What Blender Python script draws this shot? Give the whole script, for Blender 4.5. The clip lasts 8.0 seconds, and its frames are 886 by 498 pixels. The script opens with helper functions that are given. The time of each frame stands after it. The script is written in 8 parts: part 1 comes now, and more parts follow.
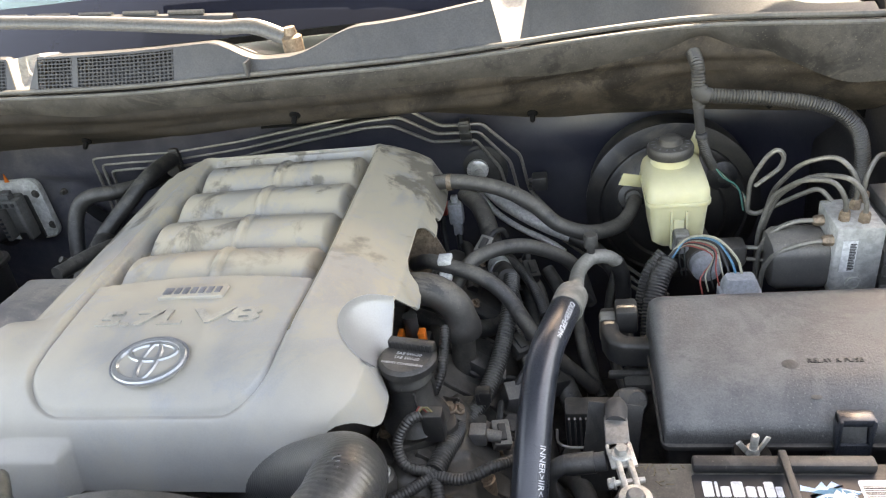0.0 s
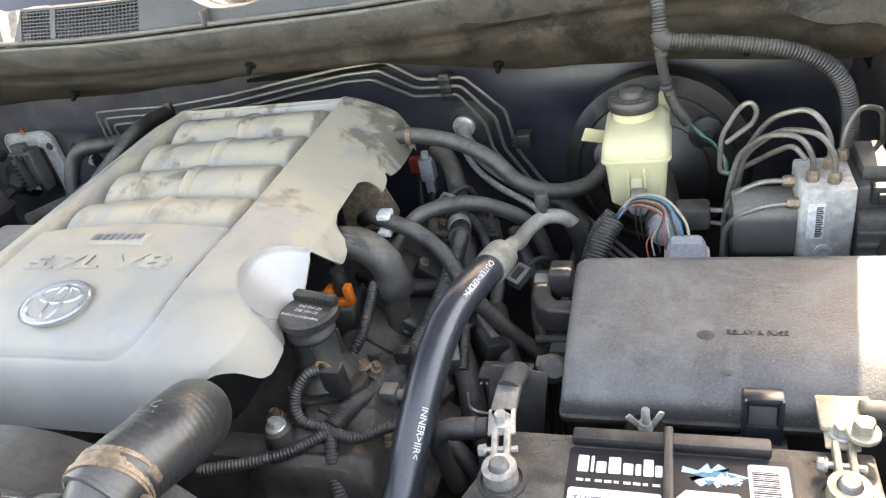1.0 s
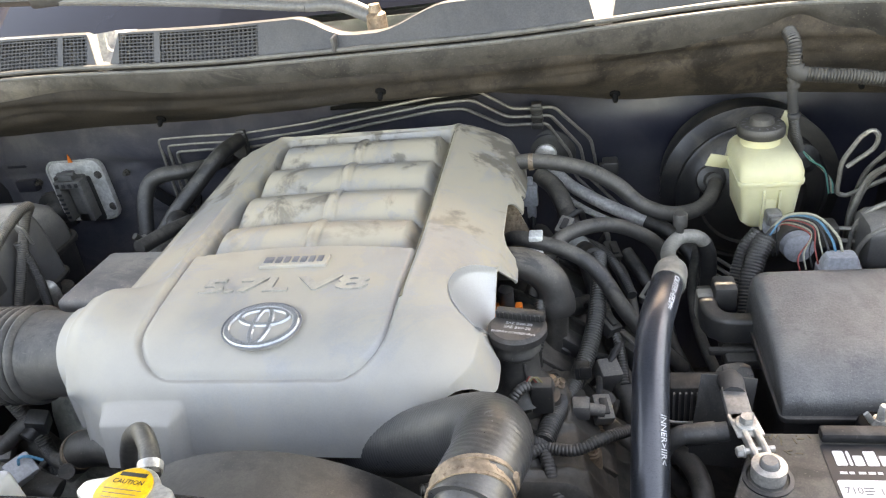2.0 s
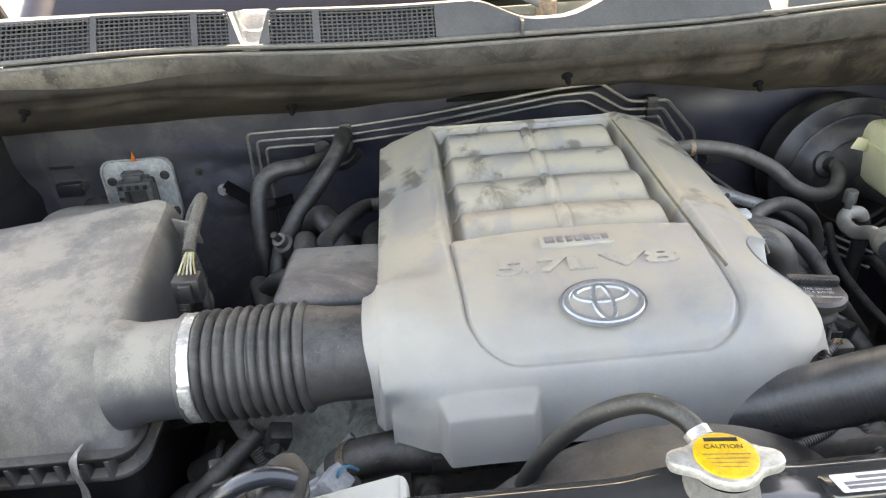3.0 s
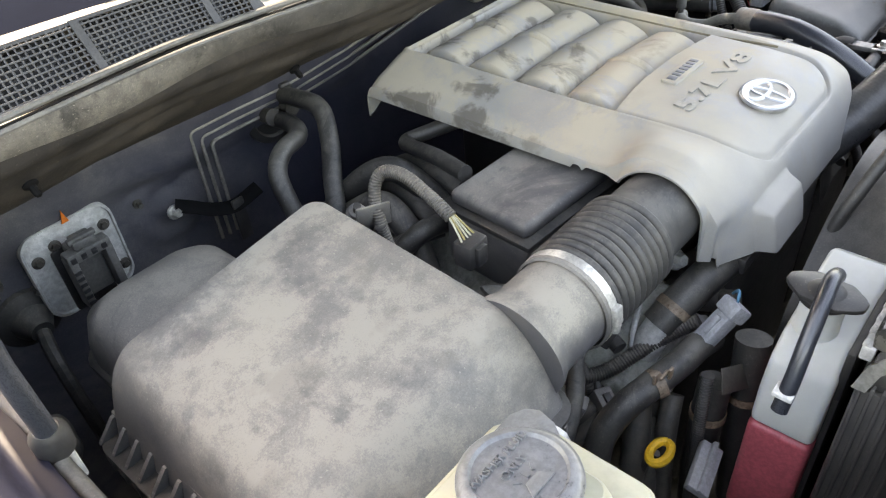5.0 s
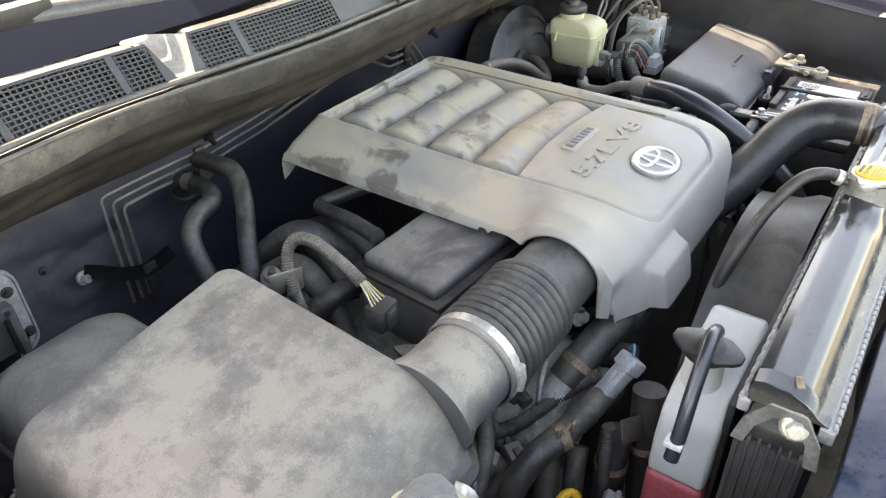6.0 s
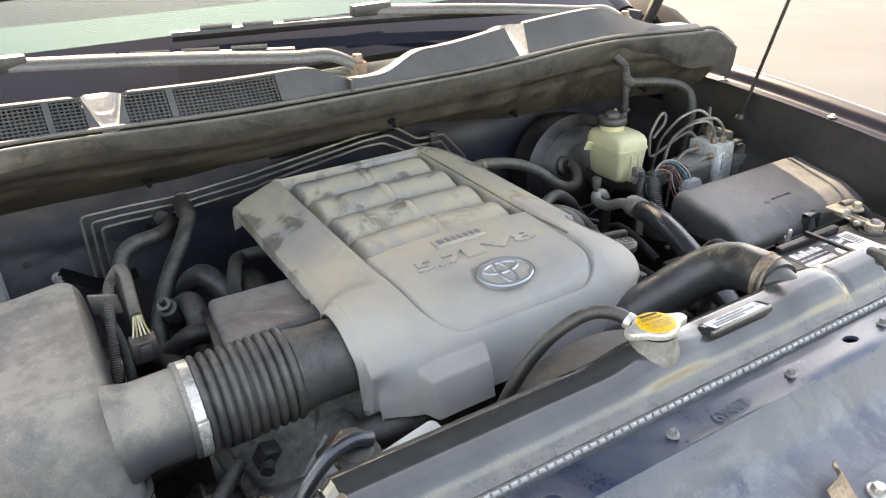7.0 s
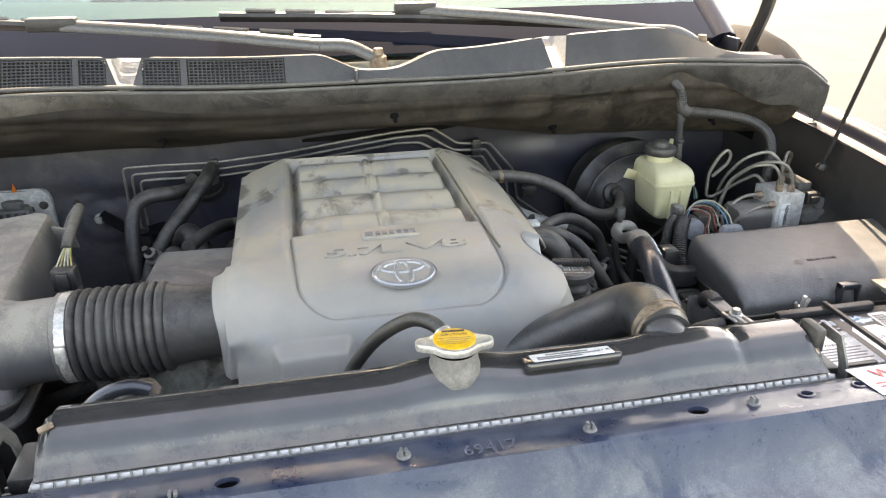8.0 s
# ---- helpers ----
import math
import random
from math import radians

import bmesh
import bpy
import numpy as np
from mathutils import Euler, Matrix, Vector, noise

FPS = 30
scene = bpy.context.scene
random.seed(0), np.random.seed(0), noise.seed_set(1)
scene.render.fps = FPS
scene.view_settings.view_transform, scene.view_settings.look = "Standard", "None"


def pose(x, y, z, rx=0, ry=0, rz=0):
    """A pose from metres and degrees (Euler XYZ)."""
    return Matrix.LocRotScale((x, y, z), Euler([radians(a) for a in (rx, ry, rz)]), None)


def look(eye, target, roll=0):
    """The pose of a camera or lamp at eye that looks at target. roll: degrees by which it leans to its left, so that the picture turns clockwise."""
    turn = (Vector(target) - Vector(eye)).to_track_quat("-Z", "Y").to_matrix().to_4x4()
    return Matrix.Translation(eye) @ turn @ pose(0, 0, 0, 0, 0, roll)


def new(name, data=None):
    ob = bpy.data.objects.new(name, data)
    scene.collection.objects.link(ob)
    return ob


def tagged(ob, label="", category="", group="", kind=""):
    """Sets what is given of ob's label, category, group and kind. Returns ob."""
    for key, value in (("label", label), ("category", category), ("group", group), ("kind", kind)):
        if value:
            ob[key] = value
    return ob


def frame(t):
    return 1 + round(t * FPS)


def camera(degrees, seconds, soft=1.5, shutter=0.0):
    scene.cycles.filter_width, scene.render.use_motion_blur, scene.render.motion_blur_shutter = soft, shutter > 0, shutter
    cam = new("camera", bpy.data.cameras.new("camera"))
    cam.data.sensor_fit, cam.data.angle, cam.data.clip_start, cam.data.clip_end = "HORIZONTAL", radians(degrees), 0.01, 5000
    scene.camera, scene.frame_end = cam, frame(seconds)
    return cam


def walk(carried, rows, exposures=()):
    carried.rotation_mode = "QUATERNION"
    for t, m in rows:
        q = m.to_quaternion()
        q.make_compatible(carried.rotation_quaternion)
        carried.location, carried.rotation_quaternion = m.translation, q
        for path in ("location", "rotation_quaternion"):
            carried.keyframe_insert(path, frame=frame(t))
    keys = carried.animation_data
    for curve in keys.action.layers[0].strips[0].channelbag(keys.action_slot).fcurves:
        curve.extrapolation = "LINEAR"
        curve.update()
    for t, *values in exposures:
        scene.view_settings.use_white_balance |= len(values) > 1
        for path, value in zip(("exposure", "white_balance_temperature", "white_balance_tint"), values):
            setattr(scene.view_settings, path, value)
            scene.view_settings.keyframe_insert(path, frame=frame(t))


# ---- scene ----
cam = camera(62.9, 8.0, 1.2)
PATH = [
    (0, (0.458, 0.003, 1.634), (0.086, 1.672, 0.596), -9.6),
    (0.5, (0.61, 0.076, 1.585), (0.058, 1.68, 0.526), -11.7),
    (1, (0.66, 0.067, 1.562), (0.038, 1.64, 0.494), -12.7),
    (1.2, (0.646, 0.055, 1.563), (0.027, 1.632, 0.499), -12.6),
    (2.3, (0.185, -0.071, 1.621), (-0.06, 1.645, 0.622), -6.8),
    (2.5, (0.095, -0.087, 1.621), (-0.063, 1.645, 0.632), -5.4),
    (3, (-0.23, -0.057, 1.601), (-0.164, 1.668, 0.59), -3.6),
    (3.5, (-0.578, -0.022, 1.591), (-0.207, 1.615, 0.504), -2.9),
    (4, (-0.825, 0.022, 1.592), (-0.184, 1.523, 0.435), -4.8),
    (4.5, (-0.908, 0.173, 1.619), (0.01, 1.472, 0.406), -6.1),
    (4.7, (-0.957, 0.232, 1.626), (0.045, 1.446, 0.392), -6.4),
    (5.8, (-1.073, 0.342, 1.677), (0.25, 1.252, 0.485), -2.3),
    (6, (-1.018, 0.268, 1.677), (0.3, 1.242, 0.531), -2.0),
    (6.5, (-0.821, -0.023, 1.676), (0.332, 1.251, 0.653), -2.4),
    (7, (-0.574, -0.183, 1.659), (0.308, 1.366, 0.754), -2.5),
    (7.5, (-0.339, -0.243, 1.653), (0.239, 1.48, 0.82), -1.9),
    (8, (-0.167, -0.332, 1.606), (0.202, 1.445, 0.766), -0.3),
]
EXPOSURES = [(0.0, 3.40, 10600.0, 16.0), (1.0, 3.7, 10600.0, 16.0), (2.5, 3.50, 10600.0, 16.0), (4.5, 3.48, 10600.0, 16.0), (6.0, 3.40, 10600.0, 16.0), (6.5, 3.25, 10600.0, 16.0), (8.0, 3.1, 10600.0, 16.0)]
walk(cam, [(t, look(eye, target, roll)) for t, eye, target, roll in PATH], EXPOSURES)

# ---- light ----
SUN_EL, SUN_AZ = 48.0, 11.5          # the sun stands behind the truck, high over the raised hood
world = bpy.data.worlds.new("sky")
scene.world = world
world.use_nodes = True
wn = world.node_tree.nodes
sky = wn.new("ShaderNodeTexSky")
sky.sky_type, sky.sun_disc = "NISHITA", False
sky.sun_elevation, sky.sun_rotation = radians(SUN_EL), radians(SUN_AZ)
sky.dust_density = 1.6
wn["Background"].inputs["Strength"].default_value = 0.15
world.node_tree.links.new(sky.outputs["Color"], wn["Background"].inputs["Color"])
sun = new("sun", bpy.data.lights.new("sun", "SUN"))
sun.data.energy, sun.data.angle, sun.data.color = 2.3, radians(0.55), (0.96, 0.98, 1.0)
sun_way = Vector((math.sin(radians(SUN_AZ)) * math.cos(radians(SUN_EL)), math.cos(radians(SUN_AZ)) * math.cos(radians(SUN_EL)), math.sin(radians(SUN_EL))))
sun.matrix_world = look(sun_way * 20, (0, 0, 0))

# ---- materials ----
DUST = (0.36, 0.33, 0.275)


def material(name, base, rough=0.6, metal=0.0, dust=0.0, dust_up=0.5, vary=0.25, grain=400.0, blotch=9.0, bump=0.15, spec=0.5, transmission=0.0, coat=0.0, dust_color=DUST, subsurface=0.0, stain=0.0, random=0.0, grit=0.42, patch=0.15, fleck=0.6, reach=None, thick=1.0, smear=0.0, swirl=1.0):
    """A surface with fine grain, broad blotches and a film of dust that lies thicker on faces turned up."""
    m = bpy.data.materials.new(name)
    m.use_nodes = True
    t = m.node_tree
    n, l = t.nodes, t.links
    b = n["Principled BSDF"]
    co = n.new("ShaderNodeTexCoord").outputs["Object"]

    def noise_tex(scale, detail=4.0, rough_=0.6, twist=0.0):
        x = n.new("ShaderNodeTexNoise")
        x.inputs["Distortion"].default_value = twist
        x.inputs["Scale"].default_value, x.inputs["Detail"].default_value, x.inputs["Roughness"].default_value = scale, detail, rough_
        l.new(co, x.inputs["Vector"])
        return x.outputs["Fac"]

    def ramp(src, a, c, lo=0.0, hi=1.0):
        x = n.new("ShaderNodeMapRange")
        x.interpolation_type = "SMOOTHSTEP"
        for k, v in zip(("From Min", "From Max", "To Min", "To Max"), (a, c, lo, hi)):
            x.inputs[k].default_value = v
        l.new(src, x.inputs["Value"])
        return x.outputs["Result"]

    def calc(op, a, c):
        x = n.new("ShaderNodeMath")
        x.operation = op
        for k, v in enumerate((a, c)):
            if isinstance(v, (int, float)):
                x.inputs[k].default_value = v
            else:
                l.new(v, x.inputs[k])
        return x.outputs[0]

    def blend(fac, a, c):
        x = n.new("ShaderNodeMix")
        x.data_type = "RGBA"
        if isinstance(fac, (int, float)):
            x.inputs[0].default_value = fac
        else:
            l.new(fac, x.inputs[0])
        for k, v in ((6, a), (7, c)):
            if isinstance(v, tuple):
                x.inputs[k].default_value = (*v, 1.0)
            else:
                l.new(v, x.inputs[k])
        return x.outputs[2]

    fine, broad = noise_tex(grain * 0.45, 3.0, 0.7), noise_tex(blotch, 5.0, 0.65)
    dark = tuple(c * (1 - vary) for c in base)
    light = tuple(min(1.0, c * (1 + vary)) for c in base)
    col = blend(ramp(broad, 0.3, 0.7), dark, light)
    col = blend(ramp(fine, 0.35, 0.65, grit, 0.0), col, tuple(c * 0.35 for c in base))
    if random:
        info = n.new("ShaderNodeObjectInfo")
        col = blend(calc("MULTIPLY", info.outputs["Random"], random), col, tuple(c * 0.45 for c in base))
    if stain:
        col = blend(calc("MULTIPLY", ramp(noise_tex(blotch * 3.1, 6.0, 0.7), 0.52, 0.68), stain), col, (0.09, 0.045, 0.02))
    rgh = calc("ADD", calc("MULTIPLY", ramp(fine, 0.25, 0.75), 0.12), rough - 0.06)
    if dust:
        up = n.new("ShaderNodeSeparateXYZ")
        l.new(n.new("ShaderNodeNewGeometry").outputs["Normal"], up.inputs[0])
        lying = ramp(up.outputs["Z"], -0.1, 0.9, 1 - dust_up, 1.0)
        wide = ramp(noise_tex(blotch * 1.1, 7.0, 0.62, 0.5 * swirl), 0.40, 0.56, 0.62, 1.0)
        bare = ramp(noise_tex(blotch * 0.9, 8.0, 0.68, 0.9 * swirl), 0.40, 0.50, patch, 1.0)
        smudge = ramp(noise_tex(blotch * 3.1, 10.0, 0.66, 0.25), 0.40, 0.60, 0.62, 1.0)
        powder = ramp(noise_tex(520.0, 4.0, 0.8), 0.32, 0.68, 0.72, 1.20)
        film = calc("MULTIPLY", calc("MULTIPLY", calc("MULTIPLY", calc("MULTIPLY", wide, bare), smudge), powder), calc("MULTIPLY", lying, thick))
        speck = calc("MULTIPLY", ramp(noise_tex(330.0, 2.0, 0.5), 0.66, 0.71), fleck)
        fac = calc("MULTIPLY", calc("MINIMUM", calc("ADD", film, calc("MULTIPLY", speck, lying)), 1.0), dust)
        # reach grades the film along one axis; some materials put light into it
        if reach:
            axes = n.new("ShaderNodeSeparateXYZ")
            l.new(co, axes.inputs[0])
            axis_grade = ramp(calc("ADD", axes.outputs[reach[3]], calc("MULTIPLY", calc("SUBTRACT", broad, 0.5), abs(reach[1] - reach[0]) * 0.9)), reach[0], reach[1], reach[2], 1.0)
            fac = calc("MULTIPLY", fac, axis_grade)
        col = blend(fac, col, dust_color)
        if smear:
            dirt = ramp(noise_tex(blotch * 1.5, 7.0, 0.62, 0.7 * swirl), 0.53, 0.63, 0.0, smear)
            if reach:
                dirt = calc("MULTIPLY", dirt, ramp(axes.outputs[reach[3]], reach[1] - 0.12, reach[1] + 0.12))
            col = blend(dirt, col, (0.135, 0.118, 0.095))
        rgh = calc("ADD", rgh, calc("MULTIPLY", fac, 0.9 - rough if rough < 0.9 else 0.0))
        if metal:
            l.new(calc("MULTIPLY", calc("SUBTRACT", 1.0, fac), metal), b.inputs["Metallic"])
    elif metal:
        b.inputs["Metallic"].default_value = metal
    l.new(col, b.inputs["Base Color"])
    l.new(rgh, b.inputs["Roughness"])
    b.inputs["Specular IOR Level"].default_value = spec
    b.inputs["Transmission Weight"].default_value = transmission
    b.inputs["Coat Weight"].default_value = coat
    if subsurface:
        b.inputs["Subsurface Weight"].default_value = subsurface
        b.inputs["Subsurface Radius"].default_value = (0.012, 0.010, 0.006)
    if bump:
        x = n.new("ShaderNodeBump")
        x.inputs["Strength"].default_value, x.inputs["Distance"].default_value = bump, 0.0012
        l.new(calc("ADD", fine, calc("MULTIPLY", broad, 0.6)), x.inputs["Height"])
        l.new(x.outputs["Normal"], b.inputs["Normal"])
    return m


M = {}
M["cover"] = material("silver_cover_plastic", (0.285, 0.284, 0.280), 0.38, 0.22, patch=0.32, dust=0.95, dust_up=0.6, vary=0.10, grain=1200, blotch=8, bump=0.05, grit=0.12, dust_color=(0.385, 0.335, 0.255), reach=(0.46, 0.80, 0.34, "Y"), thick=1.7, smear=0.85, swirl=0.6, fleck=0.9)
M["letter"] = material("raised_letter_plastic", (0.30, 0.29, 0.27), 0.45, 0.2, patch=0.6, dust=0.95, dust_up=0.95, vary=0.08, bump=0.03, dust_color=(0.42, 0.37, 0.29))
M["clean"] = material("clean_silver_plastic", (0.34, 0.34, 0.335), 0.35, 0.3, dust=0.12, vary=0.06, grain=1200, blotch=8, bump=0.04, grit=0.15)
M["black"] = material("black_plastic", (0.016, 0.016, 0.018), 0.42, patch=0.4, fleck=1.2, dust=0.20, dust_up=0.7, vary=0.3, bump=0.2)
M["dusty"] = material("dusty_black_plastic", (0.062, 0.062, 0.065), 0.42, dust=0.80, dust_up=0.8, vary=0.25, blotch=4.5, grain=900, bump=0.10, grit=0.2, dust_color=(0.34, 0.308, 0.262), patch=0.30)
M["lid"] = material("dusty_filter_lid_plastic", (0.070, 0.070, 0.074), 0.45, dust=0.88, dust_up=0.95, vary=0.2, blotch=8.5, grain=900, bump=0.06, grit=0.1, dust_color=(0.315, 0.285, 0.236), patch=0.50, fleck=0.5, thick=1.25, swirl=0.2, smear=0.25)
M["connector"] = material("dark_grey_connector_plastic", (0.09, 0.09, 0.088), 0.45, dust=0.25, vary=0.15, bump=0.05)
M["bighose"] = material("faded_rubber_hose", (0.032, 0.033, 0.036), 0.32, dust=0.14, dust_up=0.9, vary=0.3, blotch=10, grain=500, bump=0.25, spec=0.6)
M["fuse"] = material("grained_black_plastic", (0.075, 0.074, 0.073), 0.34, patch=0.45, dust=0.34, dust_up=0.85, dust_color=(0.29, 0.285, 0.265), vary=0.2, blotch=8, grain=820, bump=0.55, grit=0.55, fleck=2.6)
M["rubber"] = material("old_rubber_hose", (0.018, 0.0175, 0.018), 0.44, patch=0.35, fleck=1.2, dust=0.24, dust_up=0.85, vary=0.3, blotch=18, bump=0.2)
M["dusthose"] = material("dusty_rubber_hose", (0.038, 0.036, 0.035), 0.5, dust=0.42, dust_up=0.92, vary=0.3, blotch=14, bump=0.2, dust_color=(0.30, 0.265, 0.215))
M["shinyhose"] = material("shiny_black_hose", (0.026, 0.030, 0.038), 0.30, spec=0.9, vary=0.2, bump=0.0, grain=3000)
M["conduit"] = material("corrugated_conduit", (0.024, 0.024, 0.026), 0.38, patch=0.35, dust=0.28, dust_up=0.75, vary=0.2, bump=0.05)
M["bellows"] = material("bellows_rubber", (0.035, 0.034, 0.034), 0.5, dust=0.22, dust_up=0.6, vary=0.2, blotch=10, bump=0.1)
M["alu"] = material("worn_aluminium", (0.66, 0.64, 0.60), 0.30, 0.35, dust=0.20, vary=0.15, blotch=18, bump=0.12)
M["cast"] = material("cast_aluminium", (0.50, 0.50, 0.48), 0.55, 0.25, dust=0.4, dust_up=0.5, dust_color=(0.30, 0.28, 0.22), vary=0.3, blotch=14, bump=0.5, grain=260)
M["mossy"] = material("rough_grimy_casting", (0.27, 0.27, 0.245), 0.7, 0.1, dust=0.6, dust_up=0.35, dust_color=(0.33, 0.325, 0.265), vary=0.4, blotch=22, grain=220, bump=0.9, fleck=2.2, grit=0.6)
M["dullpipe"] = material("dull_aluminium_pipe", (0.27, 0.255, 0.225), 0.5, 0.2, dust=0.45, dust_up=0.7, vary=0.25, blotch=20, bump=0.2)
M["grimy"] = material("grimy_engine_metal", (0.048, 0.045, 0.042), 0.5, 0.15, dust=0.36, dust_up=0.6, dust_color=(0.20, 0.175, 0.14), vary=0.45, blotch=16, bump=0.45, grain=250)
M["steel"] = material("zinc_plated_steel", (0.62, 0.60, 0.55), 0.33, 0.6, dust=0.12, vary=0.2, blotch=30, bump=0.1, stain=0.3)
M["rusty"] = material("rusty_bolt_steel", (0.29, 0.215, 0.155), 0.55, 0.35, vary=0.35, blotch=60, bump=0.3, stain=0.7)
M["brass"] = material("gold_plated_steel", (0.50, 0.45, 0.34), 0.4, 0.4, dust=0.1, vary=0.25, blotch=40, bump=0.1)
M["lead"] = material("battery_lead", (0.27, 0.265, 0.255), 0.5, 0.7, dust=0.2, vary=0.2, blotch=40, bump=0.2)
M["battery_top"] = material("gritty_black_plastic", (0.022, 0.022, 0.023), 0.45, dust=0.35, dust_up=0.9, patch=0.3, fleck=2.6, vary=0.3, blotch=16, bump=0.2)
M["line"] = material("coated_brake_line", (0.20, 0.188, 0.168), 0.34, 0.40, dust=0.25, vary=0.25, blotch=20, bump=0.05)
M["paint"] = material("dark_blue_body_paint", (0.013, 0.0135, 0.021), 0.30, dust_color=(0.17, 0.155, 0.14), patch=0.6, grit=0.0, fleck=0.15, dust=0.20, dust_up=0.55, vary=0.15, blotch=5, bump=0.012, coat=0.25)
M["inner"] = material("grimy_inner_fender_paint", (0.013, 0.013, 0.017), 0.45, dust_color=(0.125, 0.108, 0.09), patch=0.25, grit=0.3, fleck=1.4, dust=0.26, dust_up=0.2, vary=0.4, blotch=6, bump=0.15)
# film grows towards the passenger side: dust plus the light falling there, as colour
M["firewall"] = material("dusty_side_lit_firewall_paint", (0.014, 0.0155, 0.029), 0.33, dust_color=(0.235, 0.222, 0.215), patch=0.55, grit=0.0, fleck=0.3, dust=0.62, dust_up=0.40, vary=0.15, blotch=4, bump=0.012, coat=0.10, reach=(-0.20, -0.70, 0.34, "X"))
M["fender"] = material("dark_blue_fender_paint", (0.010, 0.011, 0.020), 0.38, vary=0.2, blotch=8, bump=0.02, grit=0.0, spec=0.25)
M["support"] = material("dusty_blue_support_paint", (0.008, 0.018, 0.046), 0.27, patch=0.30, grit=0.0, dust=0.70, dust_up=0.4, dust_color=(0.245, 0.262, 0.262), vary=0.15, blotch=9, bump=0.02, coat=0.15, fleck=0.4, reach=(1.145, 1.095, 0.32, "Z"))
# brown towards the foot paints in the ground's reflection along with some dirt
M["tank"] = material("glossy_radiator_tank", (0.052, 0.053, 0.054), 0.12, 0.35, patch=0.5, grit=0.0, dust=0.46, dust_up=0.1, dust_color=(0.235, 0.205, 0.158), vary=0.2, blotch=9, bump=0.003, spec=1.0, fleck=0.3, reach=(1.153, 1.139, 0.12, "Z"))
M["cowl"] = material("weathered_cowl_plastic", (0.070, 0.070, 0.072), 0.42, dust=0.06, vary=0.15, blotch=8, bump=0.10, grain=900)
M["grille"] = material("black_grille_plastic", (0.050, 0.050, 0.051), 0.36, dust=0.1, vary=0.15, bump=0.0)
# paler copy of the cowl plastic; sunlight is put into its colour
M["gutter"] = material("sunlit_tone_cowl_plastic", (0.40, 0.40, 0.39), 0.5, vary=0.1, blotch=12, bump=0.05)
M["sealrub"] = material("rubber_seal", (0.10, 0.098, 0.094), 0.55, dust=0.25, vary=0.2, blotch=12, bump=0.15)
# dust, made paler towards the passenger end to stand in for side light
M["apron"] = material("dusty_side_lit_rubber_apron", (0.027, 0.026, 0.025), 0.6, spec=0.4, patch=0.25, fleck=2.8, dust=0.85, dust_up=0.25, dust_color=(0.235, 0.212, 0.180), vary=0.5, blotch=13, grain=600, bump=0.3, grit=0.5, reach=(-0.42, -0.72, 0.36, "X"))
M["booster"] = material("black_booster_paint", (0.014, 0.014, 0.015), 0.36, spec=0.6, dust=0.34, dust_up=0.75, dust_color=(0.20, 0.17, 0.13), vary=0.3, blotch=9, bump=0.1)
# brown dust grows towards the driver's side, with side light put into it
M["felt"] = material("black_insulation", (0.013, 0.0115, 0.0105), 0.7, spec=0.3, patch=0.3, fleck=2.4, dust=0.42, dust_color=(0.205, 0.165, 0.128), dust_up=0.2, vary=0.45, blotch=10, grain=500, bump=0.5, reach=(-0.1, 0.5, 0.42, "X"))
M["pocket"] = material("matte_black_rubber", (0.0045, 0.0045, 0.0048), 0.75, spec=0.12, vary=0.2, blotch=8, bump=0.1)
M["cream"] = material("translucent_cream_plastic", (0.52, 0.485, 0.305), 0.42, grit=0.0, dust=0.16, dust_up=0.5, vary=0.08, blotch=14, bump=0.06, subsurface=0.35)
M["white"] = material("translucent_white_plastic", (0.50, 0.51, 0.475), 0.42, grit=0.0, dust=0.10, dust_up=0.3, vary=0.07, blotch=12, bump=0.05, subsurface=0.3)
M["cream2"] = material("yellowed_bottle_plastic", (0.41, 0.39, 0.295), 0.42, grit=0.0, dust=0.10, vary=0.20, blotch=13, bump=0.05, subsurface=0.35)
M["fluid"] = material("fluid_behind_bottle_plastic", (0.375, 0.385, 0.345), 0.42, grit=0.0, dust=0.08, vary=0.12, blotch=8, bump=0.05, subsurface=0.3)
M["coolant"] = material("coolant_behind_plastic", (0.46, 0.09, 0.11), 0.42, vary=0.12, blotch=12, bump=0.05)
M["whitepl"] = material("white_nylon", (0.72, 0.72, 0.68), 0.5, dust=0.12, vary=0.05, bump=0.05)
M["greypl"] = material("grey_connector_plastic", (0.30, 0.31, 0.33), 0.5, dust=0.25, vary=0.1, bump=0.05)
M["red"] = material("red_plastic", (0.5, 0.045, 0.03), 0.5, dust=0.15, vary=0.1, bump=0.05)
M["orange"] = material("orange_plastic", (0.72, 0.16, 0.02), 0.45, vary=0.1, bump=0.05)
M["yellow"] = material("yellow_plastic", (0.80, 0.44, 0.015), 0.45, vary=0.10, dust=0.08, bump=0.04)
M["wire_w"] = material("cream_wire", (0.34, 0.32, 0.24), 0.5, bump=0)
M["wire_b"] = material("blue_wire", (0.045, 0.19, 0.29), 0.5, bump=0)
M["wire_g"] = material("green_wire", (0.06, 0.25, 0.20), 0.5, bump=0)
M["wire_r"] = material("red_wire", (0.32, 0.06, 0.05), 0.5, bump=0)
M["wire_k"] = material("black_wire", (0.02, 0.02, 0.02), 0.5, bump=0)
M["wire_y"] = material("yellow_wire", (0.25, 0.20, 0.08), 0.5, bump=0)
M["paper"] = material("white_label", (0.78, 0.78, 0.77), 0.45, dust=0.12, vary=0.04, bump=0.03)
# for print, and for the sheets that darken the grilles from behind
M["plain_black"] = material("black_print_and_grille_shade", (0.02, 0.02, 0.022), 0.45, bump=0)
M["inkgrey"] = material("grey_print_and_outline_shade", (0.16, 0.16, 0.17), 0.45, bump=0)
M["paleprint"] = material("white_print", (0.75, 0.75, 0.75), 0.5, bump=0)
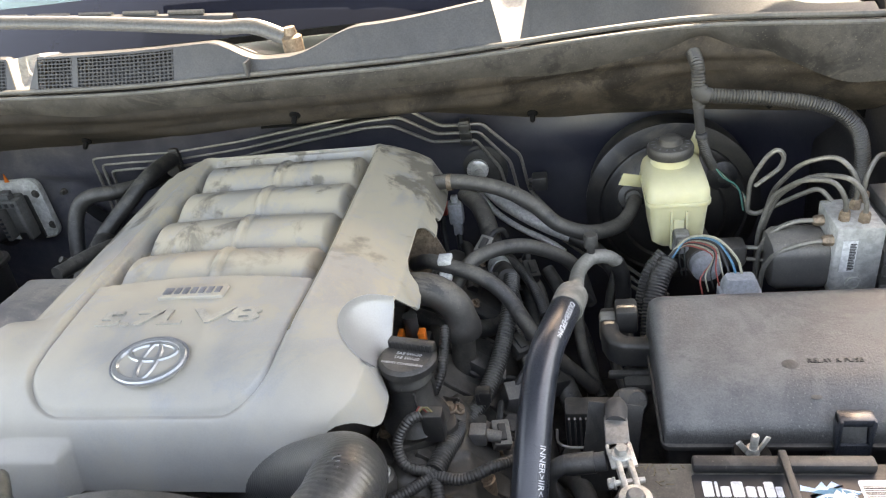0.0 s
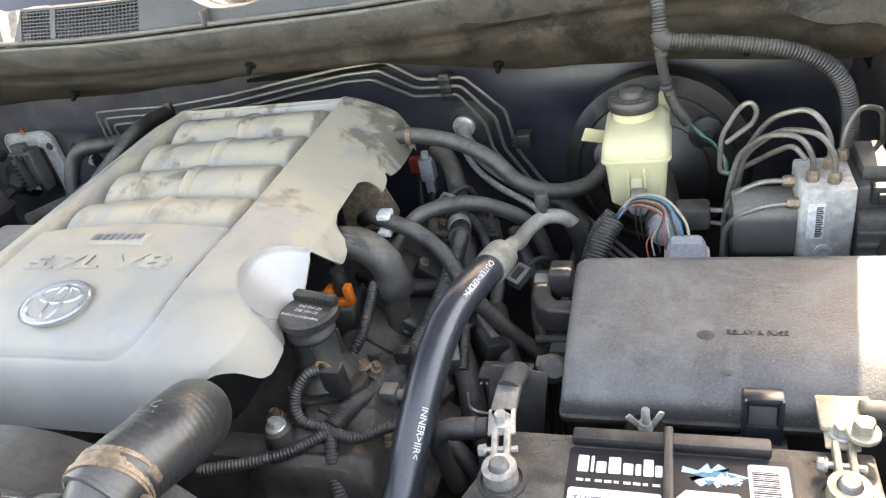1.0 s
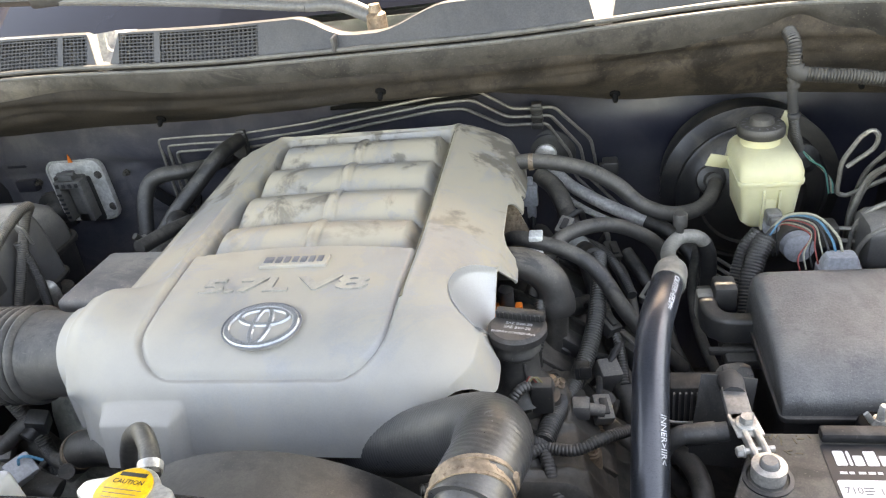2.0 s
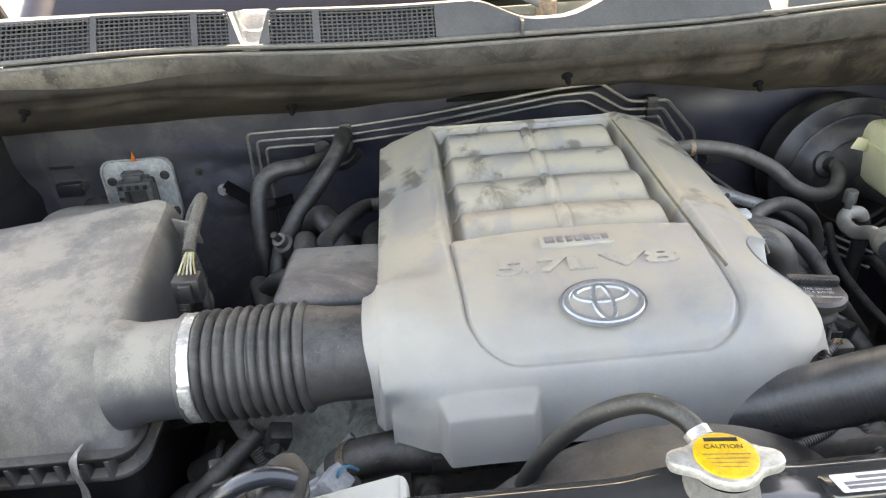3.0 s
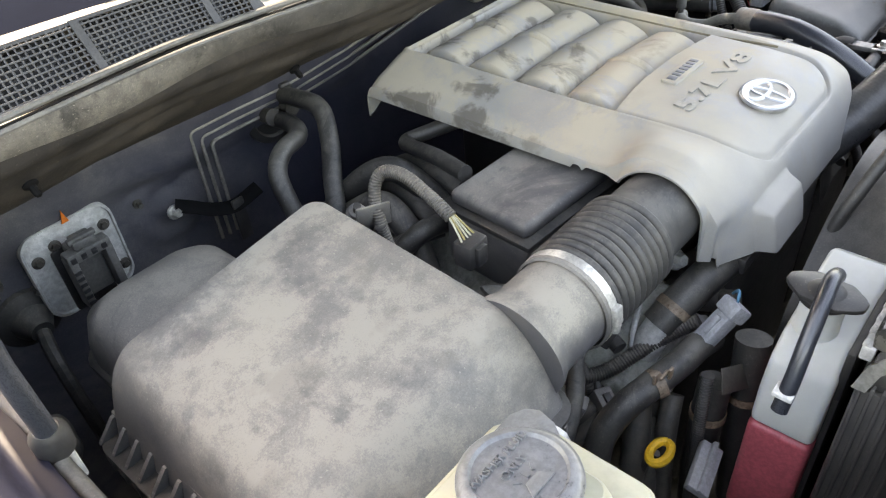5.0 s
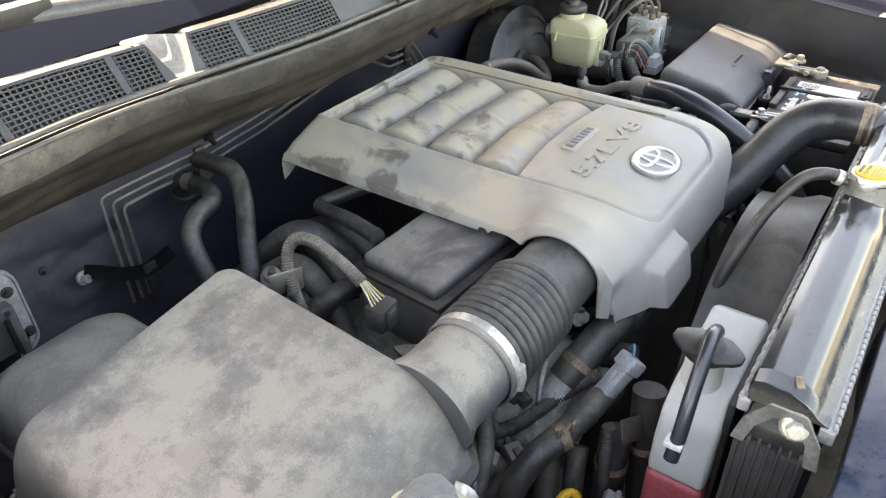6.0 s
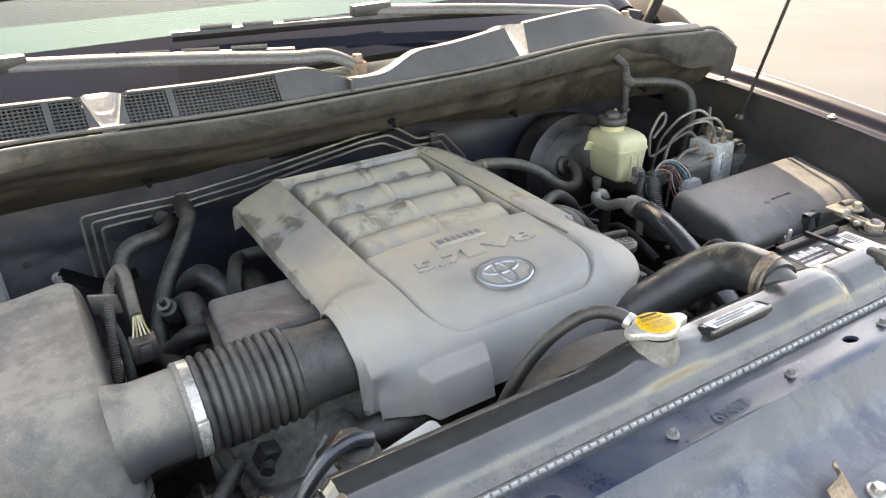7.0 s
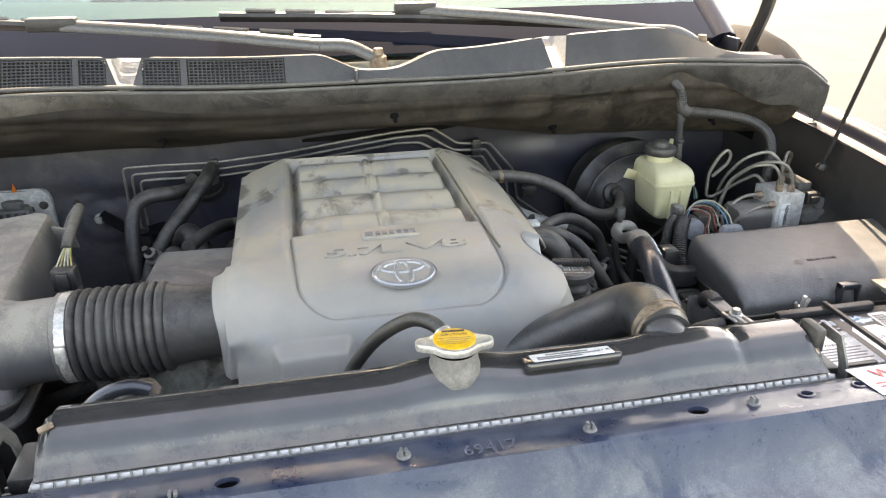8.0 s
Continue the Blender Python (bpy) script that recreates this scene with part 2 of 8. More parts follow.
M["redprint"] = material("red_print", (0.65, 0.05, 0.05), 0.5, bump=0)
M["blueprint"] = material("pale_blue_print", (0.35, 0.55, 0.75), 0.4, bump=0)
M["chrome"] = material("chrome_badge", (0.36, 0.37, 0.375), 0.28, 0.6, vary=0.0, bump=0.0, grit=0.0, grain=4000)
M["core"] = material("radiator_core_fins", (0.06, 0.06, 0.06), 0.5, 0.5, vary=0.3, bump=0.1)
M["crimp"] = material("crimped_aluminium", (0.60, 0.59, 0.565), 0.42, 0.3, dust=0.20, vary=0.15, blotch=40, bump=0.1, random=0.25)
M["grime"] = material("brown_caked_dust", (0.17, 0.145, 0.10), 0.9, vary=0.3, blotch=30, bump=0.3)
M["chalk"] = material("chalk_mark", (0.105, 0.115, 0.150), 0.9, bump=0)
M["washcap"] = material("clouded_grey_plastic", (0.16, 0.165, 0.17), 0.3, dust=0.15, vary=0.15, blotch=20, bump=0.04)
M["tape"] = material("cloth_tape", (0.03, 0.03, 0.032), 0.7, dust=0.15, vary=0.3, grain=300, bump=0.3)
M["concrete"] = material("sunlit_concrete", (0.0405, 0.0430, 0.0455), 0.85, vary=0.16, blotch=0.8, grain=60, bump=0.2)
M["grass"] = material("verge_grass", (0.09, 0.13, 0.035), 0.9, vary=0.4, blotch=3, grain=40, bump=0.5)
M["asphalt"] = material("asphalt", (0.05, 0.05, 0.052), 0.9, vary=0.2, blotch=2, grain=90, bump=0.3)
M["frit"] = material("black_glass_border", (0.006, 0.008, 0.014), 0.05, vary=0.1, bump=0, spec=0.08, grit=0.0)
M["dash"] = material("grey_dashboard", (0.021, 0.036, 0.038), 0.7, vary=0.1, blotch=3, bump=0.0, grit=0.0)
M["wiper"] = material("faded_wiper_arm", (0.12, 0.12, 0.12), 0.36, dust=0.06, vary=0.1, bump=0.06)
glass = bpy.data.materials.new("windshield_glass")
glass.use_nodes = True
gb = glass.node_tree.nodes["Principled BSDF"]
gb.inputs["Base Color"].default_value = (0.15, 0.29, 0.28, 1)
gb.inputs["Roughness"].default_value = 0.02
gb.inputs["Transmission Weight"].default_value = 0.94
gb.inputs["IOR"].default_value = 1.5
M["glass"] = glass

# ---- building blocks ----


def smooth_by_angle(me, deg=40):
    me.shade_smooth()
    bm = bmesh.new()
    bm.from_mesh(me)
    for e in bm.edges:
        if len(e.link_faces) == 2 and e.calc_face_angle(0) > radians(deg):
            e.smooth = False
    bm.to_mesh(me)
    bm.free()


def mesh_of(name, bm, mat, flat=False):
    me = bpy.data.meshes.new(name)
    bmesh.ops.recalc_face_normals(bm, faces=bm.faces[:])
    bm.to_mesh(me)
    bm.free()
    me.materials.append(M[mat])
    if not flat:
        smooth_by_angle(me)
    return me


def thing(name, at, label, category, group="", kind=""):
    ob = new(name)
    ob.location = at
    ob.empty_display_size = 0.03
    return tagged(ob, label, category, group, kind)


def part(name, bm, mat, parent, label="", kind=""):
    ob = new(name, mesh_of(name, bm, mat))
    ob.parent = parent
    if parent.parent is None and parent.data is None:
        ob.matrix_parent_inverse = Matrix.Translation(parent.location).inverted()
    return tagged(ob, label, kind=kind)


def piece(name, me, parent, m):
    """An object on shared mesh data, placed by m in the world, under parent."""
    ob = new(name, me)
    ob.parent = parent
    if parent.parent is None and parent.data is None:
        ob.matrix_parent_inverse = Matrix.Translation(parent.location).inverted()
    ob.matrix_basis = m
    return ob


def solo(name, bm, mat, label, category, group="", kind=""):
    return tagged(new(name, mesh_of(name, bm, mat)), label, category, group, kind)


def merge(*bms):
    out = bmesh.new()
    for b in bms:
        me = bpy.data.meshes.new("tmp")
        b.to_mesh(me)
        b.free()
        out.from_mesh(me)
        bpy.data.meshes.remove(me)
    return out


def box(x0, x1, y0, y1, z0, z1, bevel=0.0, seg=2):
    bm = bmesh.new()
    bmesh.ops.create_cube(bm, size=1)
    bmesh.ops.scale(bm, vec=(x1 - x0, y1 - y0, z1 - z0), verts=bm.verts)
    bmesh.ops.translate(bm, vec=((x0 + x1) / 2, (y0 + y1) / 2, (z0 + z1) / 2), verts=bm.verts)
    if bevel:
        bmesh.ops.bevel(bm, geom=bm.edges[:], offset=bevel, segments=seg, profile=0.5, affect="EDGES")
    return bm


def turned(bm, m):
    bmesh.ops.transform(bm, matrix=m, verts=bm.verts)
    return bm


def loft(rings, closed=True, caps=True):
    """A skin over rings of equally many points."""
    bm = bmesh.new()
    rows = [[bm.verts.new(p) for p in r] for r in rings]
    k = len(rings[0])
    for a, b in zip(rows, rows[1:]):
        for i in range(k if closed else k - 1):
            j = (i + 1) % k
            bm.faces.new((a[i], a[j], b[j], b[i]))
    if caps and closed:
        bm.faces.new(rows[0][::-1])
        bm.faces.new(rows[-1])
    return bm


def lathe(profile, n=28, m=None, caps=True):
    """Radius and height pairs turned round z."""
    rings = [[(r * math.cos(2 * math.pi * i / n), r * math.sin(2 * math.pi * i / n), z) for i in range(n)] for r, z in profile]
    bm = loft(rings, True, caps)
    return turned(bm, m) if m else bm


def prism(outline, z0, z1, bevel=0.0, seg=2, m=None):
    bm = loft([[(x, y, z0) for x, y in outline], [(x, y, z1) for x, y in outline]])
    if bevel:
        bmesh.ops.recalc_face_normals(bm, faces=bm.faces[:])
        es = [e for e in bm.edges if len(e.link_faces) == 2 and e.calc_face_angle(0) > 0.5]
        bmesh.ops.bevel(bm, geom=es, offset=bevel, segments=seg, profile=0.5, affect="EDGES")
    return turned(bm, m) if m else bm


def rounded(x0, x1, y0, y1, r, n=5):
    """A rounded rectangle's outline."""
    out = []
    for cx, cy, a in ((x1 - r, y1 - r, 0), (x0 + r, y1 - r, 90), (x0 + r, y0 + r, 180), (x1 - r, y0 + r, 270)):
        for i in range(n + 1):
            t = radians(a + 90 * i / n)
            out.append((cx + r * math.cos(t), cy + r * math.sin(t)))
    return out


def spline(points, step=0.01):
    """A smooth line through points, sampled evenly."""
    p = [Vector(q) for q in points]
    p = [p[0] * 2 - p[1]] + p + [p[-1] * 2 - p[-2]]
    dense = []
    for i in range(1, len(p) - 2):
        a, b, c, d = p[i - 1 : i + 3]
        for k in range(24):
            t = k / 24
            dense.append(0.5 * (2 * b + (c - a) * t + (2 * a - 5 * b + 4 * c - d) * t * t + (3 * b - a - 3 * c + d) * t ** 3))
    dense.append(p[-2])
    out, left = [dense[0]], step
    total = sum((b - a).length for a, b in zip(dense, dense[1:]))
    count = max(2, round(total / step))
    step, run, want = total / count, 0.0, total / count
    for a, b in zip(dense, dense[1:]):
        d = (b - a).length
        while d > 0 and run + d >= want - 1e-9 and len(out) < count:
            out.append(a.lerp(b, (want - run) / d))
            want += step
        run += d
    out.append(dense[-1])
    return out


def frames_along(pts):
    tang = [(pts[min(i + 1, len(pts) - 1)] - pts[max(i - 1, 0)]).normalized() for i in range(len(pts))]
    side = tang[0].orthogonal().normalized()
    out = []
    for t in tang:
        side = (side - t * side.dot(t)).normalized()
        out.append((t, side, t.cross(side)))
    return out


def tube(points, r, n=12, step=0.008, radius=None, flat=1.0):
    """A round hose along a smooth line; radius(s, length) may shape it."""
    pts = spline(points, step)
    s, rings, length = 0.0, [], sum((b - a).length for a, b in zip(pts, pts[1:]))
    for i, (q, (t, u, v)) in enumerate(zip(pts, frames_along(pts))):
        s += (q - pts[i - 1]).length if i else 0.0
        rr = radius(s, length) if radius else r
        rings.append([q + u * rr * math.cos(2 * math.pi * k / n) + v * rr * flat * math.sin(2 * math.pi * k / n) for k in range(n)])
    return loft(rings)


def bent(points, fillet=0.010, step=0.02):
    """Straight runs joined by tight bends, as points for a tube."""
    p = [Vector(q) for q in points]
    out = [p[0]]
    for a, b, c in zip(p, p[1:], p[2:]):
        u, v = a - b, c - b
        d = min(fillet, 0.45 * u.length, 0.45 * v.length)
        s, e = b + u.normalized() * d, b + v.normalized() * d
        run = (s - out[-1]).length
        out += [out[-1].lerp(s, k / (1 + int(run / step))) for k in range(1, 1 + int(run / step))]
        out += [s * (1 - t) ** 2 + b * 2 * t * (1 - t) + e * t * t for t in (0.0, 0.33, 0.67, 1.0)]
    run = (p[-1] - out[-1]).length
    return out + [out[-1].lerp(p[-1], k / (1 + int(run / step))) for k in range(1, 2 + int(run / step))]


def ribbed(points, r, pitch=0.0042, depth=0.0013, n=10):
    """Corrugated conduit: even ribs along a smooth line."""
    return tube(points, r, n, pitch / 4, lambda s, total: r - depth * (0.5 - 0.5 * math.cos(2 * math.pi * s / pitch)) ** 1.5)


def along(direction, at):
    """The pose that lays z along a direction at a place."""
    return Matrix.Translation(at) @ Vector(direction).to_track_quat("Z", "Y").to_matrix().to_4x4()


def bolt(at, direction=(0, 0, 1), r=0.006, h=0.005, flange=1.55):
    """A hexagon head on a round flange."""
    m = along(direction, at)
    a = lathe([(r * flange, 0), (r * flange, h * 0.3), (r * flange * 0.9, h * 0.42)], 14, m)
    b = lathe([(r, h * 0.3), (r, h * 1.1), (r * 0.86, h * 1.3)], 6, m)
    return merge(a, b)


def band(at, direction, r, width=0.010, thick=0.0012):
    """A flat hose clamp round a hose."""
    return lathe([(r, -width / 2), (r + thick, -width / 2), (r + thick, width / 2), (r, width / 2)], 28, along(direction, at), caps=False)


def lettering(text, size, m, mat, parent, depth=0.0006, name="lettering", bold=0.0):
    """Raised or printed letters as a mesh, centred, lying in the xy plane of m."""
    cu = bpy.data.curves.new("tmp", "FONT")
    cu.body, cu.size, cu.extrude, cu.align_x, cu.align_y, cu.resolution_u = text, size, depth, "CENTER", "CENTER", 3
    cu.offset = bold
    ob = bpy.data.objects.new("tmp", cu)
    scene.collection.objects.link(ob)
    me = bpy.data.meshes.new_from_object(ob.evaluated_get(bpy.context.evaluated_depsgraph_get()))
    bpy.data.objects.remove(ob)
    bpy.data.curves.remove(cu)
    me.transform(m)
    me.materials.clear()
    me.materials.append(M[mat])
    out = new(name, me)
    out.parent = parent
    if parent.parent is None and parent.data is None:
        out.matrix_parent_inverse = Matrix.Translation(parent.location).inverted()
    return out


def ease(a, b, x):
    t = min(1.0, max(0.0, (x - a) / (b - a)))
    return t * t * (3 - 2 * t)


def trace(table, x):
    """A smooth curve without overshoot through a short table of x and value pairs."""
    if x <= table[0][0]:
        return table[0][1]
    if x >= table[-1][0]:
        return table[-1][1]

    def slope(i):
        return (table[i + 1][1] - table[i][1]) / (table[i + 1][0] - table[i][0])

    def tangent(i):
        if i == 0:
            return slope(0)
        if i == len(table) - 1:
            return slope(i - 1)
        p, q = slope(i - 1), slope(i)
        return 0.0 if p * q <= 0 else 2 * p * q / (p + q)

    i = next(k for k in range(len(table) - 1) if x <= table[k + 1][0])
    (a, u), (b, v) = table[i], table[i + 1]
    h = b - a
    t = (x - a) / h
    return u * (1 + 2 * t) * (1 - t) ** 2 + tangent(i) * h * t * (1 - t) ** 2 + v * t * t * (3 - 2 * t) + tangent(i + 1) * h * t * t * (t - 1)


def sheet(fn, nu, nv, thick=0.0):
    """A surface fn(u, v) over the unit square."""
    bm = bmesh.new()
    rows = [[bm.verts.new(fn(i / nu, j / nv)) for i in range(nu + 1)] for j in range(nv + 1)]
    for j in range(nv):
        for i in range(nu):
            bm.faces.new((rows[j][i], rows[j][i + 1], rows[j + 1][i + 1], rows[j + 1][i]))
    if thick:
        bmesh.ops.recalc_face_normals(bm, faces=bm.faces[:])
        bmesh.ops.solidify(bm, geom=bm.faces[:], thickness=thick)
    return bm

# ---- the setting: ground, body shell, cowl, windshield ----
solo("ground", sheet(lambda u, v: (-400 + 800 * u, -400 + 800 * v, 0), 8, 8), "concrete", "pale sunlit concrete parking surface under the truck", "ground", kind="structure")
solo("grass_verge", box(-60, 120, 19.2, 60, -0.1, 0.12, 0.05), "grass", "dry grass verge behind a low kerb at the far edge of the concrete", "verge", kind="structure")


def firewall_at(u, v):
    x, z = -1.05 + 2.01 * u, 0.25 + 0.98 * v
    y = 1.315 + 0.035 * ease(0.05, 0.3, x)
    y -= 0.012 * math.exp(-(((x + 0.60) / 0.05) ** 2 + ((z - 0.985) / 0.05) ** 2) * 1.2)
    y -= 0.020 * ease(1.03, 1.09, z) * (1 - ease(-0.2, -0.1, x))
    y -= 0.010 * ease(0.06, 0.0, abs(z - 1.05)) * ease(0.22, 0.46, x)
    y += 0.006 * math.sin(x * 21) * ease(1.05, 0.8, z)
    ring = math.hypot(x + 0.605, z - 0.992)
    y -= 0.007 * math.exp(-(((ring - 0.052) / 0.010) ** 2)) - 0.014 * ease(-0.50, -0.56, x) * ease(1.075, 1.045, z + 0.25 * (x + 0.62)) * ease(-0.75, -0.68, x)
    return x, y, z


solo("wall_firewall", sheet(firewall_at, 200, 110, 0.012), "firewall", "dark blue painted steel firewall with pressed ribs", "firewall", kind="structure")


def cowl_y(x):
    return 1.070 + 0.020 * ease(0.15, 0.6, abs(x + 0.02)) - (0.080 if x > 0 else 0.020) * ease(0.60, 0.95, abs(x))


def cowl_z(x):
    return 1.308 + 0.010 * ease(0.2, 0.65, abs(x)) - (0.046 if x > 0 else 0.008) * ease(0.86, 0.95, abs(x)) ** 1.5


def underside_at(u, v):
    """The black insulated plenum face that runs back and down from the seal to the firewall."""
    x = -1.0 + 1.91 * u
    y0, z0 = cowl_y(x), cowl_z(x)
    low = 1.165 + 0.02 * math.exp(-((x / 0.25) ** 2)) - 0.03 * ease(0.2, 0.5, x)
    path = [(0.0, 0.002, 0.0), (0.12, 0.004, -0.045), (0.2, 0.014, -0.058), (0.45, 0.03, -0.085), (0.75, 0.115, low - z0 + 0.012), (0.85, 0.16, low - z0), (1.0, 0.25, low - z0 + 0.012)]
    dy = trace([(a, b) for a, b, c in path], v)
    dz = trace([(a, c) for a, b, c in path], v)
    lump = 0.004 * noise.noise(Vector((x * 9, v * 6, 1.7))) * ease(0.2, 0.4, v)
    return x, y0 + dy + lump, z0 + dz + lump


solo("cowl_underside", sheet(underside_at, 180, 60, 0.004), "felt", "black dusty insulated panel below the cowl", "panel", kind="structure")


def flap_at(u, v):
    """The rubber apron that hangs from the seal, deeper towards both ends."""
    x = -1.03 + 1.974 * u
    deep = 0.036 + 0.066 * ease(-0.86, -0.98, x) + 0.046 * ease(0.72, 0.85, x) + 0.010 * math.exp(-(((x - 0.52) / 0.12) ** 2)) + 0.006 * math.sin(x * 17 + 1) * ease(0.2, 0.4, abs(x)) - 0.02 * math.exp(-(((x - 0.645) / 0.035) ** 2))
    return x, cowl_y(x) - 0.010 + 0.014 * v * v, cowl_z(x) - 0.004 - deep * v


seal = thing("cowl_seal", (0, cowl_y(0), 1.3), "grey rubber hood seal with a hanging apron along the cowl", "seal", kind="structure")
part("apron", sheet(flap_at, 200, 14, 0.0022), "apron", seal, "dusty black rubber apron")
xs = [-1.03 + 1.974 * i / 60 for i in range(61)]
part("lip", tube([(x, cowl_y(x) - 0.010, cowl_z(x) - 0.002) for x in xs], 0.0034, 8, 0.012), "sealrub", seal)
part("bulb", tube([(x, cowl_y(x) + 0.001, cowl_z(x) + 0.006) for x in xs], 0.0044, 8, 0.012), "sealrub", seal)
for x, y, z in ((-0.832, 1.082, 1.245), (-0.424, 1.138, 1.203), (0.024, 1.047, 1.250), (0.391, 1.155, 1.176), (0.75, 1.11, 1.185)):
    clip = thing("panel_clip", (x, y, z), "small dark push-in clip holding the cowl panel", "clip", "cowl panel clips")
    way = (0, -0.7, -0.5)
    part("flange", lathe([(0.009, 0), (0.009, 0.002), (0.006, 0.004)], 16, along(way, (x, y, z))), "pocket", clip)
    part("stem", lathe([(0.0045, 0.002), (0.0045, 0.014), (0.003, 0.017)], 8, along(way, (x, y, z))), "pocket", clip)

# the cowl's plastic top with its grilles
GRILLES = [(-0.935, -0.865), (-0.855, -0.710), (-0.700, -0.555), (-0.545, -0.497), (-0.434, -0.366), (-0.355, -0.176)]
GUTTERS = [(-0.497, -0.434), (0.344, 0.401)]


def cowl_top(x):
    """Height of the plastic cowl's front edge over the seal."""
    h = 0.050 + 0.004 * ease(-0.5, -0.9, x)
    h -= 0.030 * ease(-0.12, -0.02, x) * (1 - ease(0.02, 0.14, x))
    return h + 0.012 * ease(0.14, 0.4, x) - 0.052 * ease(0.60, 0.80, x)


def front_edge(x, v):
    """A place on the cowl's raked front face, v from its foot to its top."""
    lean = (0.032 + 0.020 * ease(0.1, 0.6, x)) * min(1.0, cowl_top(x) / 0.05)
    return Vector((x, cowl_y(x) + 0.006 + lean * v + 0.02 * ease(0.5, 0.9, abs(x)) * v, cowl_z(x) + 0.002 + cowl_top(x) * v))


cowl = thing("cowl_panel", (0, 1.15, 1.33), "weathered black plastic cowl with mesh air grilles", "cowl", kind="structure")


def face_strip(x0, x1, v0=0.0, v1=1.0, n=None):
    n = n or max(2, round((x1 - x0) / 0.02))
    return sheet(lambda u, v: front_edge(x0 + (x1 - x0) * u, v0 + (v1 - v0) * v), n, 4, 0.003)


gaps = [(-0.955, -0.935)] + [(a[1], b[0]) for a, b in zip(GRILLES, GRILLES[1:]) if a[1] != GUTTERS[0][0]] + [(-0.176, GUTTERS[1][0]), (GUTTERS[1][1], 0.86)]
for a, b in gaps:
    part("face_panel", face_strip(a, b), "cowl", cowl)
for a, b in GRILLES:
    rim = merge(face_strip(a, b, 0.0, 0.05), face_strip(a, b, 0.94, 1.0))
    part("grille_frame", rim, "cowl", cowl)
    n = round((b - a) / 0.0078)
    bars = [tube([front_edge(a + (b - a) * (i + 0.5) / n, 0.04), front_edge(a + (b - a) * (i + 0.5) / n, 0.95)], 0.0014, 5, 0.03) for i in range(n)]
    bars += [tube([front_edge(a + (b - a) * k / 6, 0.10 + 0.10 * j) + Vector((0, -0.001, 0)) for k in range(7)], 0.0013, 5, 0.02) for j in range(9)]
    part("grille_mesh", merge(*bars), "grille", cowl, kind="stuff")
    # black sheet behind the mesh stands in for the plenum's shade
    part("grille_back", sheet(lambda u, v: front_edge(a + (b - a) * u, v) + Vector((0, 0.03, -0.008)), 6, 2), "plain_black", cowl)


def gutter(x0, x1, foot):
    """A drain gutter: a V that falls from the top shelf down the front face."""
    mid, w = (x0 + x1) / 2, (x1 - x0) / 2

    def fn(u, v):
        half = foot + (w - foot) * v
        s = 2 * u - 1
        p = front_edge(mid + half * s, v)
        dip = (1 - abs(s) ** 6) * v
        return p + Vector((0, 0.078 * dip, -0.012 * dip - 0.001))

    return sheet(fn, 24, 12, 0.003)


for a, b in GUTTERS:
    part("drain_gutter", gutter(a, b, 0.012), "gutter", cowl, "smooth drain gutter moulded into the cowl")
    for s, e in ((a, -1), (b, 1)):
        mid, w = (a + b) / 2, (b - a) / 2

        def cheek(u, v, s=s, e=e, mid=mid, w=w):
            edge = mid + e * (0.012 + (w - 0.012) * v)
            return front_edge(edge + (s - edge) * u, v)

        part("face_panel", sheet(cheek, 4, 8, 0.003), "cowl", cowl)


def shelf_at(u, v):
    x = -0.955 + 1.8 * u
    p = front_edge(x, 1.0)
    back = 1.262 + 0.07 * ease(0.4, 0.95, abs(x))
    y = p.y + (back - p.y) * v
    drop = -0.034 * ease(0.16, 0.36, v)
    for a, b in GUTTERS:
        mid = (a + b) / 2
        drop -= 0.056 * math.exp(-(((x - mid) / 0.030) ** 4)) * (1 - ease(0.2, 0.42, v))
    return x, y, p.z + drop + (1.350 - p.z) * ease(0.6, 1.0, v)


part("shelf", sheet(shelf_at, 300, 16, 0.003), "cowl", cowl, "sunlit top shelf of the cowl")
part("rib", box(-0.046, -0.041, 1.062, 1.085, 1.312, 1.336, 0.001), "cowl", cowl)

# windshield and what lies behind it


def shield_at(u, v, off=0.0):
    x = -0.86 + 1.72 * u
    back = 0.10 * (abs(x) / 0.86) ** 2.2
    return x, 1.245 + back + 0.98 * v, 1.349 - 0.01 * (abs(x) / 0.86) ** 2 + 0.60 * v - off


windshield = thing("windshield", (0, 1.6, 1.5), "tinted windshield with a black printed border, sky reflected", "windshield", kind="structure")
pane = part("pane", sheet(lambda u, v: shield_at(u, 0.10 + 0.90 * v), 40, 30, 0.005), "glass", windshield)
pane.visible_shadow = False
part("border", sheet(lambda u, v: shield_at(u, -0.02 + 0.12 * v, -0.0005), 40, 4), "frit", windshield, "glossy black printed glass border")
cabin = thing("cabin_shell", (0, 2.2, 1.2), "dark blue truck cab with roof and pillars behind the windshield", "cab", kind="structure")
part("dashboard", sheet(lambda u, v: (-0.84 + 1.68 * u, 1.40 + 0.6 * v + 0.10 * abs(2 * u - 1) ** 2, 1.36 + 0.05 * math.sin(v * 3.1) - 0.02 * v), 30, 16, 0.02), "dash", cabin, "sunlit grey-green dashboard top")
part("roof", sheet(lambda u, v: (-0.78 + 1.56 * u, 2.33 + 1.3 * v, 1.93 + 0.03 * math.sin(math.pi * u)), 16, 6, 0.03), "fender", cabin)
part("floor", box(-0.95, 0.95, 1.45, 3.6, 0.55, 0.60, 0.01), "dash", cabin)
part("seat_row", box(-0.7, 0.7, 2.45, 2.75, 0.6, 1.45, 0.08, 3), "dash", cabin, "grey seat backs")
part("rear_wall", box(-0.9, 0.9, 3.6, 3.66, 0.6, 1.93, 0.02), "paint", cabin)
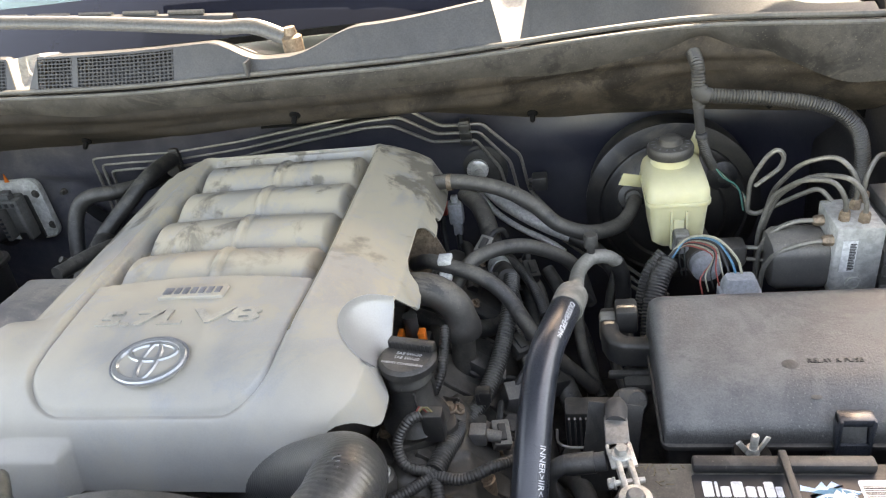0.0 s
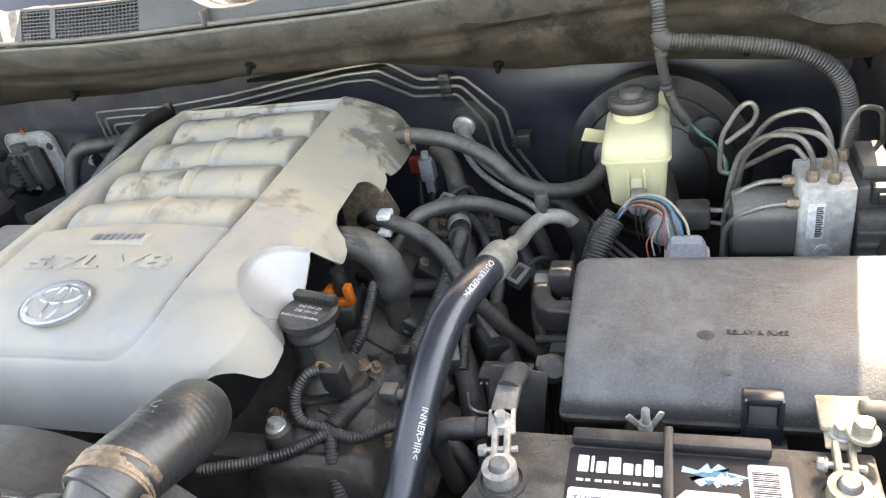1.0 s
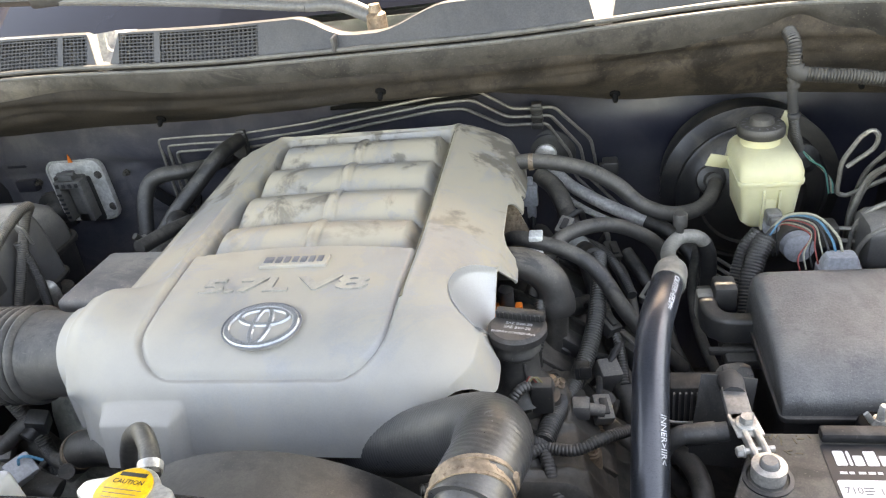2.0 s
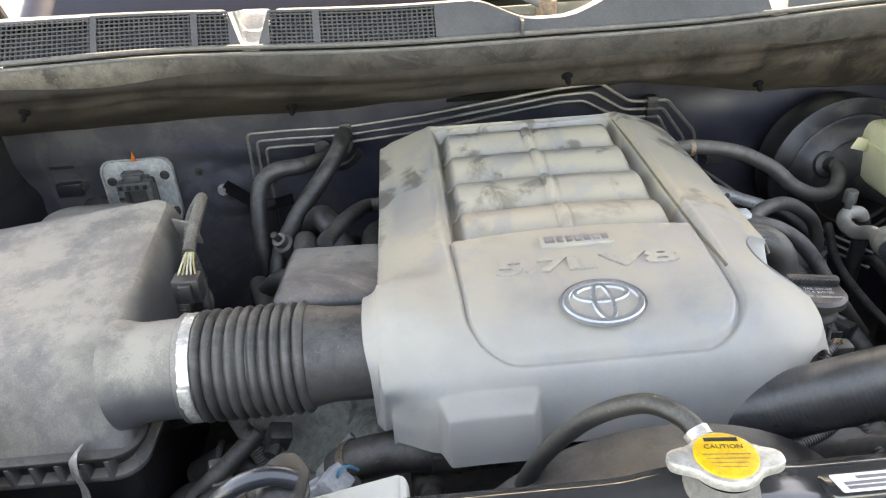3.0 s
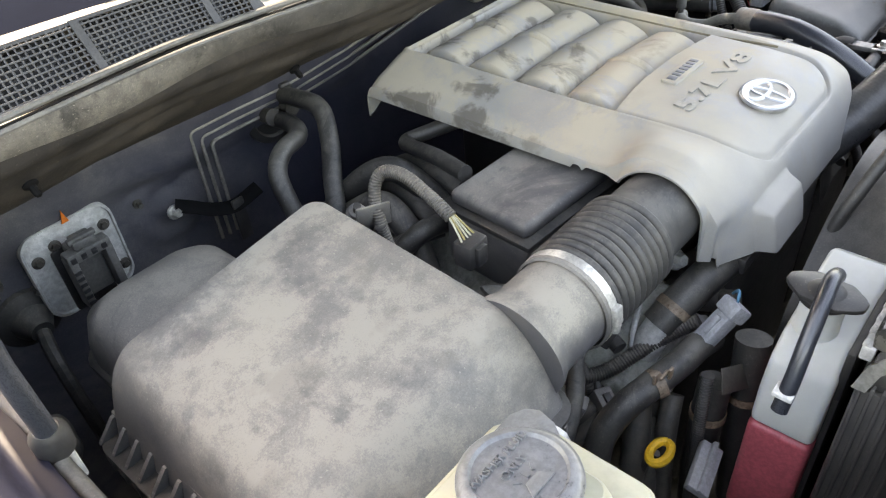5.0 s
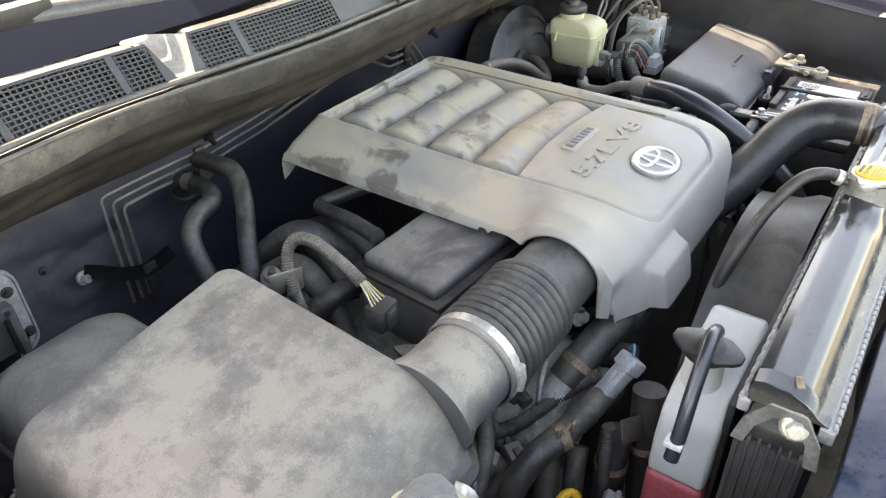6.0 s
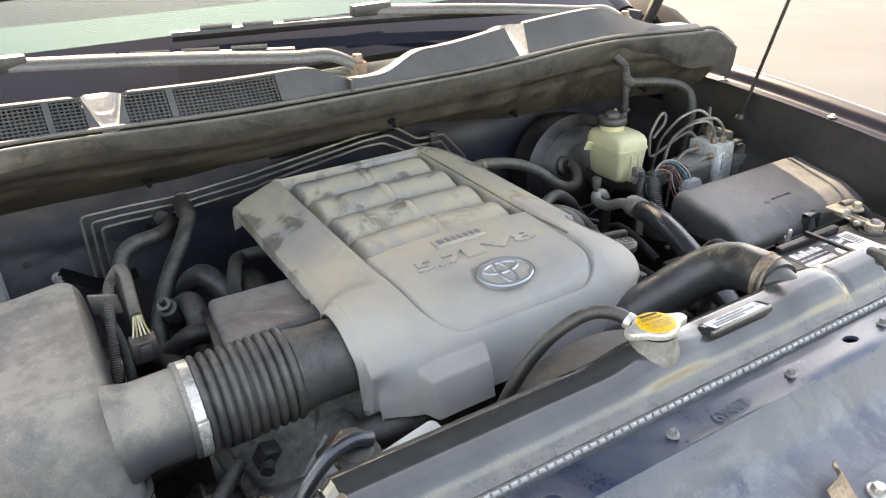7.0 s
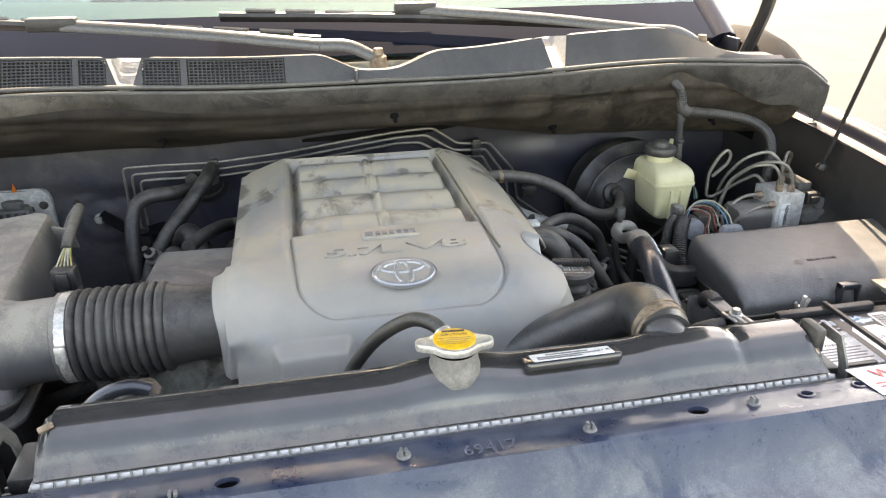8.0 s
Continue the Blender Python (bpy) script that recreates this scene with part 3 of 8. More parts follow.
for s in (-1, 1):
    part("pillar", tube([(s * 0.90, 1.36, 1.30), (s * 0.875, 1.75, 1.56), (s * 0.80, 2.36, 1.93)], 0.045, 12, 0.05), "fender", cabin)
    part("door_panel", sheet(lambda u, v: (s * (0.98 - 0.04 * v), 1.45 + 2.2 * u, 0.45 + 0.85 * v), 8, 8, 0.03), "fender", cabin)


def arm_set(name, pivot, knee, tip, blade_a, blade_b, label):
    """A wiper: pivot nut, arm, and a blade on its carrier."""
    w = thing(name, pivot, label, "wiper", "windshield wipers")
    way = Vector(tip) - Vector(knee)
    part("pivot", lathe([(0.017, -0.02), (0.017, 0.006), (0.011, 0.010), (0.009, 0.022)], 18, Matrix.Translation(pivot)), "rusty", w, "rusty pivot nut")
    part("arm", tube([pivot, (Vector(pivot) + Vector(knee)) / 2 + Vector((0, 0, 0.012)), knee], 0.014, 10, 0.01, flat=0.6), "wiper", w)
    part("arm_tip", tube([knee, (Vector(knee) + Vector(tip)) / 2 + Vector((0, -0.004, 0.004)), tip], 0.0135, 10, 0.02, flat=0.6), "wiper", w)
    b = part("blade", tube([blade_a, (Vector(blade_a) + Vector(blade_b)) / 2 + Vector((0, -0.006, 0.006)), blade_b], 0.009, 8, 0.02, flat=1.3), "black", w, "black rubber wiper blade")
    d = Vector(blade_b) - Vector(blade_a)
    for k in range(9):
        a = Vector(blade_a) + d * (0.06 + 0.10 * k) + Vector((0, -0.004, 0.015))
        part("spoiler", tube([a, a + d * 0.075], 0.0042, 6, 0.03), "wiper", b)
    part("carrier", turned(box(-0.045, 0.045, -0.013, 0.013, -0.012, 0.014, 0.005), Matrix.Translation(tip)), "black", w, "black blade holder with clip")
    return w


arm_set("windshield_wiper", (0.010, 1.150, 1.340), (-0.105, 1.155, 1.372), (-0.60, 1.215, 1.418), (-0.10, 1.20, 1.374), (-0.98, 1.265, 1.432), "faded black wiper arm resting at the foot of the windshield")
arm_set("windshield_wiper", (0.735, 1.170, 1.338), (0.62, 1.185, 1.372), (0.11, 1.285, 1.420), (0.52, 1.255, 1.378), (-0.30, 1.315, 1.412), "faded black wiper arm over the windshield border")


solo("bulkhead_lining", box(-0.99, 0.99, 1.385, 1.42, 0.15, 1.30, 0.01), "black", "dark lining behind the firewall", "lining", kind="structure")


# fenders with their gutters, and the inner aprons
def fender(s, name, label, out=0.0):
    f = thing(name, (s * 0.98, 0.6, 0.6), label, "fender", kind="structure")

    def skin(u, v):
        y = -0.15 + 1.75 * u
        top = 1.105 + 0.115 * ease(-0.2, 1.2, y)
        prof = [(0.0, 0.925, -0.028), (0.12, 0.945, -0.024), (0.2, 0.957, -0.004), (0.32, 0.972, 0.004), (0.45, 0.995, 0.0), (0.6, 1.012, -0.022), (0.8, 1.022, -0.12), (1.0, 1.03, -0.6)]
        x = trace([(a, b) for a, b, c in prof], v)
        dz = trace([(a, c) for a, b, c in prof], v)
        return s * (x + out - 0.05 * ease(0.4, -0.15, y)), y, top + dz

    part("skin", sheet(skin, 60, 60, 0.0015), "fender", f)

    def apron(u, v):
        y = -0.12 + 1.5 * u
        z = 0.25 + (1.075 + 0.115 * ease(-0.2, 1.2, y) - 0.25) * v
        bulge = 0.012 * math.exp(-(((y - 0.55) / 0.3) ** 2)) * (1 - ease(0.85, 1.0, v)) + 0.008 * noise.noise(Vector((y * 6, z * 6, s)))
        step = 0.03 * ease(0.80, 0.84, v)
        return s * (0.90 + out * 1.3 - bulge + step * (1 - 6 * out) - 0.05 * ease(0.4, -0.15, y)), y, z

    part("inner_apron", sheet(apron, 80, 60, 0.002), "inner", f, "dusty dark blue inner apron")
    for k in range(4):
        part("apron_bolt", bolt((s * (0.937 + out - 0.02 * (k == 0)), 0.12 + 0.3 * k, 1.080 + 0.115 * ease(-0.2, 1.2, 0.12 + 0.3 * k)), (0, 0, 1), 0.006), "steel", f)
    return f


fender(1, "fender_driver_side", "dark blue painted front fender with a dusty inner apron")
fender(-1, "fender_passenger_side", "dark blue painted front fender with a dusty inner apron", 0.058)

# the hood, raised above
hood = thing("hood", (0, 1.20, 1.36), "dark blue hood standing open above the engine bay", "hood")
OPEN = Matrix.Translation((0, 1.240, 1.505)) @ pose(0, 0, 0, -48)


def hood_at(u, v):
    x = (-0.93 + 1.86 * u) * (1 - 0.06 * v)
    return OPEN @ Vector((x, -1.22 * v, 0.03 * (1 - (x / 0.93) ** 2) * math.sin(math.pi * min(1, 0.2 + 0.8 * v)) - 0.05 * ease(0.85, 1.0, v)))


part("skin", sheet(hood_at, 40, 30, 0.0015), "fender", hood)
# liner added to darken what the windshield border reflects
part("insulation_liner", sheet(lambda u, v: hood_at(0.03 + 0.94 * u, 0.07 + 0.86 * v) + OPEN.to_3x3() @ Vector((0, 0, -0.035)), 30, 24, 0.006), "pocket", hood, "matte black liner added under the hood to darken reflections")
for a in (-0.62, -0.2, 0.2, 0.62):
    part("stiffener", tube([OPEN @ Vector((a, -0.06, -0.02)), OPEN @ Vector((a * 0.95, -0.6, -0.012)), OPEN @ Vector((a * 0.85, -1.12, -0.02))], 0.035, 10, 0.05, flat=0.4), "paint", hood)
for s in (-1, 1):
    part("hinge", tube([(s * 0.915, 1.29, 1.26), (s * 0.92, 1.265, 1.32), (s * 0.92, 1.22, 1.42), (s * 0.90, 1.19, 1.51)], 0.028, 8, 0.02, flat=0.55), "black", hood, "black steel hood hinge")
    part("hinge_plate", turned(box(-0.004, 0.004, -0.05, 0.05, -0.035, 0.06, 0.003), Matrix.Translation((s * 0.90, 1.33, 1.27))), "paint", hood)
# the other fender's wall: stay with its cup, clipped cable, horn
stay = thing("hood_stay", (-0.97, 0.80, 1.17), "black hood stay with a rubber end in a pale bracket", "stay")
part("shaft", tube([(-0.972, 0.80, 1.185), (-0.975, 0.76, 1.36), (-0.95, 0.66, 1.72)], 0.009, 12, 0.05), "shinyhose", stay)
part("cup", lathe([(0.012, -0.012), (0.016, -0.010), (0.016, 0.010), (0.010, 0.020)], 18, along((0, -0.25, 1), (-0.972, 0.803, 1.175))), "rubber", stay, "black rubber end cup")
part("bracket", merge(box(-1.0, -0.962, 0.80, 0.845, 1.160, 1.166, 0.002), box(-0.968, -0.962, 0.80, 0.845, 1.12, 1.166, 0.002)), "cast", stay, "pale metal bracket")
wc = thing("fender_cable", (-0.975, 0.6, 1.12), "grey sheathed cable clipped along the inner fender", "cable")
part("sheath", tube([(-0.985, 1.12, 1.20), (-0.980, 0.966, 1.190), (-0.976, 0.784, 1.155), (-0.974, 0.683, 1.133), (-0.974, 0.60, 1.118), (-0.976, 0.517, 1.105), (-0.98, 0.38, 1.08)], 0.0075, 10, 0.01), "dusthose", wc)
part("thin_cable", tube([(-0.99, 1.05, 1.18), (-0.99, 0.85, 1.145), (-0.985, 0.72, 1.10), (-0.98, 0.62, 1.04), (-0.97, 0.55, 0.97)], 0.0042, 8, 0.01), "rubber", wc)
part("clip", merge(box(-1.0, -0.958, 0.582, 0.600, 1.106, 1.112, 0.002), lathe([(0.0095, -0.010), (0.0095, 0.010)], 14, along((0, 1, 0.2), (-0.974, 0.592, 1.117)))), "whitepl", wc, "pale nylon cable clip")
for k in range(3):
    part("loose_wire", tube([(-0.965, 0.70, 1.05), (-0.955 + 0.006 * k, 0.66, 1.00 + 0.01 * k), (-0.94 + 0.005 * k, 0.62, 0.955), (-0.915, 0.60, 0.94), (-0.90, 0.60, 0.90)], 0.0028, 6, 0.01), "wire_k", wc)
horn = thing("horn", (-0.965, 0.98, 1.0), "dusty black disc horn on a small bracket", "horn")
part("disc", lathe([(0.036, -0.010), (0.040, -0.006), (0.040, -0.001), (0.037, 0.001), (0.040, 0.003), (0.040, 0.009), (0.030, 0.014), (0.0, 0.016)], 28, along((0.75, -0.55, 0.1), (-0.962, 0.96, 1.015)), caps=False), "black", horn)
part("hub", lathe([(0.014, 0), (0.014, 0.014), (0.008, 0.018)], 14, along((0.75, -0.55, 0.1), (-0.955, 0.953, 1.016))), "black", horn)
part("plug", box(-0.975, -0.952, 0.925, 0.945, 0.945, 0.985, 0.003), "black", horn)
part("wire", tube([(-0.962, 0.935, 0.948), (-0.958, 0.92, 0.92), (-0.94, 0.90, 0.905), (-0.915, 0.87, 0.90)], 0.0022, 6, 0.008), "wire_w", horn)
solo("wheel_well_duct", loft([[(x, y, z) for x, y in rounded(-0.985 + g, -0.925 - g, 0.50 + g, 0.70 - g, 0.02, 5)] for z, g in ((0.70, 0.0), (0.93, 0.002), (0.945, 0.008), (0.948, 0.016))]), "black", "dusty black plastic duct beside the filter box", "duct")
for z_, y_ in ((1.075, 1.30), (1.015, 1.30)):
    solo("firewall_pad", box(-0.935, -0.885, 1.288, 1.312, z_ - 0.014, z_ + 0.014, 0.003), "paint", "small raised pad pressed into the firewall", "pad", "firewall pads")

HP = [(0.925, 1.322), (0.950, 1.336), (0.985, 1.340), (1.020, 1.332), (1.050, 1.312), (1.075, 1.282), (1.095, 1.245), (1.105, 1.20)]
solo("hinge_pocket", loft([[(x, 1.20, 1.10), (x, 1.44, 1.10), (x, 1.44, z), (x, 1.36, z + 0.004), (x, 1.27, z - 0.012), (x, 1.20, z - 0.05)] for x, z in HP]), "pocket", "black rubber cover over the hood hinge pocket", "cover")
rod = thing("hood_prop_rod", (0.92, 0.94, 1.13), "thin black hood prop rod standing in a rubber grommet", "prop rod")
part("shaft", tube([(0.918, 0.937, 1.12), (0.925, 0.89, 1.31), (0.935, 0.78, 1.72)], 0.0042, 8, 0.1), "black", rod)
part("grommet", lathe([(0.012, 0), (0.012, 0.006), (0.007, 0.012)], 14, along((0.02, -0.22, 0.97), (0.918, 0.939, 1.112))), "rubber", rod)

# ---- engine cover ----
XC = -0.035
SPINE = [(1.147, 1.098), (1.146, 1.130), (1.136, 1.149), (1.10, 1.153), (0.95, 1.151), (0.75, 1.148), (0.64, 1.1465), (0.585, 1.142), (0.552, 1.130), (0.527, 1.110), (0.511, 1.082), (0.502, 1.055), (0.496, 1.026)]
spine = spline([(0, y, z) for y, z in SPINE], 0.0026)
NV = len(spine) - 1


def right_edge(y, z):
    """The cover's ragged right edge: scallops, the bowl's mouth, the wing tip, the cut over the hose."""
    if y > 0.53:
        return trace([(0.53, 0.188), (0.55, 0.201), (0.57, 0.209), (0.60, 0.212), (0.66, 0.216), (0.72, 0.218), (0.76, 0.222), (1.04, 0.222), (1.11, 0.218), (1.147, 0.205)], y)
    return trace([(1.026, 0.100), (1.045, 0.118), (1.07, 0.158), (1.10, 0.182), (1.116, 0.188)], z)


def low_left(y):
    """Foot of the cover's left side: a round arch over the intake tube, a notch behind it."""
    arch = 1.079 + math.sqrt(max(0.0, 0.0635 ** 2 - (y - 0.612) ** 2))
    if y > 0.612:
        return max(arch, 1.106 - 0.008 * ease(0.72, 0.73, y) + 0.007 * ease(0.728, 0.733, y) * (1 - ease(0.742, 0.747, y)))
    return arch if y > 0.549 else 1.028


def foot_right(y, edge):
    """Foot of the cover's right flank: two hanging tips with rounded bites between them."""
    deep = trace([(0.735, 0.002), (0.752, 0.030), (0.770, 0.044), (0.790, 0.036), (0.806, 0.008), (0.83, 0.002), (0.90, 0.002), (0.925, 0.012), (0.940, 0.038), (0.958, 0.034), (0.972, 0.024), (0.985, 0.036), (1.03, 0.046), (1.11, 0.050), (1.147, 0.030)], y)
    return edge - deep


def panel_sdf(x, y):
    """Signed distance to the rounded panel on top of the cover."""
    hx = 0.157 - 0.008 * ease(0.8, 0.52, y)
    r = 0.055 if y < 0.8 else 0.015
    qx, qy = abs(x - XC) - (hx - r), abs(y - 0.832) - (0.302 - r)
    return math.hypot(max(qx, 0), max(qy, 0)) + min(max(qx, qy), 0) - r


def relief(x, y):
    d = panel_sdf(x, y)
    h = -0.0060 * math.exp(-((d / 0.0032) ** 2)) - 0.002 * ease(0.002, -0.002, d) + 0.0022 * math.exp(-(((d - 0.009) / 0.004) ** 2)) * ease(0.60, 0.70, y)
    arc = 0.738 + 0.016 * (1 - ((x - XC) / 0.157) ** 2)
    if y > arc - 0.006 and d < 0:
        inside = ease(0.0, -0.012, d) * ease(arc - 0.004, arc + 0.004, y)
        k = (y - arc) / ((1.122 - arc) / 4)
        s = 2 * (k - math.floor(k)) - 1
        ends = 1 - ease(0.130, 0.147, abs(x - XC))
        t_ = (s + 1) / 2
        tube_h = trace([(0.0, 0.0), (0.03, 0.42), (0.12, 0.66), (0.30, 0.90), (0.50, 1.0), (0.72, 0.88), (0.90, 0.58), (0.97, 0.26), (1.0, 0.0)], t_)
        tube_h *= 0.08 + 0.92 * ends
        ring = math.exp(-(((x - XC - 0.001) / 0.0062) ** 6))
        h += inside * (-0.031 + 0.030 * tube_h + 0.0042 * ring * min(1.0, tube_h / 0.4) - 0.0014 * math.exp(-(((abs(x - XC - 0.001) - 0.0095) / 0.0022) ** 2)) * tube_h)
    return h


def bowl(r):
    """Depth of the round scoop pressed beside the oil filler, at a distance from its middle."""
    return 0.006 * ease(0.0675, 0.0645, r) + 0.058 * max(0.0, 1 - r / 0.066) ** 0.85


def cover_at(u, v):
    q = spine[min(NV, round(v * NV))]
    y, z = q.y, q.z
    front = ease(1.135, 1.06, z) if y < 0.8 else 0.0
    if u < 0.06:
        k = u / 0.06
        side = cover_at(0.06, v)
        foot = min(low_left(y), side[2] - 0.003)
        lip = 0.013 * math.exp(-((y - 0.612) / 0.068) ** 6) * (1 - k) ** 3
        return side[0] - 0.003 * math.sin(1.57 * (1 - k)) - lip, side[1], foot + (side[2] - foot) * k
    if u > 0.94:
        k = (u - 0.94) / 0.06
        side = cover_at(0.94, v)
        if y < 0.735:
            deep = trace([(0.520, 0.003), (0.545, 0.022), (0.562, 0.046), (0.575, 0.051), (0.600, 0.049), (0.614, 0.036), (0.637, 0.006), (0.66, 0.003)], y)
            return side[0] + 0.40 * deep * k, side[1], side[2] - deep * k
        foot = foot_right(y, side[2])
        return side[0] + 0.020 * k ** 0.8 * min(1.0, (side[2] - foot) / 0.03), side[1], side[2] + (foot - side[2]) * k
    k = (u - 0.06) / 0.88
    if k < 0.5:
        e = 1 - k / 0.5
        xl = -0.283 + 0.012 * ease(0.6, 0.49, y) * front
        x = XC + (xl - XC) * e
        drop = 0.026 * ease(0.60, 1.0, e) + 0.008 * ease(0.9, 1.0, e)
    else:
        e = (k - 0.5) / 0.5
        xr = right_edge(y, z)
        x = XC + (xr - XC) * e
        drop = 0.030 * ease(0.13, 0.235, x - XC - 0.03) + 0.012 * ease(0.22, 0.275, x - XC)
    up = 1 - front
    z2 = z - drop * (0.25 + 0.75 * up) + relief(x, y) * up
    y2 = y + 0.035 * front * ease(0.6, 1.0, abs(x - XC) / 0.25) ** 2
    swell = math.exp(-(((y - 0.615) / 0.060) ** 4)) * ease(-0.190, -0.275, x)
    z2 += 0.036 * swell
    r = math.hypot(x - 0.238, y - 0.670)
    z2 -= bowl(r) * up
    if z < 1.09 and -0.225 < x < -0.115:
        w = ease(-0.225, -0.213, x) * ease(-0.115, -0.127, x) * ease(1.092, 1.078, z)
        y2 -= 0.020 * w
    return x, y2, z2


def top_at(x, y):
    """Height of the cover's crown with its relief."""
    return trace([(q, w) for q, w in SPINE[::-1] if w > 1.1 and q < 1.14], y) + relief(x, y)


engine_cover = thing("engine_cover", (XC, 0.82, 1.0), "dusty silver-grey plastic engine cover with runner shapes", "engine cover")
part("shell", sheet(cover_at, 330, NV, 0.003), "cover", engine_cover)


def recess_at(u, v):
    """The clean bowl pressed into the cover beside the oil filler."""
    y = 0.6050 + 0.130 * v
    xl = 0.238 - math.sqrt(max(0.0, 0.0668 ** 2 - (y - 0.670) ** 2))
    x = xl + (right_edge(y, 1.2) + 0.0008 - xl) * u
    top = trace([(0.585, 1.142), (0.64, 1.1465), (0.75, 1.148)], y)
    drop = 0.030 * ease(0.13, 0.235, x - XC - 0.03) + 0.012 * ease(0.22, 0.275, x - XC)
    r = math.hypot(x - 0.238, y - 0.670)
    return x, y, top - drop - bowl(r) + 0.0014 + 0.0012 * ease(0.064, 0.0668, r)


part("filler_recess", sheet(recess_at, 30, 44, 0.001), "clean", engine_cover, "clean silver bowl pressed round the oil filler")
part("groove_dirt", tube([(XC + 0.1565, y_, top_at(XC + 0.1565, y_) - 0.0006) for y_ in (1.115, 1.02, 0.92, 0.82, 0.74, 0.67, 0.63)], 0.0022, 6, 0.012, flat=0.9), "grime", engine_cover, "brown dust caked in the panel groove")
for word, dx, wide in (("5.7L", -0.049, 1.56), ("V8", 0.066, 1.85)):
    lettering(word, 0.044, pose(XC + dx, 0.660, 1.1462, 1.2) @ Matrix(((wide, 0.06, 0, 0), (0, 0.84, 0, 0), (0, 0, 1, 0), (0, 0, 0, 1))), "letter", engine_cover, 0.0014, "raised_lettering", 0.0014)
plate = part("name_plate", prism(rounded(-0.046, 0.046, -0.0125, 0.0125, 0.003), -0.002, 0.003, 0.0008, m=pose(XC, 0.712, 1.1470, 1)), "cover", engine_cover, "small raised name plate")
for k in range(6):
    part("plate_bar", box(XC - 0.024 + 0.0112 * k, XC - 0.0165 + 0.0112 * k, 0.7055, 0.7185, 1.149, 1.1512, 0.0004), "inkgrey", plate)
part("plate_bar", box(XC - 0.040, XC - 0.028, 0.7055, 0.7185, 1.149, 1.1512, 0.0004), "inkgrey", plate)
EM = pose(XC + 0.001, 0.584, 1.1428, 7)


def oval_ring(a, b, w, h, m, squash=1.0):
    n = 48
    rings = []
    for k in range(n):
        t = 2 * math.pi * k / n
        c, s = math.cos(t), math.sin(t)
        rings.append([m @ Vector(((a + dx) * c, (b + dx * squash) * s, dz)) for dx, dz in ((-w, 0), (-w * 0.5, h), (w * 0.5, h), (w, 0))])
    rings.append(rings[0])
    return loft(rings, True, False)


badge = part("emblem", lathe([(0.0445, -0.006), (0.0445, 0.0005)], 40, EM @ Matrix.Diagonal((1, 0.77, 1, 1))), "cover", engine_cover, "oval chrome emblem of plain rings")
part("outer_ring", oval_ring(0.0412, 0.0315, 0.0050, 0.0026, EM), "chrome", badge)
# grey ring paints in the shadow that edges the emblem
part("outline", oval_ring(0.0470, 0.0366, 0.0012, 0.0012, EM), "inkgrey", badge)
part("upright_oval", oval_ring(0.0100, 0.0280, 0.0042, 0.0024, EM @ pose(0, -0.001, 0)), "chrome", badge)
part("upper_oval", oval_ring(0.0290, 0.0126, 0.0042, 0.0024, EM @ pose(0, 0.013, 0)), "chrome", badge)

# ---- engine below the cover ----
engine = thing("engine", (0, 0.8, 0.6), "grimy V8 engine castings under the cover", "engine")
part("block", box(-0.20, 0.16, 0.56, 1.10, 0.45, 0.90, 0.03), "grimy", engine)
part("oil_pan", box(-0.16, 0.14, 0.6, 1.15, 0.38, 0.47, 0.03), "grimy", engine)


def bank(s, cx, z):
    """A cylinder head cover leaning outwards."""
    m = Matrix.Translation((cx, 0.80, z)) @ pose(0, 0, 0, 0, s * 38, 0)
    return turned(box(-0.085, 0.085, -0.25, 0.28, -0.12, 0.03, 0.022, 3), m)


part("head_cover", bank(1, 0.285, 0.905), "grimy", engine, "dark grimy cylinder head cover")
def plate_at(u, v):
    """The rough aluminium casting that leans back under the intake hose."""
    x, z = -0.480 + 0.235 * u, 0.800 + 0.215 * v
    y = 0.570 + 0.075 * v + 0.05 * (1 - u) + 0.03 * ease(0.12, 0.0, u) + 0.03 * ease(0.9, 1.0, v)
    y -= 0.010 * math.exp(-(((u - 0.55 - 0.25 * (v - 0.5)) / 0.03) ** 2)) + 0.014 * math.exp(-(((v - 0.22) / 0.05) ** 2)) * ease(0.1, 0.3, u)
    return x, y + 0.005 * noise.noise(Vector((x * 30, z * 30, 0.4))), z


part("front_plate", sheet(plate_at, 60, 60, 0.012), "mossy", engine, "dusty aluminium front casting")
part("plate_rib", tube([(-0.40, 0.575, 0.90), (-0.36, 0.592, 0.935), (-0.33, 0.60, 0.965)], 0.004, 8, 0.01), "cast", engine)
part("plate_boss", bolt((-0.345, 0.580, 0.905), (-0.2, -0.9, 0.4), 0.011, 0.012, 1.5), "grimy", engine)
part("plate_boss", bolt((-0.260, 0.590, 0.990), (-0.2, -0.9, 0.4), 0.010, 0.012, 1.5), "cast", engine)
part("head_cover", bank(-1, -0.345, 0.905), "mossy", engine, "dusty aluminium cylinder head cover")
for s, cx, mat_ in ((1, 0.285, "grimy"), (-1, -0.345, "cast")):
    m = Matrix.Translation((cx, 0.80, 0.905)) @ pose(0, 0, 0, 0, s * 38, 0)
    part("head_flange", turned(box(-0.10, 0.10, -0.265, 0.295, -0.075, -0.06, 0.006), m), mat_, engine)
    for k in range(5):
        for w in (-0.088, 0.088):
            part("cover_bolt", bolt(m @ Vector((w, -0.235 + 0.118 * k, -0.060)), m.to_3x3() @ Vector((0, 0, 1)), 0.006, 0.009), "steel", engine)
part("intake_manifold", box(-0.15, 0.09, 0.62, 1.08, 0.86, 1.085, 0.04, 3), "black", engine, "black plastic intake manifold")
part("timing_cover", box(-0.25, 0.22, 0.53, 0.575, 0.5, 0.96, 0.015), "grimy", engine)
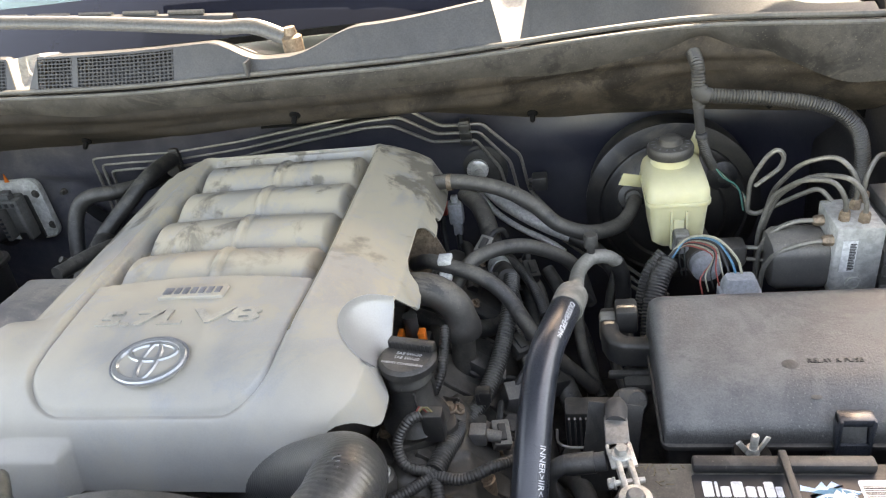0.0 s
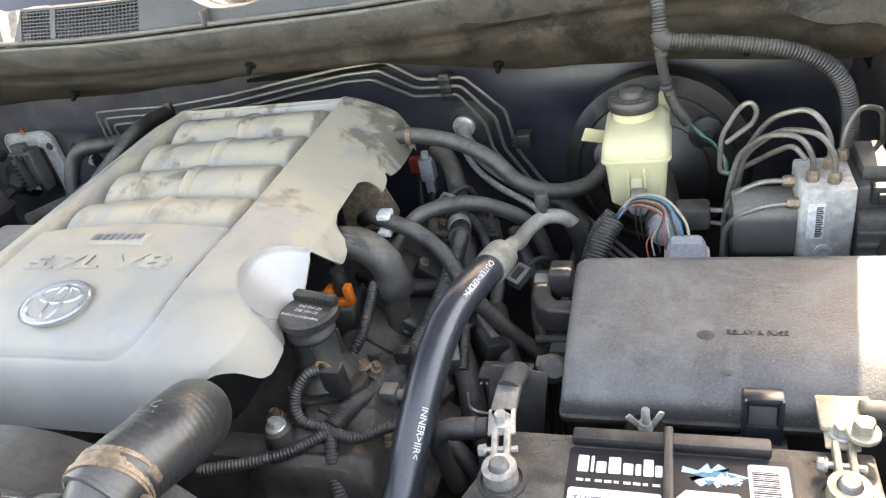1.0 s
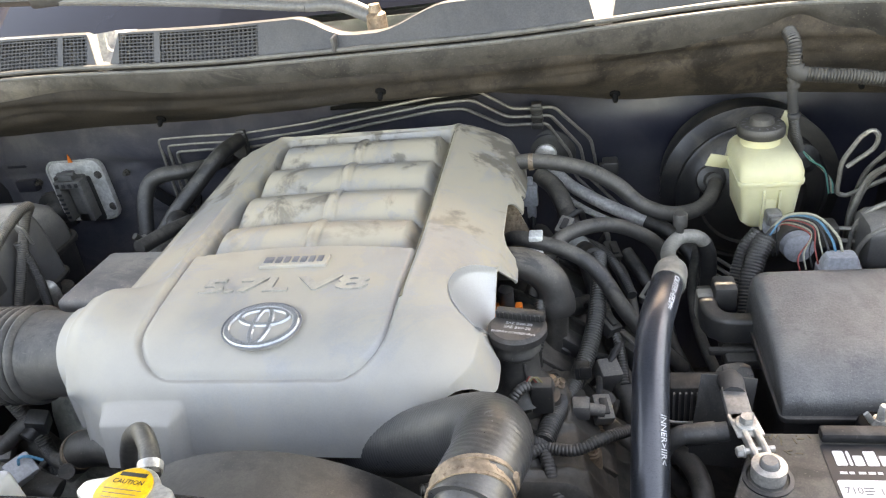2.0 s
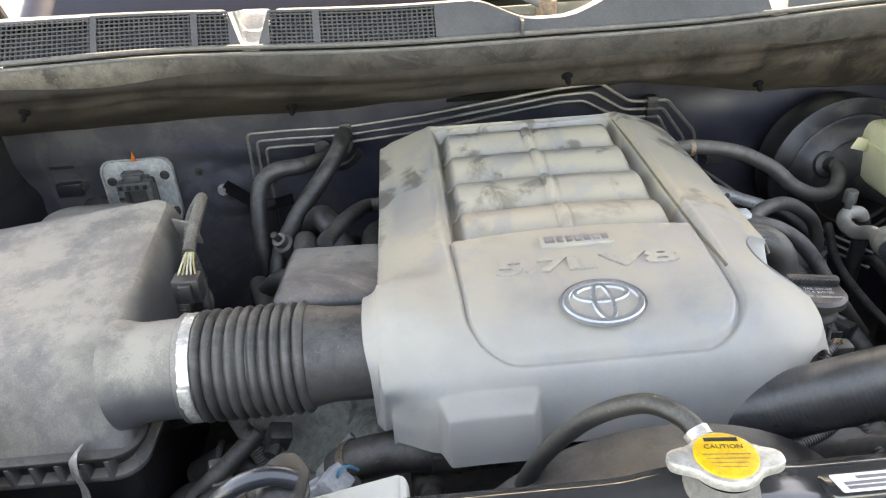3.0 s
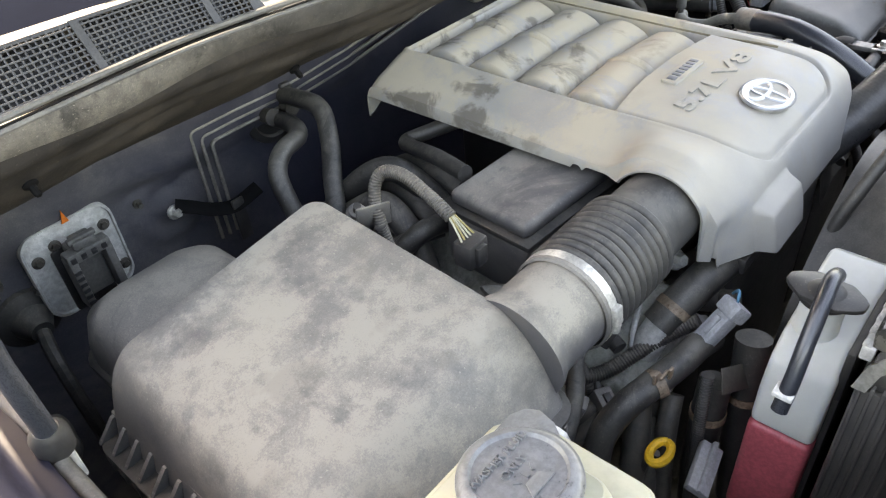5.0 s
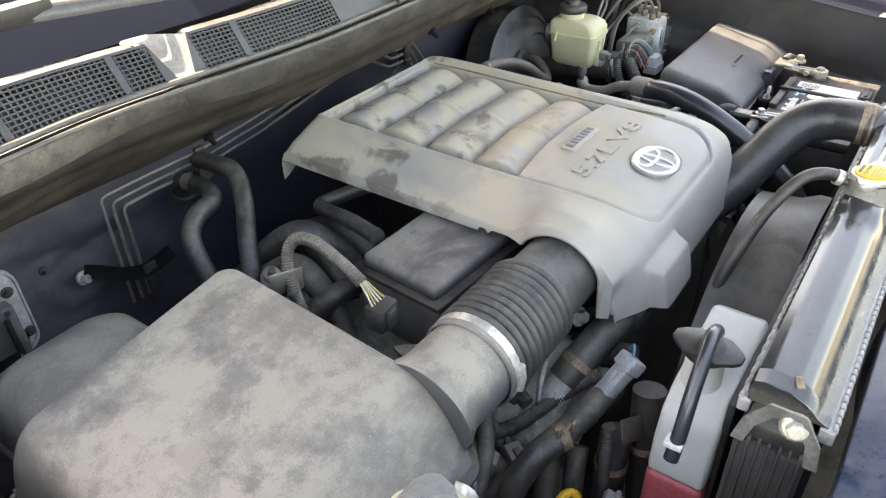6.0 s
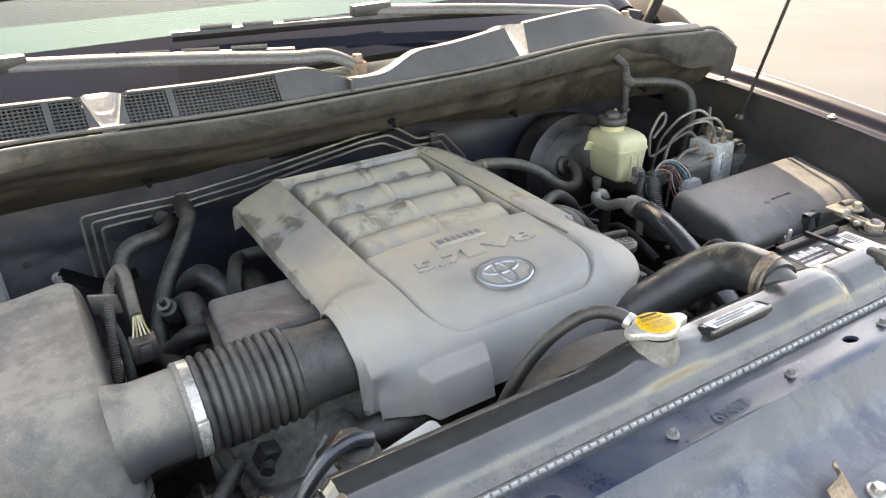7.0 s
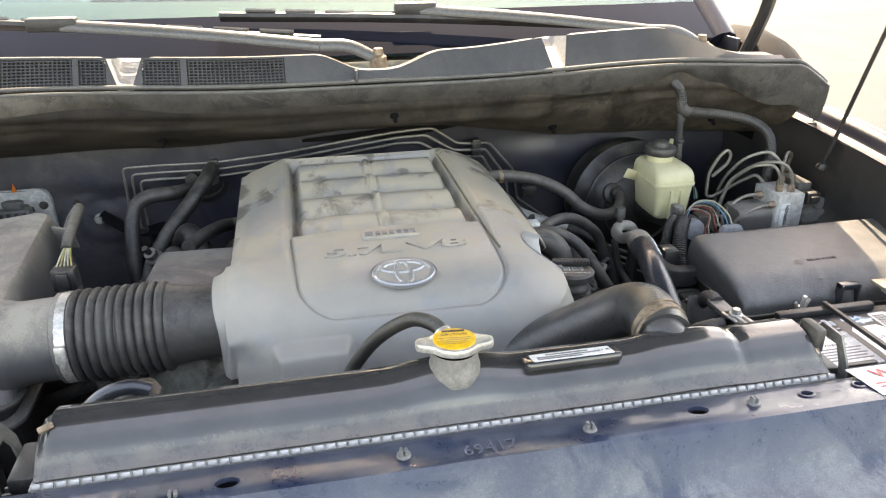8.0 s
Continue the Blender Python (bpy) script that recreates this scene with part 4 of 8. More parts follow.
def casting(u, v):
    """The ribbed front casting below the oil filler."""
    x, y = 0.165 + 0.215 * u, 0.515 + 0.205 * v
    z = 0.952 - 0.09 * ease(0.30, 0.38, x) - 0.05 * ease(0.53, 0.515, y) - 0.04 * ease(0.20, 0.165, x)
    z += 0.006 * math.exp(-(((x - 0.315 + 0.25 * (y - 0.6)) / 0.006) ** 2)) + 0.005 * math.exp(-(((y - 0.600 - 0.3 * (x - 0.25)) / 0.005) ** 2))
    z += 0.007 * math.exp(-((math.hypot(x - 0.246, y - 0.655) - 0.062) / 0.005) ** 2) - 0.006 * math.exp(-(((x - 0.285) / 0.018) ** 2 + ((y - 0.555) / 0.014) ** 2)) + 0.006 * math.exp(-(((y - 0.532 - 0.2 * (x - 0.2)) / 0.006) ** 2))
    z += 0.004 * noise.noise(Vector((x * 26, y * 26, 3.1))) + 0.010 * ease(0.05, 0.03, math.hypot(x - 0.246, y - 0.648))
    return x, y, z


part("front_casting", sheet(casting, 70, 66, 0.01), "grimy", engine, "grimy cast front cover")
part("casting_skirt", box(0.17, 0.375, 0.522, 0.70, 0.60, 0.868, 0.02), "grimy", engine)
for x, y, z in ((0.330, 0.60, 0.928), (0.345, 0.67, 0.905), (0.243, 0.697, 0.968), (0.185, 0.60, 0.955)):
    part("casting_bolt", merge(lathe([(0.013, -0.02), (0.012, 0.004)], 14, Matrix.Translation((x, y, z - 0.004))), bolt((x, y, z), (0, 0, 1), 0.0065, 0.008, 1.4)), "rusty", engine)
part("mount_lug", lathe([(0.024, -0.03), (0.018, -0.004), (0.0165, 0.012), (0.013, 0.015)], 18, Matrix.Translation((0.215, 0.560, 0.968))), "grimy", engine)
part("lug_bolt", bolt((0.215, 0.560, 0.983), (0, -0.1, 1), 0.0080, 0.009), "steel", engine)
for x, y, z, r, way in ((0.338, 0.745, 0.855, 0.022, (0.3, -0.4, 0.8)), (0.37, 0.86, 0.87, 0.02, (0, 0, 1)), (0.42, 0.75, 0.80, 0.025, (0.2, -0.5, 0.6)), (-0.24, 0.55, 0.93, 0.022, (0, -1, 0.4)), (-0.42, 0.60, 0.82, 0.03, (0, -1, 0.4))):
    part("sensor_body", lathe([(r, -0.05), (r, 0.015), (r * 0.8, 0.025), (r * 0.55, 0.028), (r * 0.55, 0.05)], 18, along(way, (x, y, z))), "grimy", engine)
HEAD = Matrix.Translation((0.285, 0.80, 0.905)) @ pose(0, 0, 0, 0, 38, 0)
for k in range(4):
    T = HEAD @ pose(-0.01, -0.12 + 0.115 * k, 0.030)
    c_ = part("coil_pack", merge(turned(box(-0.028, 0.022, -0.016, 0.016, 0.0, 0.022, 0.004), T), turned(lathe([(0.019, -0.01), (0.019, 0.006), (0.015, 0.010)], 18), T)), "black", engine, "black ignition coil pack")
    part("coil_plug", turned(box(0.020, 0.046, -0.011, 0.011, 0.004, 0.020, 0.003), T), "dusty", c_)
    part("coil_bolt", turned(bolt((-0.022, 0.0, 0.022), (0, 0, 1), 0.0055, 0.006), T), "rusty", c_)
    part("coil_lead", turned(tube([(0.045, 0, 0.012), (0.062, 0.004, 0.016), (0.075, 0.02, 0.010), (0.085, 0.05, 0.006)], 0.0048, 8, 0.006), T), "tape", c_)
for k in range(7):
    part("cover_rib", turned(box(-0.07, 0.07, -0.0025, 0.0025, 0.026, 0.036, 0.002), HEAD @ pose(0, -0.20 + 0.068 * k, 0)), "grimy", engine)
part("filler_flange", prism(rounded(-0.045, 0.045, -0.035, 0.035, 0.02), -0.006, 0.006, 0.002, m=Matrix.Translation((0.246, 0.648, 0.972)) @ pose(0, 0, 0, 0, 0, 30)), "grimy", engine)
for x, y in ((0.207, 0.628), (0.284, 0.668)):
    part("flange_bolt", bolt((x, y, 0.978), (0, 0, 1), 0.0062, 0.008, 1.5), "rusty", engine)
solo("lower_tray", box(-1.0, 1.0, -0.1, 1.40, 0.36, 0.42, 0.02), "grimy", "black splash tray under the engine", "tray", kind="structure")

# throttle-side resonator box beside the cover
reso = thing("air_resonator_box", (-0.33, 0.78, 0.98), "black plastic intake resonator box beside the engine cover", "resonator")
part("body", prism([(-0.43, 0.715), (-0.20, 0.700), (-0.20, 0.86), (-0.418, 0.868)], 0.965, 1.062, 0.012, 3), "dusty", reso)
part("lid", prism([(-0.424, 0.722), (-0.20, 0.708), (-0.20, 0.853), (-0.412, 0.861)], 1.064, 1.088, 0.010, 3), "dusty", reso)
part("seam", prism([(-0.434, 0.711), (-0.20, 0.696), (-0.20, 0.864), (-0.422, 0.872)], 1.058, 1.066, 0.002), "black", reso)

# ---- air filter box and intake hose ----
airbox = thing("air_filter_box", (-0.74, 0.75, 0.75), "dusty black plastic air filter box with clipped lid", "air filter box")


def lid_top(x, y):
    """The gently falling roof of the lid."""
    return 1.150 - 0.125 * max(0.0, 0.925 - y) - 0.055 * max(0.0, -0.62 - x) - 0.22 * max(0.0, -0.80 - x) + 0.014 * math.exp(-(((y - 0.625) / 0.06) ** 2)) * ease(-0.70, -0.60, x) - 0.003 * math.sin((x + y) * 14)


def lid_ring(k):
    """Outline of the lid at level k, 0 at the seam and 1 at the top."""
    g = k ** 4.0
    x0, x1 = -0.906 + 0.024 * k + 0.012 * g, -0.571 - 0.004 * k - 0.012 * g
    y0, y1 = 0.560 + 0.050 * k + 0.028 * g, 0.938 - 0.004 * k - 0.016 * g
    out = []
    for x, y in rounded(x0, x1, y0, y1, 0.016 + 0.004 * k, 6):
        out.append((x, y, 1.012 + (lid_top(x, y) - 1.012) * (1 - (1 - k) ** 1.25)))
    return out


rings = [lid_ring(k / 16) for k in range(17)]
lid_bm = bmesh.new()
rows = [[lid_bm.verts.new(p) for p in r] for r in rings]
n_ = len(rows[0])
for a, b in zip(rows, rows[1:]):
    for i in range(n_):
        lid_bm.faces.new((a[i], a[(i + 1) % n_], b[(i + 1) % n_], b[i]))
last = rings[-1]
cx_, cy_ = sum(p[0] for p in last) / n_, sum(p[1] for p in last) / n_
prev = rows[-1]
for s in (0.85, 0.6, 0.3):
    cur = []
    for p in last:
        x, y = cx_ + (p[0] - cx_) * s, cy_ + (p[1] - cy_) * s
        cur.append(lid_bm.verts.new((x, y, lid_top(x, y) + 0.001)))
    for i in range(n_):
        lid_bm.faces.new((prev[i], prev[(i + 1) % n_], cur[(i + 1) % n_], cur[i]))
    prev = cur
lid_bm.faces.new(prev)
lid = part("lid", lid_bm, "lid", airbox, "dusty grey-black domed lid")
part("outlet", tube([(-0.584, 0.623, 1.0685), (-0.565, 0.622, 1.0705), (-0.51, 0.617, 1.076), (-0.478, 0.615, 1.077)], 0.058, 40, 0.003, lambda s, L: 0.0575 + 0.0075 * ease(0.040, 0.0, s) ** 2), "lid", lid)
part("outlet_rim", lathe([(0.060, 0), (0.063, 0.002), (0.063, 0.008), (0.060, 0.010)], 36, along((1, 0, 0.02), (-0.507, 0.616, 1.076)), caps=False), "dusty", lid)
part("lid_flange", prism(rounded(-0.928, -0.562, 0.547, 0.948, 0.035, 6), 1.008, 1.014, 0.0015), "black", airbox)
part("base_flange", prism(rounded(-0.926, -0.564, 0.549, 0.946, 0.035, 6), 0.975, 0.983, 0.002), "dusty", airbox)
part("base", loft([[(x, y, z) for x, y in rounded(-0.912 + g, -0.578 - g, 0.562 + g, 0.932 - g, 0.03, 6)] for z, g in ((0.74, 0.03), (0.86, 0.012), (1.010, 0.0))]), "black", airbox, "black lower half of the filter box")
part("lid_rim", box(-0.8995, -0.8935, 0.580, 0.936, 1.012, 1.041, 0.002), "dusty", airbox, "raised ribbed rim of the lid")
rib = box(-0.0028, 0.0028, -0.009, 0.009, -0.0128, 0.0128, 0.0006)
rib_me = mesh_of("flange_rib", rib, "dusty")
gusset_me = mesh_of("gusset", prism([(0, 0), (-0.026, 0), (-0.003, 0.024), (0, 0.024)], -0.003, 0.0025, m=pose(0, 0, 0, 90)), "dusty")
for k in range(14):
    piece("gusset", gusset_me, airbox, Matrix.Translation((-0.8995, 0.590 + 0.0262 * k, 1.013)))
for k in range(13):
    piece("flange_rib", rib_me, airbox, Matrix.Translation((-0.919, 0.585 + 0.0275 * k, 0.9955)) @ pose(0, 0, 0, 0, 0, 90))
for k in range(12):
    piece("flange_rib", rib_me, airbox, Matrix.Translation((-0.90 + 0.0275 * k, 0.555, 0.9955)))
for x, y, way in ((-0.625, 0.543, 0), (-0.83, 0.543, 0), (-0.560, 0.86, 90)):
    c = thing("lid_clip", (x, y, 0.99), "bent steel lid clip on the filter box", "clip", "filter box clips")
    T = Matrix.Translation((x, y, 0.99)) @ pose(0, 0, 0, 0, 0, way)
    part("strap", turned(tube([(0, 0.012, 0.034), (0, -0.006, 0.036), (0, -0.012, 0.018), (0, -0.008, -0.008), (0, -0.012, -0.026)], 0.009, 8, 0.005, flat=0.18), T), "steel", c)
    part("loop", turned(tube([(-0.006, -0.010, -0.024), (-0.010, -0.014, -0.044), (0, -0.016, -0.056), (0.010, -0.014, -0.044), (0.006, -0.010, -0.024)], 0.0018, 6, 0.004), T), "rusty", c)
part("conduit_tab", turned(box(-0.022, 0.022, -0.002, 0.002, -0.018, 0.018, 0.003), Matrix.Translation((-0.552, 0.858, 1.128)) @ pose(0, 0, 0, 10, 0, -30)), "dusty", airbox)

hose = thing("intake_hose", (-0.42, 0.615, 1.02), "ribbed black rubber intake hose between filter box and engine", "intake hose")
part("cuff", tube([(-0.500, 0.616, 1.076), (-0.484, 0.616, 1.076)], 0.0615, 36, 0.004), "bellows", hose)
part("bellows", tube([(-0.487, 0.616, 1.0765), (-0.42, 0.615, 1.078), (-0.362, 0.614, 1.080)], 0.06, 40, 0.0014, lambda s, L: 0.0575 + 0.0075 * abs(math.sin(math.pi * (s / L * 10.0))) ** 0.7), "bellows", hose)
part("smooth_end", tube([(-0.364, 0.614, 1.080), (-0.352, 0.614, 1.080), (-0.31, 0.613, 1.080), (-0.262, 0.612, 1.080)], 0.055, 36, 0.006, lambda s, L: 0.0585 - 0.004 * ease(0.0, 0.03, s)), "bellows", hose)
cl = thing("hose_clamp", (-0.493, 0.616, 1.015), "bright steel worm-drive clamp round the intake hose", "hose clamp", "hose clamps")
part("strap", band((-0.493, 0.616, 1.076), (1, 0, 0.02), 0.0618, 0.013, 0.0014), "steel", cl)
part("screw_housing", turned(box(-0.0085, 0.0085, -0.008, 0.008, -0.014, 0.014, 0.003), Matrix.Translation((-0.493, 0.555, 1.086)) @ pose(0, 0, 0, -8) @ Matrix.Scale(0.85, 4)), "steel", cl)
part("screw", bolt((-0.493, 0.553, 1.075), (0, -0.05, -1), 0.0055, 0.010, 1.15), "steel", cl)

# duct dome behind the filter box
duct = thing("air_inlet_duct", (-0.76, 1.02, 0.8), "dusty black air inlet duct behind the filter box", "duct")
part("dome", loft([[(x, y, z) for x, y in rounded(-0.865 + g, -0.655 - g, 0.945 + g * 0.3, 1.10 - g, 0.04, 6)] for z, g in ((1.000, 0.002), (1.03, 0.004), (1.065, 0.012), (1.082, 0.03), (1.088, 0.055))]), "dusty", duct)
part("lower_duct", loft([[(x, y, z) for x, y in rounded(-0.863 + g, -0.657 - g, 0.947 + g, 1.098 - g, 0.04, 6)] for z, g in ((0.80, 0.01), (0.992, 0.0))]), "black", duct)
part("seam_rim", prism(rounded(-0.870, -0.650, 0.940, 1.105, 0.042, 6), 0.991, 1.001, 0.002), "black", duct)

# ---- the firewall's left half ----
modplate = thing("module_bracket", (-0.755, 1.29, 0.95), "cast grey bracket plate with a lever connector on the firewall", "bracket")
outer = rounded(-0.072, 0.068, -0.085, 0.066, 0.028, 6)
MP = Matrix.Translation((-0.768, 1.294, 1.008)) @ pose(0, 0, 0, 90)
part("plate", prism(outer, -0.004, 0.006, 0.002, m=MP), "cast", modplate)
part("rim", loft([[MP @ Vector((x * e, y * e, h)) for e, h in ((1.0, 0.006), (0.99, 0.010), (0.95, 0.010), (0.93, 0.006))] for x, y in outer + outer[:1]], False, False), "cast", modplate)
part("recess", prism(rounded(-0.036, 0.030, -0.085, 0.026, 0.006, 4), 0.006, 0.012, 0.002, m=MP), "black", modplate)
UPW = Matrix.Translation((0, 0, 0.020))
con = part("connector", turned(merge(box(-0.786, -0.744, 1.262, 1.284, 0.930, 1.022, 0.004), box(-0.780, -0.750, 1.254, 1.264, 1.012, 1.040, 0.003)), UPW), "connector", modplate, "dark grey lever-lock connector")
part("lever", turned(merge(box(-0.798, -0.786, 1.240, 1.268, 0.925, 1.010, 0.002), box(-0.744, -0.732, 1.240, 1.268, 0.925, 1.010, 0.002), box(-0.798, -0.732, 1.240, 1.262, 1.004, 1.022, 0.003)), UPW), "connector", con)
part("latch_head", turned(merge(box(-0.782, -0.748, 1.242, 1.262, 1.022, 1.036, 0.003), box(-0.786, -0.744, 1.246, 1.256, 1.032, 1.040, 0.002)), UPW), "connector", con)
for k in range(4):
    part("slot", box(-0.794 + 0.0155 * k, -0.786 + 0.0155 * k, 1.2385, 1.2410, 1.028, 1.037, 0.0005), "plain_black", con)
for k in range(6):
    part("tooth", box(-0.797, -0.787, 1.2375, 1.2405, 0.954 + 0.011 * k, 0.959 + 0.011 * k, 0.0005), "plain_black", con)
for x, z in ((-0.822, 1.028), (-0.718, 1.034), (-0.792, 1.040), (-0.712, 0.955)):
    part("plate_bolt", bolt((x, 1.288, z), (0, -1, 0), 0.006, 0.005), "grimy", modplate)
part("tab", prism([(0, 0), (0.011, 0), (0.006, 0.020)], 0, 0.002, m=Matrix.Translation((-0.772, 1.282, 1.070)) @ pose(0, 0, 0, 90)), "orange", modplate, "small orange tab")

brk = thing("line_bracket", (-0.60, 1.28, 0.99), "black steel bracket bolted to the firewall", "bracket")
part("stud", bolt((-0.610, 1.287, 0.993), (0.1, -1, 0.1), 0.008, 0.012), "steel", brk)
part("arm", tube([(-0.606, 1.283, 1.004), (-0.585, 1.272, 0.994), (-0.555, 1.262, 0.976), (-0.52, 1.252, 0.968), (-0.47, 1.250, 0.978)], 0.012, 8, 0.008, flat=0.2), "pocket", brk)
part("leg", box(-0.528, -0.505, 1.246, 1.252, 0.90, 0.98, 0.002), "black", brk)
for x, z in ((-0.88, 1.02), (-0.655, 1.03), (-0.84, 0.985)):
    solo("firewall_stud", bolt((x, 1.300, z), (0, -1, 0), 0.005, 0.01), "grimy", "small zinc-plated stud on the firewall", "stud", "firewall studs")
gr = thing("cable_grommet", (-0.86, 1.29, 0.93), "black rubber grommet where a cable meets the firewall", "grommet")
part("boot", lathe([(0.05, 0), (0.048, 0.012), (0.03, 0.02), (0.016, 0.05)], 24, along((0, -1, -0.1), (-0.865, 1.312, 0.945))), "rubber", gr)
part("cable", tube([(-0.865, 1.262, 0.94), (-0.875, 1.22, 0.92), (-0.88, 1.18, 0.86), (-0.88, 1.15, 0.75)], 0.010, 8, 0.015), "rubber", gr)

# brake lines along the firewall
lines = thing("brake_line_bundle", (0, 1.29, 1.10), "thin coated steel brake lines clipped along the firewall", "brake lines")
for k in range(3):
    d = 0.016 * k
    path = [(-0.545 + d, 1.283, 0.90), (-0.543 + d, 1.285, 1.107 - d), (-0.46, 1.285, 1.108 - d), (-0.352, 1.285, 1.106 - d), (-0.20, 1.285, 1.118 - d), (-0.06, 1.284, 1.136 - d * 0.9), (0.06, 1.285, 1.150 - d * 0.85), (0.145 - d, 1.287, 1.154 - d), (0.205 - d * 0.6, 1.291, 1.112 - d), (0.245, 1.295, 1.108 - d)]
    part("line", tube(bent(path), 0.0032, 8, 0.005), "line", lines)
    path = [(0.245, 1.295, 1.108 - d), (0.285 - d * 0.5, 1.30, 1.106 - d), (0.352 - d * 1.3, 1.31, 1.030 - d * 0.8), (0.364 - d * 1.4, 1.305, 0.955), (0.42 - d, 1.23, 0.925 - d * 0.4), (0.60, 1.03, 0.88 - d)]
    part("line", tube(bent(path), 0.0032, 8, 0.005), "line", lines)
for x, y, z in ((-0.352, 1.284, 1.090), (0.252, 1.297, 1.092)):
    b = part("line_clip", box(x - 0.010, x + 0.010, y - 0.009, y + 0.012, z - 0.026, z + 0.026, 0.003), "black", lines, "black plastic line clip")
    for k in range(3):
        part("finger", box(x - 0.012, x + 0.012, y - 0.012, y - 0.007, z - 0.022 + 0.016 * k, z - 0.012 + 0.016 * k, 0.002), "black", b)
lb = part("end_block", box(0.372, 0.402, 1.268, 1.300, 0.968, 0.996, 0.004), "black", lines, "black plastic line holder")
for k in range(3):
    part("finger", box(0.366, 0.373, 1.266, 1.280, 0.972 + 0.008 * k, 0.977 + 0.008 * k, 0.001), "black", lb)
solo("heat_shield_strip", turned(prism([(-0.20, 0.004), (0.24, 0.034), (0.28, 0.024), (0.1, -0.002)], -0.001, 0.001), Matrix.Translation((-0.03, 1.292, 1.135)) @ pose(0, 0, 0, 88)), "pocket", "black plastic strip behind the brake lines", "strip")

# heater hoses
for pts, r in (([(-0.385, 1.300, 1.060), (-0.392, 1.225, 1.070), (-0.425, 1.165, 1.083), (-0.475, 1.143, 1.085), (-0.502, 1.128, 1.062), (-0.508, 1.10, 1.01), (-0.505, 1.07, 0.94), (-0.50, 1.05, 0.86)], 0.0150), ([(-0.355, 1.300, 1.090), (-0.358, 1.25, 1.098), (-0.362, 1.18, 1.100), (-0.392, 1.13, 1.070), (-0.44, 1.08, 1.020), (-0.475, 1.03, 0.955), (-0.47, 0.96, 0.87)], 0.0155)):
    h_ = thing("heater_hose", pts[1], "dusty grey-black rubber heater hose from the firewall", "hose", "heater hoses")
    part("hose", tube(pts, r, 16, 0.008), "rubber", h_)
    part("pipe_end", lathe([(r * 0.8, -0.01), (r * 0.8, 0.014)], 16, along(Vector(pts[1]) - Vector(pts[0]), pts[0])), "grimy", h_)
for pts, r in (([(-0.235, 0.965, 1.090), (-0.282, 1.025, 1.062), (-0.303, 1.045, 1.052), (-0.322, 1.018, 1.060), (-0.345, 0.94, 1.078), (-0.366, 0.868, 1.086)], 0.0125), ([(-0.43, 1.12, 0.95), (-0.40, 1.05, 1.03), (-0.375, 1.0, 1.05), (-0.34, 0.95, 0.99), (-0.32, 0.92, 0.92)], 0.020), ([(-0.50, 0.96, 0.90), (-0.47, 0.92, 0.98), (-0.43, 0.90, 1.01), (-0.36, 0.90, 0.99)], 0.016), ([(-0.52, 1.05, 0.88), (-0.50, 0.98, 0.95), (-0.47, 0.88, 0.96), (-0.46, 0.80, 0.90)], 0.018)):
    solo("coolant_hose", tube(pts, r, 14, 0.008), "rubber", "grimy black rubber hose behind the resonator box", "hose", "coolant hoses")

hg = thing("heater_pipe_grommet", (-0.378, 1.30, 1.05), "dusty black rubber grommet round the heater pipes", "grommet")
part("ring", lathe([(0.058, 0.0), (0.056, 0.010), (0.044, 0.014), (0.040, 0.010), (0.036, 0.012), (0.0, 0.012)], 32, along((0, -1, 0), (-0.378, 1.306, 1.066)), caps=False), "rubber", hg)
for x in (-0.400, -0.357):
    part("pipe_stub", lathe([(0.0135, 0.0), (0.0135, 0.030), (0.015, 0.032), (0.015, 0.038)], 16, along((0, -1, 0.1), (x, 1.30, 1.072))), "grimy", hg, "brown pipe stub")
for pts, r, m_ in (([(-0.44, 1.10, 0.93), (-0.425, 1.04, 0.99), (-0.415, 0.99, 1.01), (-0.42, 0.93, 0.97), (-0.44, 0.88, 0.90)], 0.021, "dusthose"), ([(-0.335, 1.10, 0.92), (-0.345, 1.05, 0.98), (-0.36, 0.99, 1.00), (-0.38, 0.93, 0.98)], 0.017, "grimy"), ([(-0.50, 1.02, 0.90), (-0.47, 0.97, 0.955), (-0.43, 0.925, 0.985), (-0.39, 0.90, 0.99)], 0.013, "rubber"), ([(-0.27, 1.12, 0.95), (-0.29, 1.06, 0.99), (-0.30, 1.0, 1.01), (-0.30, 0.93, 1.00)], 0.024, "grimy")):
    solo("coolant_hose", tube(pts, r, 14, 0.008), m_, "grimy black rubber hose behind the resonator box", "hose", "coolant hoses")
vs = thing("vacuum_valve", (-0.45, 1.02, 1.0), "small dusty vacuum valve with a pale end", "valve")
part("body", lathe([(0.014, -0.03), (0.017, -0.02), (0.017, 0.012), (0.012, 0.016), (0.012, 0.028)], 18, along((-0.3, -0.5, 0.8), (-0.452, 1.02, 1.00))), "dusty", vs)
part("nipple", lathe([(0.006, 0.028), (0.006, 0.045)], 12, along((-0.3, -0.5, 0.8), (-0.452, 1.02, 1.00))), "grimy", vs)

# air mass sensor lead
lead = thing("sensor_lead", (-0.52, 0.78, 1.08), "dusty corrugated sensor lead with exposed wires and black plug", "wiring")
part("conduit", ribbed([(-0.565, 0.80, 1.03), (-0.555, 0.835, 1.09), (-0.543, 0.862, 1.145), (-0.525, 0.865, 1.172), (-0.518, 0.835, 1.178), (-0.520, 0.79, 1.165), (-0.522, 0.757, 1.150)], 0.0085, 0.0036, 0.0009), "dusthose", lead)
plug = part("plug", box(-0.540, -0.506, 0.716, 0.742, 1.098, 1.132, 0.003), "black", lead)
part("latch", box(-0.531, -0.515, 0.710, 0.718, 1.102, 1.128, 0.002), "black", plug)
